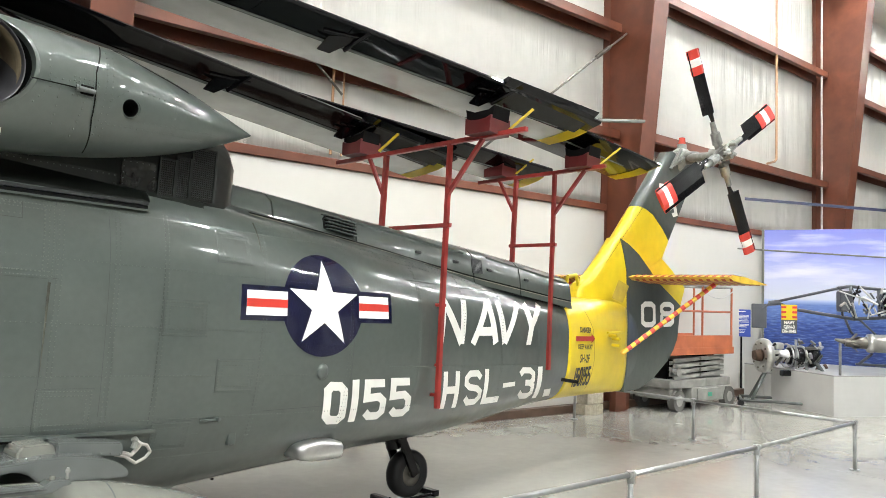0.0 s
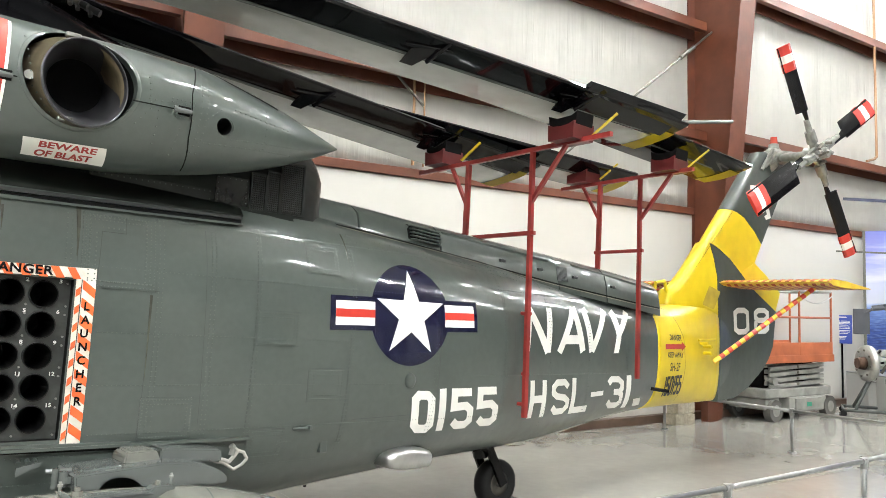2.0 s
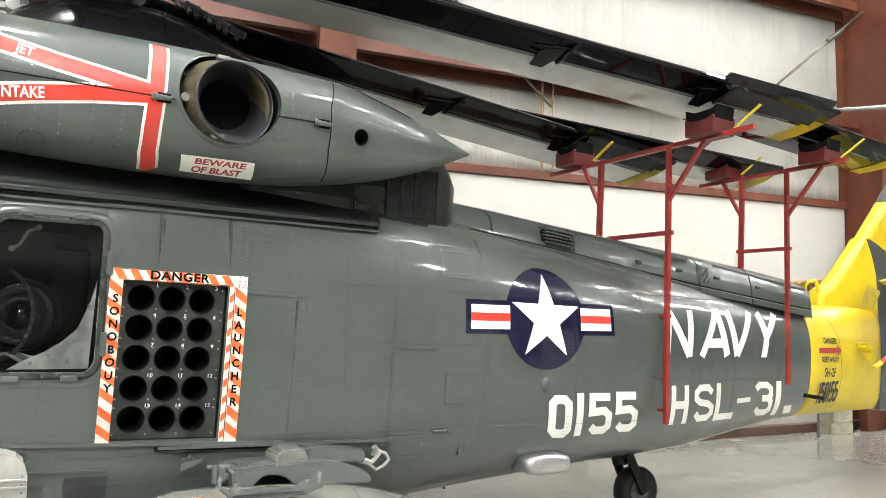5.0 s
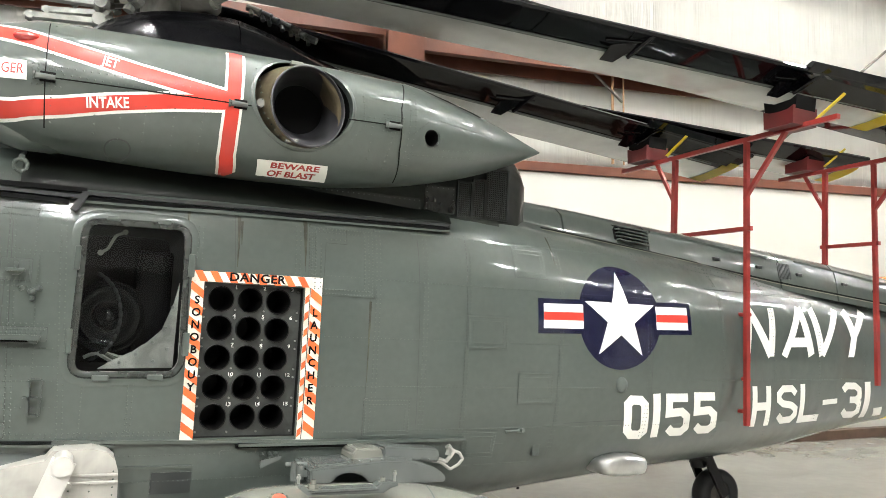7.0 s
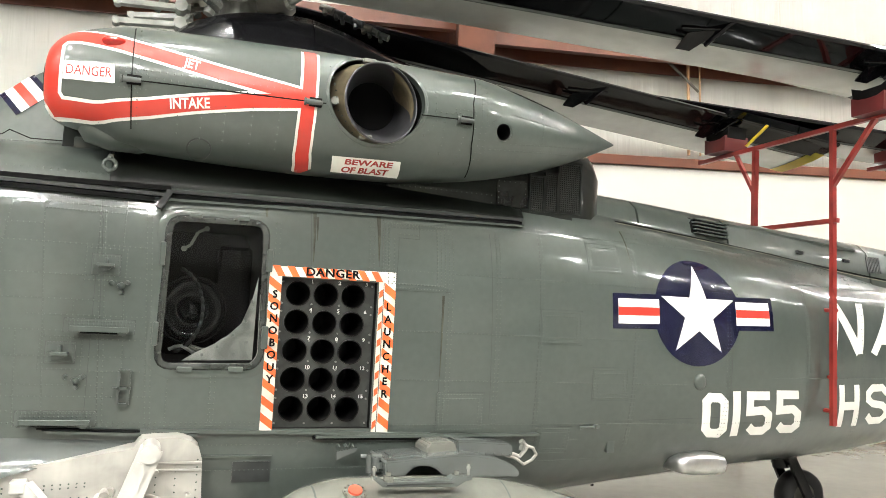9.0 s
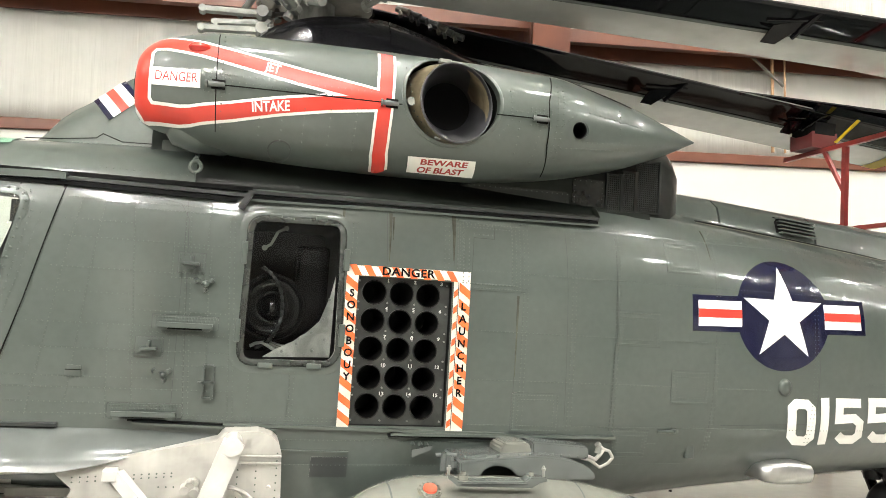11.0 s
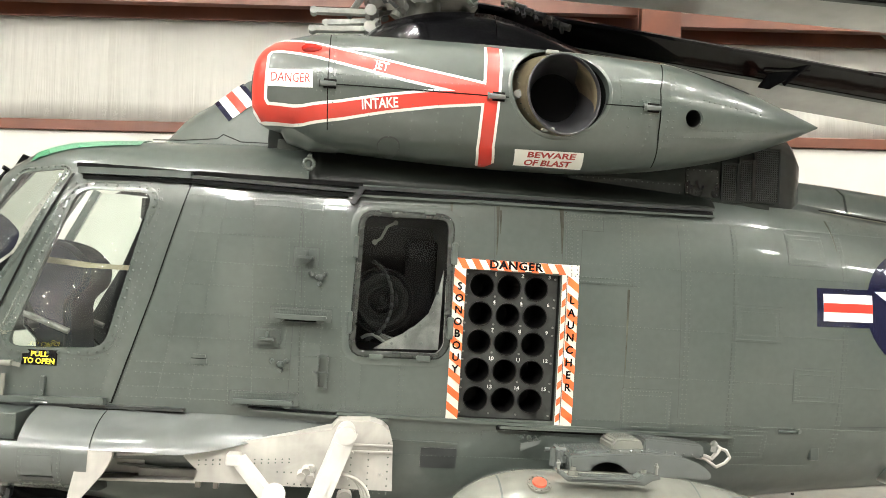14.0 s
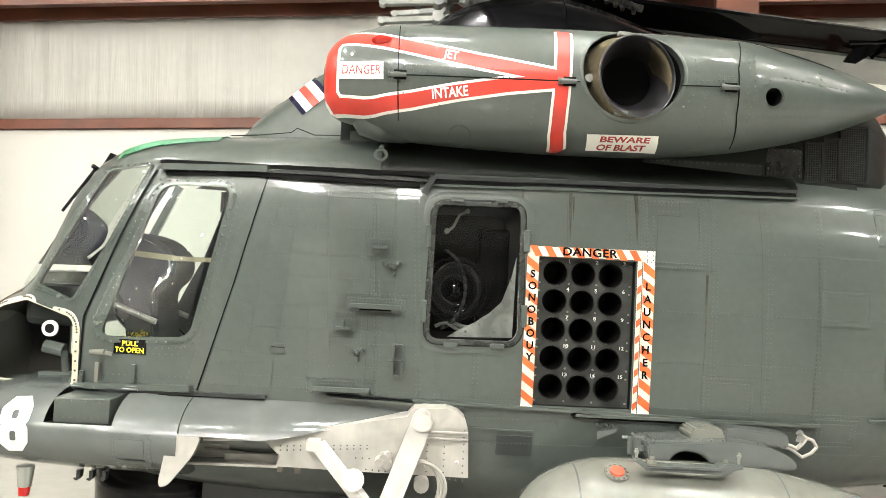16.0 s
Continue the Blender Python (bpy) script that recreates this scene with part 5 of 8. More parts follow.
rim("exhaust_rim", ell, -0.006, 0.012, GREY, nacelle, nac_y, 0.004, 0.05)
part("vent_ring", tube(bmesh.new(), (1.543, nac_y(1.543, 2.603) + 0.03, 2.603), (1.543, nac_y(1.543, 2.603) - 0.002, 2.603), 0.050, 0.048, 28, False), GREY, nacelle)
arms = [[(-0.575, 2.64), (-0.575, 2.74), (-0.545, 2.785), (-0.475, 2.786), (-0.381, 2.772), (-0.248, 2.743), (-0.09, 2.713), (0.12, 2.675), (0.50, 2.620)],
        [(-0.575, 2.64), (-0.575, 2.51), (-0.545, 2.466), (-0.408, 2.456), (-0.355, 2.457), (-0.176, 2.485), (0.027, 2.528), (0.26, 2.569), (0.50, 2.600)],
        [(0.529, 2.87), (0.519, 2.709), (0.516, 2.597), (0.515, 2.469), (0.521, 2.375), (0.543, 2.31)]]
wb = []
for a in arms:
    wb += stroke(a, 0.088)
decal("white_border", wb, WHITE, nac_y, nacelle, 0.0015, fine=0.05)
for k, a in enumerate(arms):
    decal("red_band", stroke(a, 0.062), RED, nac_y, nacelle, 0.003 + 0.0004 * k, "red warning band with white edge", fine=0.05)
dg = decal("danger_placard", [[(-0.529, 2.657), (-0.321, 2.652), (-0.316, 2.571), (-0.528, 2.577)]], WHITE, nac_y, nacelle, 0.004)
text("DANGER", 0.060, (-0.424, 2.615), nac_y, RED_INK, dg, along=(1, -0.02), off=0.006, stretch=0.78)
bw = decal("blast_placard", [[(0.665, 2.384), (1.012, 2.394), (1.032, 2.33), (0.682, 2.324)]], WHITE, nac_y, nacelle, 0.004)
text("BEWARE", 0.030, (0.855, 2.371), nac_y, RED_INK, bw, along=(1, 0.03), off=0.0055, stretch=2.1, offset=0.001)
text("OF BLAST", 0.028, (0.848, 2.341), nac_y, RED_INK, bw, along=(1, 0.03), off=0.0055, stretch=1.95, offset=0.001)
text("JET", 0.06, (-0.006, 2.697), nac_y, WHITE, nacelle, along=(1, -0.17), off=0.005, stretch=0.8, offset=0.0015)
text("INTAKE", 0.062, (-0.004, 2.523), nac_y, WHITE, nacelle, along=(1, 0.13), off=0.005, stretch=0.8, offset=0.0015)
for pts_, w_ in (([(-0.235, 2.592), (0.126, 2.596), (0.6, 2.603)], 0.006), ([(1.073, 2.616), (1.355, 2.628)], 0.006), ([(1.40, 2.88), (1.357, 2.72), (1.358, 2.65), (1.366, 2.508), (1.404, 2.375)], 0.007), ([(-0.255, 2.86), (-0.25, 2.6), (-0.24, 2.40)], 0.005)):
    decal("cowl_seam", stroke(pts_, w_), BLACK_MATT, nac_y, nacelle, 0.0045, fine=0.04)
decal("cowl_strip", stroke([(1.43, 2.905), (1.621, 2.85), (1.897, 2.788)], 0.012), BLACK_MATT, nac_y, nacelle, 0.006, fine=0.05)
for x, z in ((-0.24, 2.594), (0.55, 2.602), (1.322, 2.626)):
    b = bmesh.new()
    y = nac_y(x, z)
    box(b, x - 0.03, x + 0.03, y - 0.006, y + 0.01, z - 0.022, z + 0.022, 0.003)
    part("latch_recess", b, BLACK_MATT, nacelle)
    b = bmesh.new()
    tube(b, (x - 0.045, y - 0.016, z - 0.004), (x + 0.03, y - 0.018, z - 0.004), 0.014, 0.011, 12)
    tube(b, (x - 0.055, y - 0.014, z - 0.004), (x - 0.045, y - 0.016, z - 0.004), 0.018, 0.018, 12)
    part("cowl_latch", b, GREY_MID, nacelle)
b = bmesh.new()
bmesh.ops.create_uvsphere(b, u_segments=18, v_segments=10, radius=0.04, matrix=Matrix.Translation((-0.335, nac_y(-0.335, 2.765), 2.765)) @ Matrix.Diagonal((1.3, 0.75, 0.62, 1)))
part("position_light", b, mat("red_lens", (0.35, 0.015, 0.01), 0.12, coat=0.5), nacelle, "red position light", True)
b = bmesh.new()
loft(b, [[(x, -0.80 + r * 0.9 * math.cos(a), z + r * math.sin(a)) for a in (2 * math.pi * i / 24 for i in range(24))] for x, z, r in ((-0.50, 2.50, 0.06), (-0.44, 2.46, 0.11), (-0.33, 2.46, 0.14), (-0.22, 2.47, 0.15), (0.0, 2.5, 0.14))])
part("intake_bulge", b, GREY, nacelle, "", True)
part("intake_lip", tube(bmesh.new(), (-0.62, -0.8, 2.61), (-0.60, -0.8, 2.61), 0.09, 0.115, 32), BLACK_MATT, nacelle)
disc = [(0.055 + 0.052 * math.cos(a), 2.352 + 0.036 * math.sin(a)) for a in (2 * math.pi * k / 28 for k in range(28))]
rim("access_disc", disc, -0.003, 0.004, GREY_DARK, nacelle, nac_y, 0.002, 0.004)
for x, z in ((-0.24, 2.594), (1.322, 2.626)):
    for dz in (0.032, 0.05):
        rivet_line([(x - 0.06, z + dz), (x + 0.05, z + dz)], nac_y, 0.02, 0.0036)
    rivet_line([(x - 0.06, z - 0.035), (x + 0.05, z - 0.035)], nac_y, 0.02, 0.0036)
for line in ([(-0.22, 2.42), (-0.23, 2.85)], [(-0.05, 2.40), (-0.05, 2.5)], [(0.05, 2.39), (0.05, 2.51)], [(0.15, 2.39), (0.15, 2.53)], [(0.27, 2.39), (0.27, 2.54)], [(0.39, 2.38), (0.39, 2.56)], [(1.2, 2.45), (1.2, 2.6)], [(1.3, 2.42), (1.32, 2.60)], [(1.40, 2.45), (1.42, 2.85)], [(1.43, 2.45), (1.45, 2.83)], [(1.45, 2.62), (1.52, 2.68)], [(1.6, 2.7), (1.95, 2.68)], [(1.6, 2.55), (2.1, 2.61)], [(1.42, 2.50), (2.0, 2.56)], [(1.8, 2.75), (1.8, 2.55)], [(-0.2, 2.642), (0.48, 2.645)], [(-0.18, 2.612), (0.48, 2.60)], [(1.15, 2.645), (1.3, 2.65)], [(0.62, 2.8), (0.66, 2.58), (0.74, 2.49)], [(1.15, 2.75), (1.16, 2.6), (1.1, 2.52)]):
    rivet_line(line, nac_y, 0.03, 0.0034)

# starboard engine, mostly hidden
part("far_nacelle", loft(bmesh.new(), [[(x, -y, z) for x, y, z in nac_ring(x, 24)] for x in np.linspace(-0.615, 2.37, 24)]), GREY, heli, "far grey engine nacelle", True)

# ---------------------------------------------------------------- engine deck and rotor pylon
b = bmesh.new()
prof = [(x, 0.63) for x in np.linspace(-0.55, 2.2, 10)] + [(2.36, 0.60), (2.46, 0.50), (2.54, 0.36), (2.60, 0.2), (2.61, 0.0)]


def deck_top(x):
    return float(np.interp(x, (-0.6, 1.5, 2.2, 2.4, 2.5, 2.6), (2.62, 2.64, 2.69, 2.67, 2.63, 2.52)))


loft(b, [[(x, s * w, z) for s, z in ((-1, 2.2), (-1, deck_top(x) - 0.12), (-0.85, deck_top(x)), (0.85, deck_top(x)), (1, deck_top(x) - 0.12), (1, 2.2))] for x, w in prof[:-1]])
# oily hull paint taken near-black: the nacelle's shade is in both colours
WALKWAY_SHADE = mat("oily_shaded_walkway", (0.009, 0.011, 0.009), 0.4, grain=0.2, stain=0.4, stain_scale=3, bump=0.1, spec=0.2)
DECK_SHADE = mat("oily_shaded_deck_paint", (0.016, 0.019, 0.017), 0.4, grain=0.12, stain=0.5, stain_scale=3.5, bump=0.08, wave=0.5, wave_scale=6, spec=0.2, coat=0.7)
ob = part("engine_deck", b, DECK_SHADE, heli, "oily engine deck fairing, coloured dark for the nacelle's shade")
smooth_by_angle(ob, 40)
MESH_MAT = mat("dark_wire_mesh", (0.05, 0.053, 0.05), 0.35, 0.3)
for x0, x1, z0, z1 in ((1.925, 2.005, 2.275, 2.475), (2.025, 2.095, 2.28, 2.50), (2.115, 2.25, 2.285, 2.575)):
    part("grille_backing", box(bmesh.new(), x0, x1, -0.637, -0.62, z0, z1), BLACK_MATT, heli)
    b = bmesh.new()
    for x in np.arange(x0, x1 + 0.001, 0.0125):
        box(b, x - 0.0015, x + 0.0015, -0.643, -0.638, z0, z1)
    for z in np.arange(z0, z1, 0.0125):
        box(b, x0, x1, -0.643, -0.638, z - 0.0015, z + 0.0015)
    part("grille_mesh", b, MESH_MAT, heli)
    b = bmesh.new()
    for q in ((x0 - 0.01, x0, z0 - 0.01, z1 + 0.01), (x1, x1 + 0.01, z0 - 0.01, z1 + 0.01), (x0, x1, z0 - 0.01, z0), (x0, x1, z1, z1 + 0.01)):
        box(b, q[0], q[1], -0.648, -0.63, q[2], q[3])
    part("grille_frame", b, DECK_SHADE, heli)
for x0, x1, z0, z1, m in ((1.71, 1.905, 2.255, 2.44, mat("glossy_deck_panel", (0.02, 0.022, 0.02), 0.08, grain=0.12, stain=0.4, stain_scale=8, wave=1.0, wave_scale=8)), (1.05, 1.69, 2.24, 2.35, DECK_SHADE), (-0.5, -0.22, 2.30, 2.40, GREY)):
    plate("deck_panel", x0, x1, z0, z1, plane_y(-0.632), m, heli, 0.006, 0.01)
    rivet_rect(x0, x1, z0, z1, plane_y(-0.638), 0.03)
b = bmesh.new()
pts = [(0.0, 2.24), (0.12, 2.245), (0.18, 2.215), (0.40, 2.21), (0.46, 2.24), (0.78, 2.25)]
for p, q in zip(pts, pts[1:]):
    tube(b, (p[0], -0.66, p[1]), (q[0], -0.66, q[1]), 0.012)
box(b, 0.76, 0.82, -0.68, -0.63, 2.23, 2.27, 0.005)
part("fuel_line", b, GREY_DARK, heli)
b = bmesh.new()
for k in range(16):
    a0, a1 = 2 * math.pi * k / 16, 2 * math.pi * (k + 1) / 16
    tube(b, (-0.32 + 0.026 * math.cos(a0), -0.88, 2.245 + 0.026 * math.sin(a0)), (-0.32 + 0.026 * math.cos(a1), -0.88, 2.245 + 0.026 * math.sin(a1)), 0.009, seg=8)
tube(b, (-0.32, -0.87, 2.28), (-0.32, -0.70, 2.33), 0.014)
part("hoist_ring", b, GREY, heli)
def shoulder(x, y):
    """The height of the hull's upper skin."""
    n = power(x)
    return (top_z(x) + bot_z(x)) / 2 + (top_z(x) - bot_z(x)) / 2 * (1 - min(0.999, y / half_w(x)) ** n) ** (1 / n)


def walk_edge(x):
    return max(0.61, -side_y(x, 2.165 + 0.024 * x) - 0.004)


# sheet over the hull shoulder that paints in the shade below the engine
b = bmesh.new()
loft(b, [[(x, -(0.6 + (walk_edge(x) - 0.6) * k), shoulder(x, 0.6 + (walk_edge(x) - 0.6) * k) + 0.008) for k in (1.0, 0.92, 0.8, 0.65, 0.45, 0.2, 0.0)] + [(x, -0.6, 2.1), (x, -walk_edge(x) + 0.03, 2.1)] for x in np.linspace(-0.32, 1.86, 40)])
bmesh.ops.recalc_face_normals(b, faces=b.faces)
part("roof_walkway", b, WALKWAY_SHADE, heli, "oily hull shoulder, coloured near-black for the engine's shade", True)
for x0, x1 in ((-0.9, 2.2),):
    b = bmesh.new()
    # same shade colour on the fairing
    loft(b, [[(x, side_y(x, 2.2) + 0.02, 2.19), (x, -0.63, 2.30), (x, -0.5, 2.30), (x, -0.5, 2.19)] for x in np.linspace(x0, x1, 20)])
    part("roof_fairing", b, WALKWAY_SHADE, heli)
rivet_line([(-0.75, 2.215), (0.0, 2.215)], lambda x, z: side_y(x, 2.2) + 0.01, 0.03)

# forward pylon fairing
fy = spline((-1.17, -1.02, -0.87, -0.72, -0.55, -0.2), (2.36, 2.56, 2.67, 2.80, 2.88, 2.95))
b = bmesh.new()
loft(b, [[(x, s * (0.30 + 0.22 * (x + 1.17)) * k, 2.32 + (fy(x) - 2.32) * h) for s, k, h in ((-1, 1.35, 0), (-1, 1.25, 0.25), (-1, 1.1, 0.6), (-1, 0.85, 0.9), (-1, 0.4, 1.0), (1, 0.4, 1.0), (1, 0.85, 0.9), (1, 1.1, 0.6), (1, 1.25, 0.25), (1, 1.35, 0))] for x in np.linspace(-1.17, -0.2, 16)])
ob = part("pylon_fairing", b, GREY, heli, "smooth grey fairing in front of the rotor mast")
smooth_by_angle(ob, 40)
fair_y = lambda x, z: -(0.30 + 0.22 * (x + 1.17)) * float(np.interp((z - 2.32) / (fy(x) - 2.32), (0, 0.25, 0.6, 0.9, 1.0), (1.35, 1.25, 1.1, 0.85, 0.4)))
fl = lambda u, v: (-0.885 + 0.145 * u + 0.11 * v, 2.62 + 0.125 * u - 0.125 * v)
for v0, v1, m in ((0.0, 0.14, NAVY_BLUE), (0.14, 0.38, WHITE), (0.38, 0.62, RED), (0.62, 0.86, WHITE), (0.86, 1.0, NAVY_BLUE)):
    decal("flag_stripe", [[fl(v0, 0), fl(v1, 0), fl(v1, 0.95), fl(v0, 0.95)]], m, fair_y, heli, 0.006)
decal("fairing_seam", stroke([(-1.17, 2.375), (-0.83, 2.40), (-0.80, 2.425), (-0.70, 2.385), (-0.45, 2.38)], 0.006), BLACK_MATT, lambda x, z: min(fair_y(x, z), -0.42), heli, 0.003)

# pylon cap round the mast
py = spline((-0.22, -0.14, 0.02, 0.3, 0.6, 0.84, 1.13, 1.38, 1.7, 2.1), (2.9, 3.05, 3.19, 3.285, 3.31, 3.265, 3.17, 3.10, 2.95, 2.62))
for x0, x1 in ((-0.22, 0.645), (0.65, 2.1)):
    b = bmesh.new()
    loft(b, [[(x, s * w, 2.55 + (py(x) - 2.55) * h) for s, w, h in ((-1, 0.50, 0), (-1, 0.47, 0.5), (-1, 0.40, 0.85), (-1, 0.28, 1.0), (1, 0.28, 1.0), (1, 0.40, 0.85), (1, 0.47, 0.5), (1, 0.50, 0))] for x in np.linspace(x0, x1, 16)])
    ob = part("mast_fairing", b, BLACK, heli, "glossy black rotor mast fairing")
    smooth_by_angle(ob, 50)

# ---------------------------------------------------------------- rotor head
head_ = empty("rotor_head")
head_.parent = heli
part("mast", tube(bmesh.new(), (0.25, 0, 3.2), (0.25, 0, 3.62), 0.11, seg=24), CAST, head_)
part("hub_plate", tube(bmesh.new(), (0.25, 0, 3.44), (0.25, 0, 3.58), 0.34, 0.30, 24), DARK_STEEL, head_)
random.seed(4)
for k in range(26):
    a = random.uniform(0, 2 * math.pi)
    q, z = random.uniform(0.2, 0.45), random.uniform(3.30, 3.52)
    b = bmesh.new()
    p = Vector((0.25 + q * math.cos(a), q * math.sin(a), z))
    d = Vector((random.uniform(-1, 1), random.uniform(-1, 1), random.uniform(-0.6, 0.6))).normalized() * random.uniform(0.05, 0.12)
    tube(b, p - d, p + d, random.uniform(0.012, 0.03), seg=10)
    tube(b, p + d * 0.8, p + d * 1.15, random.uniform(0.025, 0.04), seg=8)
    part("control_rod", b, random.choice((CAST, DARK_STEEL, GREY_MID)), head_)
for a, c in (((-0.02, -0.12, 3.30), (-0.42, -0.14, 3.265)), ((-0.02, -0.12, 3.20), (-0.42, -0.14, 3.155)), ((0.0, 0.1, 3.33), (-0.36, 0.16, 3.3))):
    b = bmesh.new()
    bar(b, a, c, 0.05, 0.03)
    tube(b, Vector(c) + Vector((0.02, -0.03, 0)), Vector(c) + Vector((0.02, 0.03, 0)), 0.022)
    tube(b, Vector(a) + Vector((-0.05, -0.05, 0)), Vector(a) + Vector((-0.05, 0.05, 0)), 0.035)
    part("pitch_arm", b, CAST, head_)
for k in range(7):
    x = 0.72 + 0.06 * k + random.uniform(-0.02, 0.02)
    b = bmesh.new()
    tube(b, (x, -0.12, 3.46 - 0.018 * k), (x + 0.07, -0.16, 3.43 - 0.018 * k), 0.022, seg=10)
    tube(b, (x + 0.02, -0.16, 3.40 - 0.018 * k), (x + 0.02, -0.12, 3.47 - 0.018 * k), 0.014, seg=8)
    part("blade_grip_bolt", b, random.choice((CAST, DARK_STEEL, GREY_DARK)), head_)

# ---------------------------------------------------------------- main blades
BLADE_BLACK = mat("blade_gloss_black", (0.004, 0.004, 0.005), 0.05, grain=0.1, stain=0.2, wave=0.12, wave_scale=2.2, spec=0.25)


def blade(root, tip, near, far, drop, flap_at, name_label, band=True, under=None):
    """A blade along root to tip (x, y, z of the chord's middle), its chord across, the far edge lower by drop."""
    bl = empty("rotor_blade")
    bl.parent = heli
    tagged(bl, name_label)
    r, t = Vector(root), Vector(tip)
    d = (t - r).normalized()
    across = Vector((0, 1, 0)) - d * d.y
    across = (across.normalized() + Vector((0, 0, -drop))).normalized()
    up = across.cross(d).normalized()
    if up.z < 0:
        up = -up
    chord = near + far
    sec = [(-near, -0.002), (-near + 0.02 * chord, 0.016), (-near + 0.3 * chord, 0.034), (-near + 0.7 * chord, 0.03), (far, 0.004), (far, -0.004), (-near + 0.7 * chord, -0.026), (-near + 0.46 * chord, -0.032), (-near + 0.40 * chord, -0.032), (-near + 0.02 * chord, -0.016)]
    length = (t - r).length
    n = 14
    b = bmesh.new()
    rows = [[b.verts.new(r + d * (length * i / n) + across * s + up * h + Vector((0, 0, -0.05 * (i / n - 0.5) ** 2))) for s, h in sec] for i in range(n + 1)]
    for i in range(n):
        for k in range(len(sec)):
            f = b.faces.new((rows[i][k], rows[i + 1][k], rows[i + 1][(k + 1) % len(sec)], rows[i][(k + 1) % len(sec)]))
            f.material_index = 1 if k in (5, 6) and i < n - (5 if under else 0) else 0
    b.faces.new(rows[0])
    b.faces.new(rows[-1][::-1])
    bmesh.ops.recalc_face_normals(b, faces=b.faces)
    ob = part("blade_skin", b, [BLADE_BLACK, BLADE_UNDER], bl)
    smooth_by_angle(ob, 35)
    P = lambda u, s, h: r + d * u + across * s + up * h
    if band:
        b = bmesh.new()
        for k in (4, 5, 6, 7, 8):
            (s0, h0), (s1, h1) = sec[k % 10], sec[(k + 1) % 10]
            if k == 8:
                s1, h1 = s0 + (s1 - s0) * 0.35, h0 + (h1 - h0) * 0.35
            b.faces.new([b.verts.new(P(u, q, h - 0.005) + Vector((0, 0, -0.05 * (u / length - 0.5) ** 2))) for u, q, h in ((length - 0.14, s0, h0), (length + 0.004, s0, h0), (length + 0.004, s1, h1), (length - 0.14, s1, h1))])
        bmesh.ops.solidify(b, geom=b.faces[:], thickness=0.003)
        part("tip_band", b, YELLOW, bl, "yellow tip band")
    if flap_at:
        u0, u1 = flap_at
        b = bmesh.new()
        fs = [(-near - 0.16, 0.115), (-near - 0.13, 0.135), (-near - 0.02, 0.12), (-near + 0.11, 0.05), (-near + 0.11, 0.04), (-near - 0.10, 0.085)]
        loft(b, [[P(u, s + 0.1, h - 0.10) for s, h in fs] for u in (u0, u1)])
        bmesh.ops.recalc_face_normals(b, faces=b.faces)
        part("servo_flap", b, BLADE_BLACK, bl, "black servo flap at the blade's edge")
    for u in ([flap_at[0] - 1.2, flap_at[0] + 0.02] if flap_at else []):
        b = bmesh.new()
        slab_pts = [P(u - 0.14, -near + 0.26, -0.10), P(u - 0.10, -near + 0.18, -0.03), P(u + 0.04, -near + 0.10, -0.02), P(u + 0.06, -near + 0.12, -0.035), P(u - 0.05, -near + 0.26, -0.10)]
        a_ = [b.verts.new(q) for q in slab_pts]
        c_ = [b.verts.new(q + d * 0.01 + up * 0.02) for q in slab_pts]
        b.faces.new(a_)
        b.faces.new(c_[::-1])
        for k in range(5):
            b.faces.new((a_[k], c_[k], c_[(k + 1) % 5], a_[(k + 1) % 5]))
        tube(b, P(u - 0.16, -near + 0.14, -0.03), P(u + 0.14, -near + 0.08, -0.02), 0.010, seg=8)
        tube(b, P(u + 0.02, -near + 0.2, -0.08), P(u + 0.1, -near + 0.02, -0.01), 0.014, seg=8)
        part("flap_bracket", b, BLADE_BLACK, bl)
    b = bmesh.new()
    tube(b, P(length * 0.18, -near + 0.42 * chord, -0.036), P(length * 0.95, -near + 0.42 * chord, -0.036), 0.011, seg=8)
    part("control_tube", b, GREY_MID, bl)
    return bl, P


blade((0.2, -0.38, 3.55), (5.05, -1.225, 3.265), 0.30, 0.28, 0.14, (3.93, 4.84), "port folded rotor blade with grey underside")
blade((0.9, -0.23, 3.74), (6.67, -0.885, 3.286), 0.28, 0.26, 0.14, None, "port rear folded rotor blade, dark with yellow tip", under=True)
blade((0.2, 0.33, 3.45), (5.16, 0.451, 3.167), 0.32, 0.32, 0.22, (3.78, 4.85), "starboard folded rotor blade with grey underside")
blade((0.9, 1.26, 3.546), (6.23, 0.03, 3.22), 0.28, 0.28, 0.2, None, "starboard rear folded rotor blade")

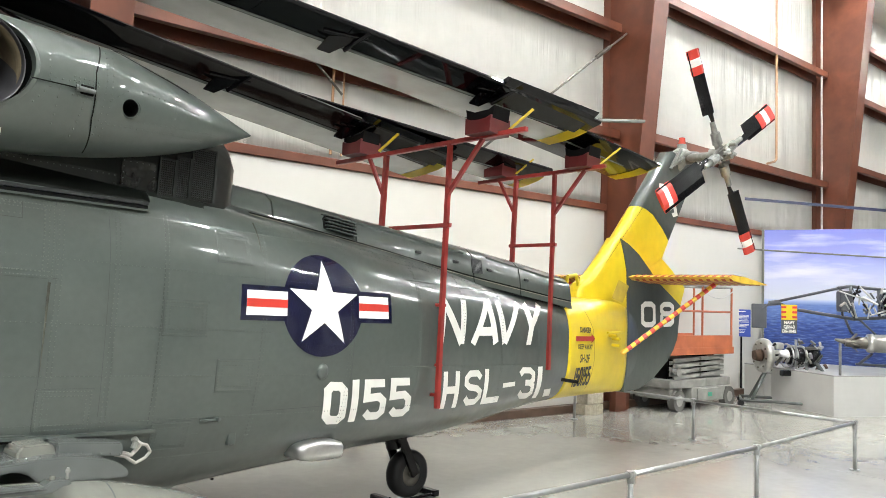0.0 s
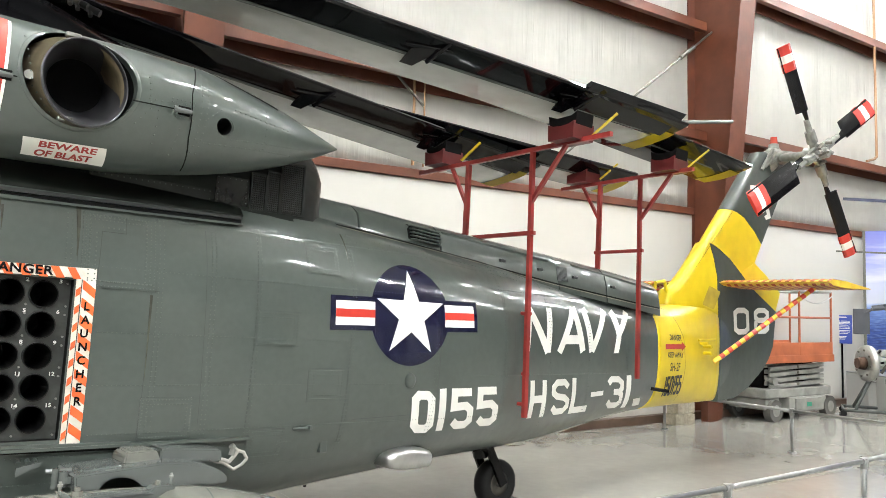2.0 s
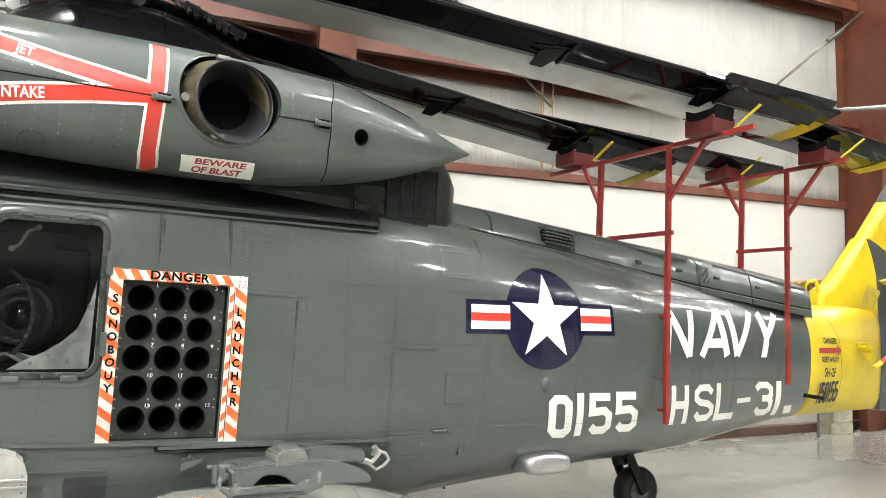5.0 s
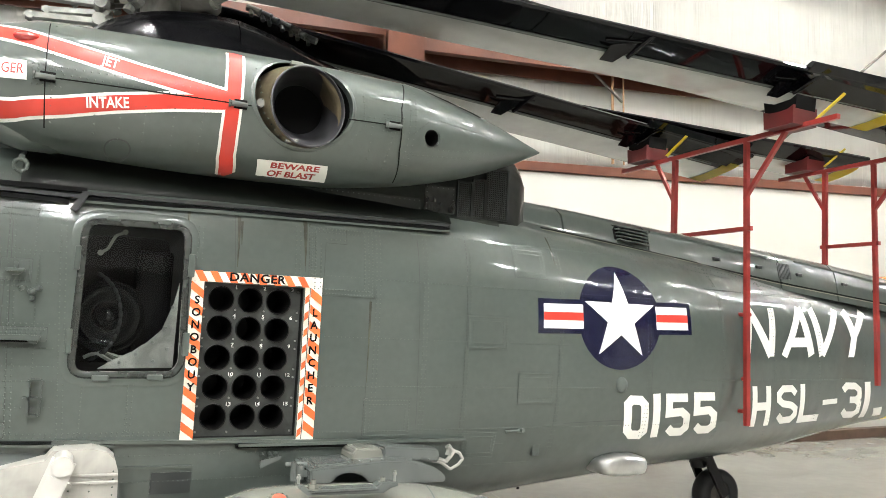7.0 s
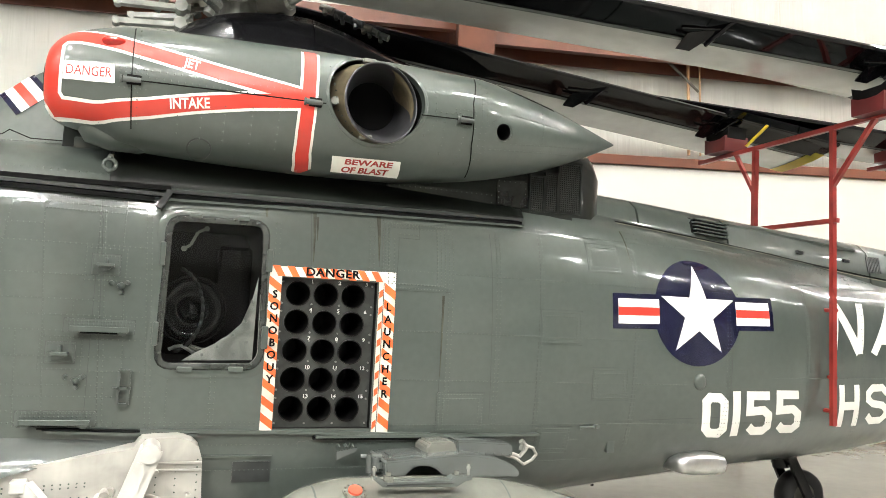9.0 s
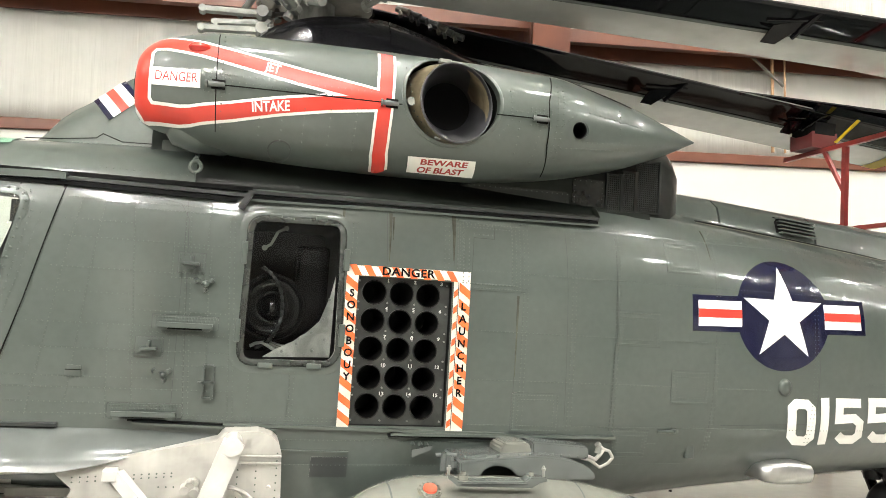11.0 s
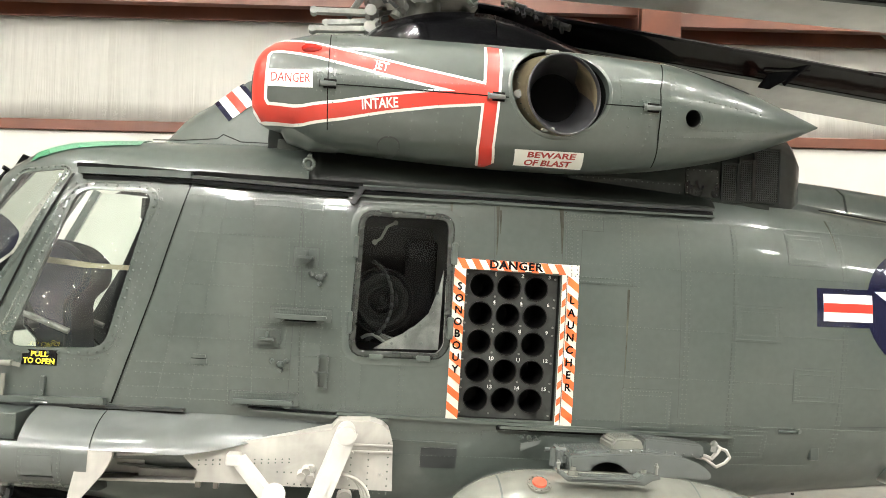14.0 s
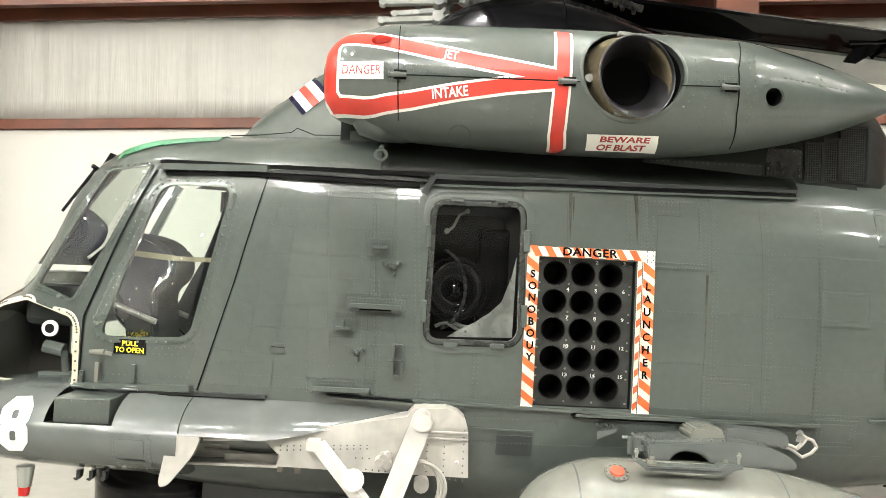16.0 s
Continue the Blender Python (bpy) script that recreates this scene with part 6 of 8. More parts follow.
# ---------------------------------------------------------------- blade stands
def blade_stand(x, y_near, y_far, bar_l, bar_r, z, foot, far_foot, rung, cradles):
    st = empty("blade_stand")
    st.matrix_world = HELI
    tagged(st, "red steel tube stand that holds up the folded rotor blades", "blade stand", "blade stands")
    part("cross_bar", bar(bmesh.new(), (x, bar_l, z - 0.015), (x, bar_r, z + 0.015), 0.032, 0.032), STAND_RED, st)
    part("leg", bar(bmesh.new(), (x, y_near - 0.03, foot), (x, y_near, z), 0.03, 0.034, up=(1, 0, 0)), STAND_RED, st)
    part("leg", bar(bmesh.new(), (x, y_far, far_foot), (x, y_far, z), 0.036, 0.036, up=(1, 0, 0)), STAND_RED, st)
    part("rung", bar(bmesh.new(), (x, y_near - 0.05, rung), (x, y_far + 0.04, rung), 0.03, 0.03), STAND_RED, st)
    part("brace", bar(bmesh.new(), (x, y_near, z - 0.40), (x, y_near - 0.33, z), 0.028, 0.028, up=(1, 0, 0)), STAND_RED, st)
    part("brace", bar(bmesh.new(), (x, y_far, z - 0.36), (x, y_far + 0.22, z), 0.026, 0.026, up=(1, 0, 0)), STAND_RED, st)
    for y in cradles:
        b = bmesh.new()
        slab(b, [(-0.115, 0), (0.115, 0), (0.12, 0.12), (0.07, 0.10), (0, 0.095), (-0.07, 0.10), (-0.12, 0.12)], -0.11, 0.11, pose(x, y, z + 0.01, 0, 0, 90))
        c = part("cradle", b, mat("dark_red_cradle", (0.09, 0.01, 0.01), 0.4, grain=0.1), st)
        part("pad", slab(bmesh.new(), [(-0.12, 0.1), (0.12, 0.1), (0.135, 0.19), (0.05, 0.16), (-0.08, 0.165), (-0.13, 0.19)], -0.09, 0.09, pose(x, y, z + 0.01, 0, 0, 90)), BLACK_MATT, c)
        part("strap", bar(bmesh.new(), (x + 0.09, y - 0.13, z + 0.06), (x + 0.14, y - 0.30, z + 0.2), 0.03, 0.008), YELLOW, c)


blade_stand(4.1, -0.77, -0.06, 0.58, -1.49, 3.02, 1.05, 2.38, 2.395, (-1.13, 0.27))
blade_stand(5.75, -0.56, -0.11, 0.37, -1.10, 3.12, 1.31, 2.24, 2.45, (-0.86, 0.10))
for z in (1.14, 1.36, 1.80):
    part("stand_bolt", tube(bmesh.new(), (4.12, -0.80, z), (4.12, -0.70, z), 0.014, seg=8), STAND_RED, heli)

# ---------------------------------------------------------------- tail
lead = [(6.95, 2.02), (7.0, 2.20), (7.16, 2.27), (7.42, 2.50), (7.74, 2.79), (8.137, 3.219)]


def fin_part(name, outline, material, label, t0=0.09, lead_edges=0):
    b = slab(bmesh.new(), outline, -t0, t0)
    front = [(Vector((*p, 0)) + Vector((*q, 0))) / 2 for p, q in zip(outline[:lead_edges], outline[1:lead_edges + 1])]
    es = [e for e in b.edges if abs((e.verts[0].co - e.verts[1].co).y) < 1e-4 and any(((e.verts[0].co + e.verts[1].co) / 2 - Vector((f.x, e.verts[0].co.y, f.y))).length < 1e-3 for f in front)]
    if es:
        bmesh.ops.bevel(b, geom=es, offset=0.08, segments=4, affect="EDGES", profile=0.5)
    bmesh.ops.recalc_face_normals(b, faces=b.faces)
    ob = part(name, b, material, heli, label)
    smooth_by_angle(ob, 40)
    return ob


fin_part("fin_root", lead[:5] + [(7.741, 2.776), (7.84, 2.6), (7.915, 2.41), (7.96, 1.9), (7.96, 1.2), (7.3, 1.2)], YELLOW, "yellow root of the tail fin", 0.09, 4)
fin_part("fin", [(7.745, 2.793), (8.137, 3.219), (8.33, 3.2), (8.488, 3.162), (8.744, 3.021), (8.918, 2.885), (8.756, 2.645), (8.438, 2.494), (8.18, 2.639), (7.936, 2.732)], YELLOW, "yellow swept tail fin", 0.09, 1)
fin_part("fin_wedge", [(8.758, 2.643), (9.05, 2.517), (9.408, 2.328), (9.297, 2.093), (8.69, 2.343), (8.44, 2.492)], YELLOW, "yellow trailing part of the fin")
fin_part("lower_fin", [(7.745, 2.774), (7.936, 2.73), (8.18, 2.637), (8.438, 2.49), (8.69, 2.341), (9.297, 2.09), (9.233, 1.663), (9.13, 1.51), (8.979, 1.374), (8.632, 1.166), (8.298, 1.049), (7.965, 1.017), (7.965, 1.9), (7.92, 2.41), (7.845, 2.6)], GREY, "grey lower fin with white numerals", 0.094)
fin_part("fin_tip", [(8.14, 3.223), (8.523, 3.662), (8.868, 4.034), (8.95, 4.05), (9.5, 3.99), (9.631, 3.946), (9.374, 3.556), (8.92, 2.889), (8.746, 3.025), (8.49, 3.166), (8.332, 3.204)], GREY, "grey upper fin under the tail gearbox", 0.09, 2)
decal("fin_marking", [[(8.60, 3.57), (8.86, 3.60), (8.84, 3.54), (8.70, 3.52), (8.70, 3.40), (8.62, 3.40)]], WHITE, plane_y(-0.1), heli, 0.004)
decal("fin_marking", [[(8.97, 3.36), (9.06, 3.37), (9.12, 3.24), (9.00, 3.20), (8.95, 3.24), (9.02, 3.27)]], WHITE, plane_y(-0.1), heli, 0.004)
for c, bl, br, tl in (("0", (8.298, 1.77), (8.65, 1.79), (8.264, 2.08)), ("8", (8.765, 1.795), (9.129, 1.817), (8.735, 2.105))):
    letter(c, bl, br, tl, plane_y(-0.096), WHITE, heli, 0.22)
decal("fin_patch", [rounded([(7.32, 2.06), (7.55, 2.02), (7.68, 2.22), (7.45, 2.27)], 0.02)], mat("worn_yellow_patch", (0.42, 0.31, 0.03), 0.5, grain=0.2), plane_y(-0.27), heli, 0.0)
decal("fin_seam", stroke([(7.45, 2.46), (8.24, 3.22)], 0.004) + stroke([(7.99, 2.3), (7.99, 1.1)], 0.006), INK, plane_y(-0.096), heli, 0.003)
b = bmesh.new()
for q in ((7.35, 1.65), (7.42, 1.62), (7.42, 1.55)):
    tube(b, (q[0], -0.24, q[1]), (q[0], -0.33, q[1]), 0.02, seg=10)
tube(b, (7.2, -0.31, 1.68), (7.6, -0.27, 1.70), 0.012, seg=8)
part("cable_fairlead", b, YELLOW, heli)
b = bmesh.new()
for p, q in (((6.66, -0.12, 2.12), (6.68, -0.12, 2.24)), ((6.68, -0.12, 2.24), (6.84, -0.12, 2.27)), ((6.84, -0.12, 2.27), (6.88, -0.12, 2.16))):
    tube(b, p, q, 0.018, seg=8)
part("tail_handle", b, YELLOW, heli)
b = bmesh.new()
tube(b, (6.28, -0.38, 1.20), (6.45, -0.45, 1.18), 0.018, seg=10)
part("tie_bar", b, BLACK, heli)
# gearbox and tail rotor
HUB = Vector((8.66, -0.85, 3.86))
gear = part("tail_gearbox", tube(bmesh.new(), (9.08, -0.06, 3.93), (9.42, 0.02, 4.10), 0.13, 0.12, 20), CAST, heli, "grey cast tail gearbox", True)
b = bmesh.new()
tube(b, (9.3, -0.06, 4.03), HUB + Vector((0.02, 0.1, 0)), 0.065, 0.05, 20)
tube(b, (9.25, -0.12, 4.02), (9.08, -0.35, 3.97), 0.095, 0.075, 20)
part("output_shaft", b, CAST, gear, "", True)
part("beacon_base", tube(bmesh.new(), (9.378, 0, 4.1), (9.378, 0, 4.24), 0.08, 0.06, 16), CAST, gear)
part("beacon", tube(bmesh.new(), (9.378, 0, 4.24), (9.378, 0, 4.33), 0.05, 0.04, 16), mat("beacon_red", (0.4, 0.05, 0.03), 0.2), gear, "red anti-collision beacon")
for k in range(6):
    b = bmesh.new()
    tube(b, (8.85 + 0.08 * k, -0.12, 3.80 + 0.05 * k), (9.0 + 0.07 * k, -0.18, 4.08 - 0.03 * k), 0.022, seg=8)
    part("pipe", b, CAST, gear)
rotor = empty("tail_rotor")
rotor.parent = heli
b = bmesh.new()
tube(b, HUB + Vector((0, 0.12, 0)), HUB + Vector((0, -0.14, 0)), 0.085, 0.06, 20)
part("hub", b, CAST, rotor)
random.seed(7)
for k in range(12):
    a = random.uniform(0, 6.28)
    b = bmesh.new()
    p = HUB + Vector((0.11 * math.cos(a), random.uniform(-0.15, 0.05), 0.11 * math.sin(a)))
    tube(b, p, p + Vector((random.uniform(-0.08, 0.08), random.uniform(-0.08, 0.03), random.uniform(-0.08, 0.08))), 0.022, seg=8)
    part("pitch_link", b, random.choice((CAST, DARK_STEEL)), rotor)
for tip, width in (((7.892, -0.85, 4.913), 0.145), ((9.565, -0.85, 2.791), 0.15), ((9.48, -1.13, 4.53), 0.22), ((7.42, -0.75, 3.12), 0.27)):
    tp = Vector(tip)
    d = (tp - HUB).normalized()
    L = (tp - HUB).length
    bl = part("blade", bmesh.new(), BLACK, rotor)
    side = d.cross(Vector((0.66, 0.72, 0.2))).normalized()
    upv = side.cross(d).normalized()
    sec = [(-0.5, 0.0), (-0.3, 0.012), (0.2, 0.012), (0.5, 0.0), (0.2, -0.012), (-0.3, -0.012)]

    def piece(u0, u1, m, name, grow=0.0):
        b = bmesh.new()
        loft(b, [[HUB + d * u + side * (s * (width + grow) + 0.02) + upv * (h + math.copysign(grow / 2, h)) for s, h in sec] for u in (u0, u1)])
        bmesh.ops.recalc_face_normals(b, faces=b.faces)
        return part(name, b, m, bl)
    b = bmesh.new()
    w2 = width / 2
    loft(b, [[HUB + d * u + side * (s * k * width + 0.02 + (0.5 - k / 2) * -0.6 * width) + upv * h for s, h in sec] for u, k in ((0.30, 0.28), (0.42, 0.3), (0.52, 0.42), (0.525, 1.0), (L, 1.0))])
    bmesh.ops.recalc_face_normals(b, faces=b.faces)
    part("airfoil", b, BLACK, bl)
    piece(L - 0.10, L + 0.003, RED, "tip_band", 0.012)
    piece(L - 0.19, L - 0.10, WHITE, "tip_band", 0.012)
    piece(L - 0.29, L - 0.19, RED, "tip_band", 0.012)
    b = tube(bmesh.new(), HUB + d * 0.08, HUB + d * 0.42, 0.045, 0.03, 12)
    tube(b, HUB + d * 0.14, HUB + d * 0.28, 0.06, 0.055, 12)
    part("blade_grip", b, CAST, bl)
# stabiliser with hazard stripes
STRIPE_Y = mat("stripe_yellow", (0.72, 0.47, 0.03), 0.4, grain=0.1, stain=0.2, stain_scale=8)
for s in (-1, 1):
    b = bmesh.new()
    sec = [(7.95, 0.0), (8.05, 0.03), (8.4, 0.035), (9.0, 0.004), (9.0, -0.004), (8.4, -0.035), (8.05, -0.03)]
    loft(b, [[(x, s * y, 2.345 + h) for x, h in sec] for y in (0.08, 1.30)])
    bmesh.ops.recalc_face_normals(b, faces=b.faces)
    stab = part("stabilizer", b, STRIPE_Y, heli, "yellow tailplane with red diagonal stripes")
    b = bmesh.new()
    for k in range(14):
        y0 = 0.10 + k * 0.086
        for (xa, ha), (xb, hb) in zip(sec, sec[1:] + sec[:1]):
            sh = lambda x: -(x - 7.95) * 0.10
            q = []
            for x, h, y in ((xa, ha, y0), (xb, hb, y0), (xb, hb, y0 + 0.043), (xa, ha, y0 + 0.043)):
                yy = min(max(y + sh(x) + 0.06, 0.08), 1.30)
                q.append((x, s * yy, 2.345 + h * 1.0 + math.copysign(0.006, h)))
            b.faces.new([b.verts.new(p) for p in q])
    part("red_stripe", b, mat("brick_red_stripe", (0.4, 0.06, 0.02), 0.4, grain=0.1), stab)
    strut_a, strut_b = Vector((8.35, s * 0.98, 2.31)), Vector((7.57, s * 0.27, 1.46))
    st_ = part("stabilizer_strut", tube(bmesh.new(), strut_a, strut_b, 0.026, seg=12), STRIPE_Y, heli, "yellow strut with red bands")
    for k in range(12):
        u = (k + 0.25) / 12.5
        p = strut_a.lerp(strut_b, u)
        q = strut_a.lerp(strut_b, u + 0.038)
        part("red_band", tube(bmesh.new(), p, q, 0.0275, seg=12), RED, st_)
# tail wheel
wheel = empty("tail_wheel")
wheel.parent = heli
WX, WZ = 4.63, 0.402
for name, prof_, m in (("tyre", [(0.10, 0.055), (0.15, 0.075), (0.185, 0.06), (0.197, 0.025), (0.197, -0.025), (0.185, -0.06), (0.15, -0.075), (0.10, -0.055)], RUBBER), ("rim", [(0.02, 0.05), (0.06, 0.035), (0.105, 0.055), (0.105, -0.055), (0.06, -0.035), (0.02, -0.05)], DARK_STEEL)):
    b = bmesh.new()
    loft(b, [[(WX + r * math.cos(a), y, WZ + r * math.sin(a)) for a in (2 * math.pi * k / 36 for k in range(36))] for r, y in prof_], caps=False)
    bmesh.ops.recalc_face_normals(b, faces=b.faces)
    part(name, b, m, wheel, "", True)
part("axle", tube(bmesh.new(), (WX, -0.1, WZ), (WX, 0.1, WZ), 0.03), DARK_STEEL, wheel)
b = bmesh.new()
bar(b, (WX, -0.1, WZ), (WX - 0.18, -0.09, 0.72), 0.03, 0.07)
bar(b, (WX, 0.1, WZ), (WX - 0.18, 0.09, 0.72), 0.03, 0.07)
tube(b, (WX - 0.18, 0, 0.62), (WX - 0.2, 0, 0.86), 0.06, 0.07, 16)
tube(b, (WX - 0.16, 0, 0.70), (WX + 0.12, 0, 0.74), 0.022, seg=10)
tube(b, (WX - 0.18, -0.1, 0.71), (WX - 0.18, 0.1, 0.71), 0.045, seg=14)
part("wheel_fork", b, BLACK, wheel)
chock = empty("wheel_chock")
tagged(chock, "black wheel chock frame round the tail wheel", "chock")
chock.matrix_world = pose(4.63, 4.65, 0.0)
for x in (-0.24, 0.24):
    part("chock_bar", box(bmesh.new(), x - 0.03, x + 0.03, -0.14, 0.14, 0.0, 0.05, 0.008), BLACK, chock)
part("chock_rod", tube(bmesh.new(), (-0.24, -0.12, 0.025), (0.24, -0.12, 0.025), 0.012), BLACK, chock)
b = bmesh.new()
tube(b, (2.62, -0.3, 0.7), (2.62, -0.3, 0.6), 0.01, seg=8)
part("antenna_stub", b, BLACK, heli)

# ---------------------------------------------------------------- sponson and landing gear
sp_t = spline((-2.35, -2.2, -1.95, -1.7, -1.16, -0.7, -0.08), (0.98, 1.02, 1.045, 1.045, 1.035, 1.035, 1.03))
sp_b = spline((-2.35, -2.2, -1.95, -1.7, -1.4, -1.16), (0.75, 0.69, 0.66, 0.645, 0.638, 0.635))
sp_w = spline((-2.35, -2.2, -1.95, -1.5, -1.16, -0.7, -0.08), (0.88, 1.0, 1.05, 1.085, 1.1, 1.08, 0.98))


def sp_ring(x, bot):
    t, w = sp_t(x), sp_w(x)
    zc, h = (t + bot) / 2, (t - bot) / 2
    return [(x, -0.55 - (w - 0.55) * max(0, math.cos(a)) ** 0.6 if abs(a) < 1.571 else -0.55, zc + h * math.sin(a)) for a in np.linspace(-math.pi / 2, math.pi / 2, 44)] + [(x, -0.4, t), (x, -0.4, bot)]


pod = loft(bmesh.new(), [sp_ring(x, sp_b(x)) for x in np.linspace(-2.35, -1.16, 50)])
bmesh.ops.recalc_face_normals(pod, faces=pod.faces)
sponson = part("sponson", pod, [GREY_MID, BLACK_MATT], heli, "light grey landing gear sponson with white numeral")
cut(sponson, part("cutter", box(bmesh.new(), -1.775, -1.462, -1.3, -0.7, 0.905, 1.2), BLACK_MATT))
smooth_by_angle(sponson, 35)


def sp_y(x, z):
    t, bt = sp_t(x), sp_b(min(x, -1.16))
    u = min(abs((z - (t + bt) / 2) / ((t - bt) / 2)), 0.999)
    return -0.55 - (sp_w(x) - 0.55) * math.sqrt(1 - u * u) ** 0.6


def cover_ring(x, bot):
    """The upper part of the sponson's section, down to bot."""
    t = sp_t(x)
    zs = bot + (t - bot) * np.sin(np.linspace(0, math.pi / 2, 20))
    return [(x, -0.5, bot)] + [(x, sp_y(x, z), z) for z in zs] + [(x, -0.4, t), (x, -0.4, bot)]


top = bmesh.new()
cover_low = spline((-1.2, -0.94, -0.81, -0.633, -0.43, -0.1), (0.88, 0.878, 0.870, 0.893, 0.935, 0.985))
loft(top, [cover_ring(x, cover_low(x)) for x in np.linspace(-1.155, -0.09, 36)])
ob = part("gear_bay_cover", top, GREY_MID, heli, "light grey cover over the wheel bay")
smooth_by_angle(ob, 35)



b = bmesh.new()
box(b, -1.745, -1.49, -1.03, -0.72, 0.9, 1.018, 0.006)
part("equipment_box", b, GREY, sponson, "riveted grey box in the sponson's top")
rivet_rect(-1.745, -1.49, 0.912, 1.018, plane_y(-1.03), 0.03, 0.015)
letter("8", (-1.967, 0.765), (-1.83, 0.775), (-1.985, 0.99), sp_y, WHITE, sponson, 0.24, 0.006)
plate("access_plate", -1.456, -1.268, 0.70, 0.878, sp_y, GREY_MID, sponson, 0.003, 0.01)
rivet_rect(-1.456, -1.268, 0.70, 0.878, lambda x, z: sp_y(x, z) - 0.003, 0.022)
plate("access_door", -1.429, -1.30, 0.768, 0.852, sp_y, GREY_MID, sponson, 0.008, 0.012)
plate("door_slot", -1.429, -1.30, 0.742, 0.76, sp_y, GREY_DARK, sponson, 0.007, 0.003)
for x in (-1.66, -1.60, -1.54):
    b = slab(bmesh.new(), [(x - 0.006, 0.66), (x + 0.012, 0.66), (x + 0.01, 0.625), (x - 0.002, 0.612), (x - 0.018, 0.618), (x - 0.016, 0.626), (x - 0.006, 0.626)], -0.92, -0.88)
    part("hook", b, GREY_DARK, sponson)
lampb = part("sponson_light", tube(bmesh.new(), (-1.888, -0.95, 0.68), (-1.888, -0.95, 0.585), 0.04, 0.03, 20), mat("clear_lens", (0.35, 0.36, 0.33), 0.1, 0.4), sponson, "glass lamp with red tip")
part("red_lens", tube(bmesh.new(), (-1.888, -0.95, 0.585), (-1.888, -0.95, 0.543), 0.027, 0.023, 18), mat("red_glass", (0.5, 0.01, 0.01), 0.1, coat=0.5), lampb)
# white wheel bay, doors and legs
b = bmesh.new()
slab(b, rounded([(-1.19, 0.885), (-1.05, 0.882), (-1.08, 0.797), (-1.19, 0.653), (-1.225, 0.645), (-1.23, 0.677), (-1.21, 0.792)], 0.03), -1.09, -1.06)
part("gear_door", b, WHITE_DIRTY, heli, "small white gear door standing open")
b = bmesh.new()
bay = [(-0.77, 0.855), (-0.74, 0.88), (-0.53, 0.93), (-0.12, 1.0), (-0.09, 1.04), (0.06, 1.046), (0.12, 1.03), (0.152, 1.0), (0.168, 0.95), (0.178, 0.73), (-0.4, 0.738), (-0.72, 0.745), (-0.70, 0.79)]
slab(b, bay, -1.02, -0.86)
ob = part("bay_panel", b, WHITE_DIRTY, heli, "worn white panel round the wheel bay")
for z in (0.93, 0.90):
    part("panel_rib", box(bmesh.new(), -0.1, 0.168, -1.03, -1.02, z, z + 0.012, 0.003), WHITE_DIRTY, heli)
for line in ([(-0.02, 1.0), (-0.02, 0.72)], [(0.06, 0.9), (0.06, 0.72)], [(-0.7, 0.84), (-0.3, 0.86)], [(-0.7, 0.82), (-0.3, 0.845)], [(-0.3, 0.75), (0.15, 0.715)], [(-0.35, 0.80), (-0.1, 0.80)], [(0.15, 0.95), (0.15, 0.72)]):
    rivet_line(line, plane_y(-1.021), 0.03)
b = bmesh.new()
box(b, -1.2, -0.98, -0.82, -0.6, 0.725, 0.79, 0.004)
box(b, -1.0, -0.72, -0.84, -0.6, 0.715, 0.755, 0.004)
box(b, -1.2, -0.72, -0.90, -0.80, 0.705, 0.718, 0.003)
box(b, -1.12, -0.72, -0.66, -0.6, 0.79, 0.83, 0.004)
for k in range(3):
    tube(b, (-1.08, -0.93 + 0.04 * k, 0.835 + 0.012 * k), (-0.6, -0.9 + 0.04 * k, 0.85 + 0.008 * k), 0.008, seg=8)
part("bay_structure", b, WHITE_DIRTY, heli)
for k, z in enumerate((0.79, 0.76, 0.85)):
    b = bmesh.new()
    pts = [(-1.1, z + 0.01), (-0.95, z), (-0.85, z - 0.012), (-0.74, z - 0.02)]
    for p, q in zip(pts, pts[1:]):
        tube(b, (p[0], -0.80 - 0.03 * k, p[1]), (q[0], -0.80 - 0.03 * k, q[1]), 0.007, seg=8)
    part("hydraulic_pipe", b, (WHITE_DIRTY, CAST, WHITE_DIRTY)[k], heli)
for x, z in ((-0.70, 0.745), (-0.62, 0.742), (-0.35, 0.738), (-0.05, 0.735)):
    part("door_hinge", box(bmesh.new(), x - 0.012, x + 0.012, -1.01, -0.98, z - 0.03, z + 0.004, 0.003), DARK_STEEL, heli)
for x, z, r in ((-0.20, 0.82, 0.022), (-0.02, 0.90, 0.012), (-0.02, 0.78, 0.012), (0.12, 0.80, 0.010)):
    part("bay_fitting", tube(bmesh.new(), (x, -1.02, z), (x, -1.04, z), r, r * 0.8, 14), WHITE_DIRTY, heli)
b = bmesh.new()
box(b, -1.15, -0.1, -0.62, -0.5, 0.45, 0.86)
part("bay_back", b, GREY_DARK, heli)
b = bmesh.new()
bar(b, (-0.045, -1.12, 1.02), (-0.26, -1.2, 0.42), 0.05, 0.095, up=(1, 0, 0))
bar(b, (-0.075, -1.15, 0.96), (-0.28, -1.23, 0.42), 0.02, 0.05, up=(1, 0, 0))
tube(b, (-0.05, -1.18, 1.005), (-0.05, -1.02, 1.005), 0.04, seg=18)
tube(b, (-0.235, -1.23, 0.60), (-0.29, -1.16, 0.58), 0.045, seg=14)
leg = part("gear_leg", b, GEAR_WHITE, heli, "white main landing gear leg")
b = bmesh.new()
bar(b, (-0.52, -1.06, 0.86), (-0.27, -1.2, 0.62), 0.045, 0.055)
box(b, -0.575, -0.515, -1.09, -1.0, 0.835, 0.885, 0.006)
tube(b, (-0.345, -1.2, 0.745), (-0.345, -1.1, 0.72), 0.05, 0.04, 14)
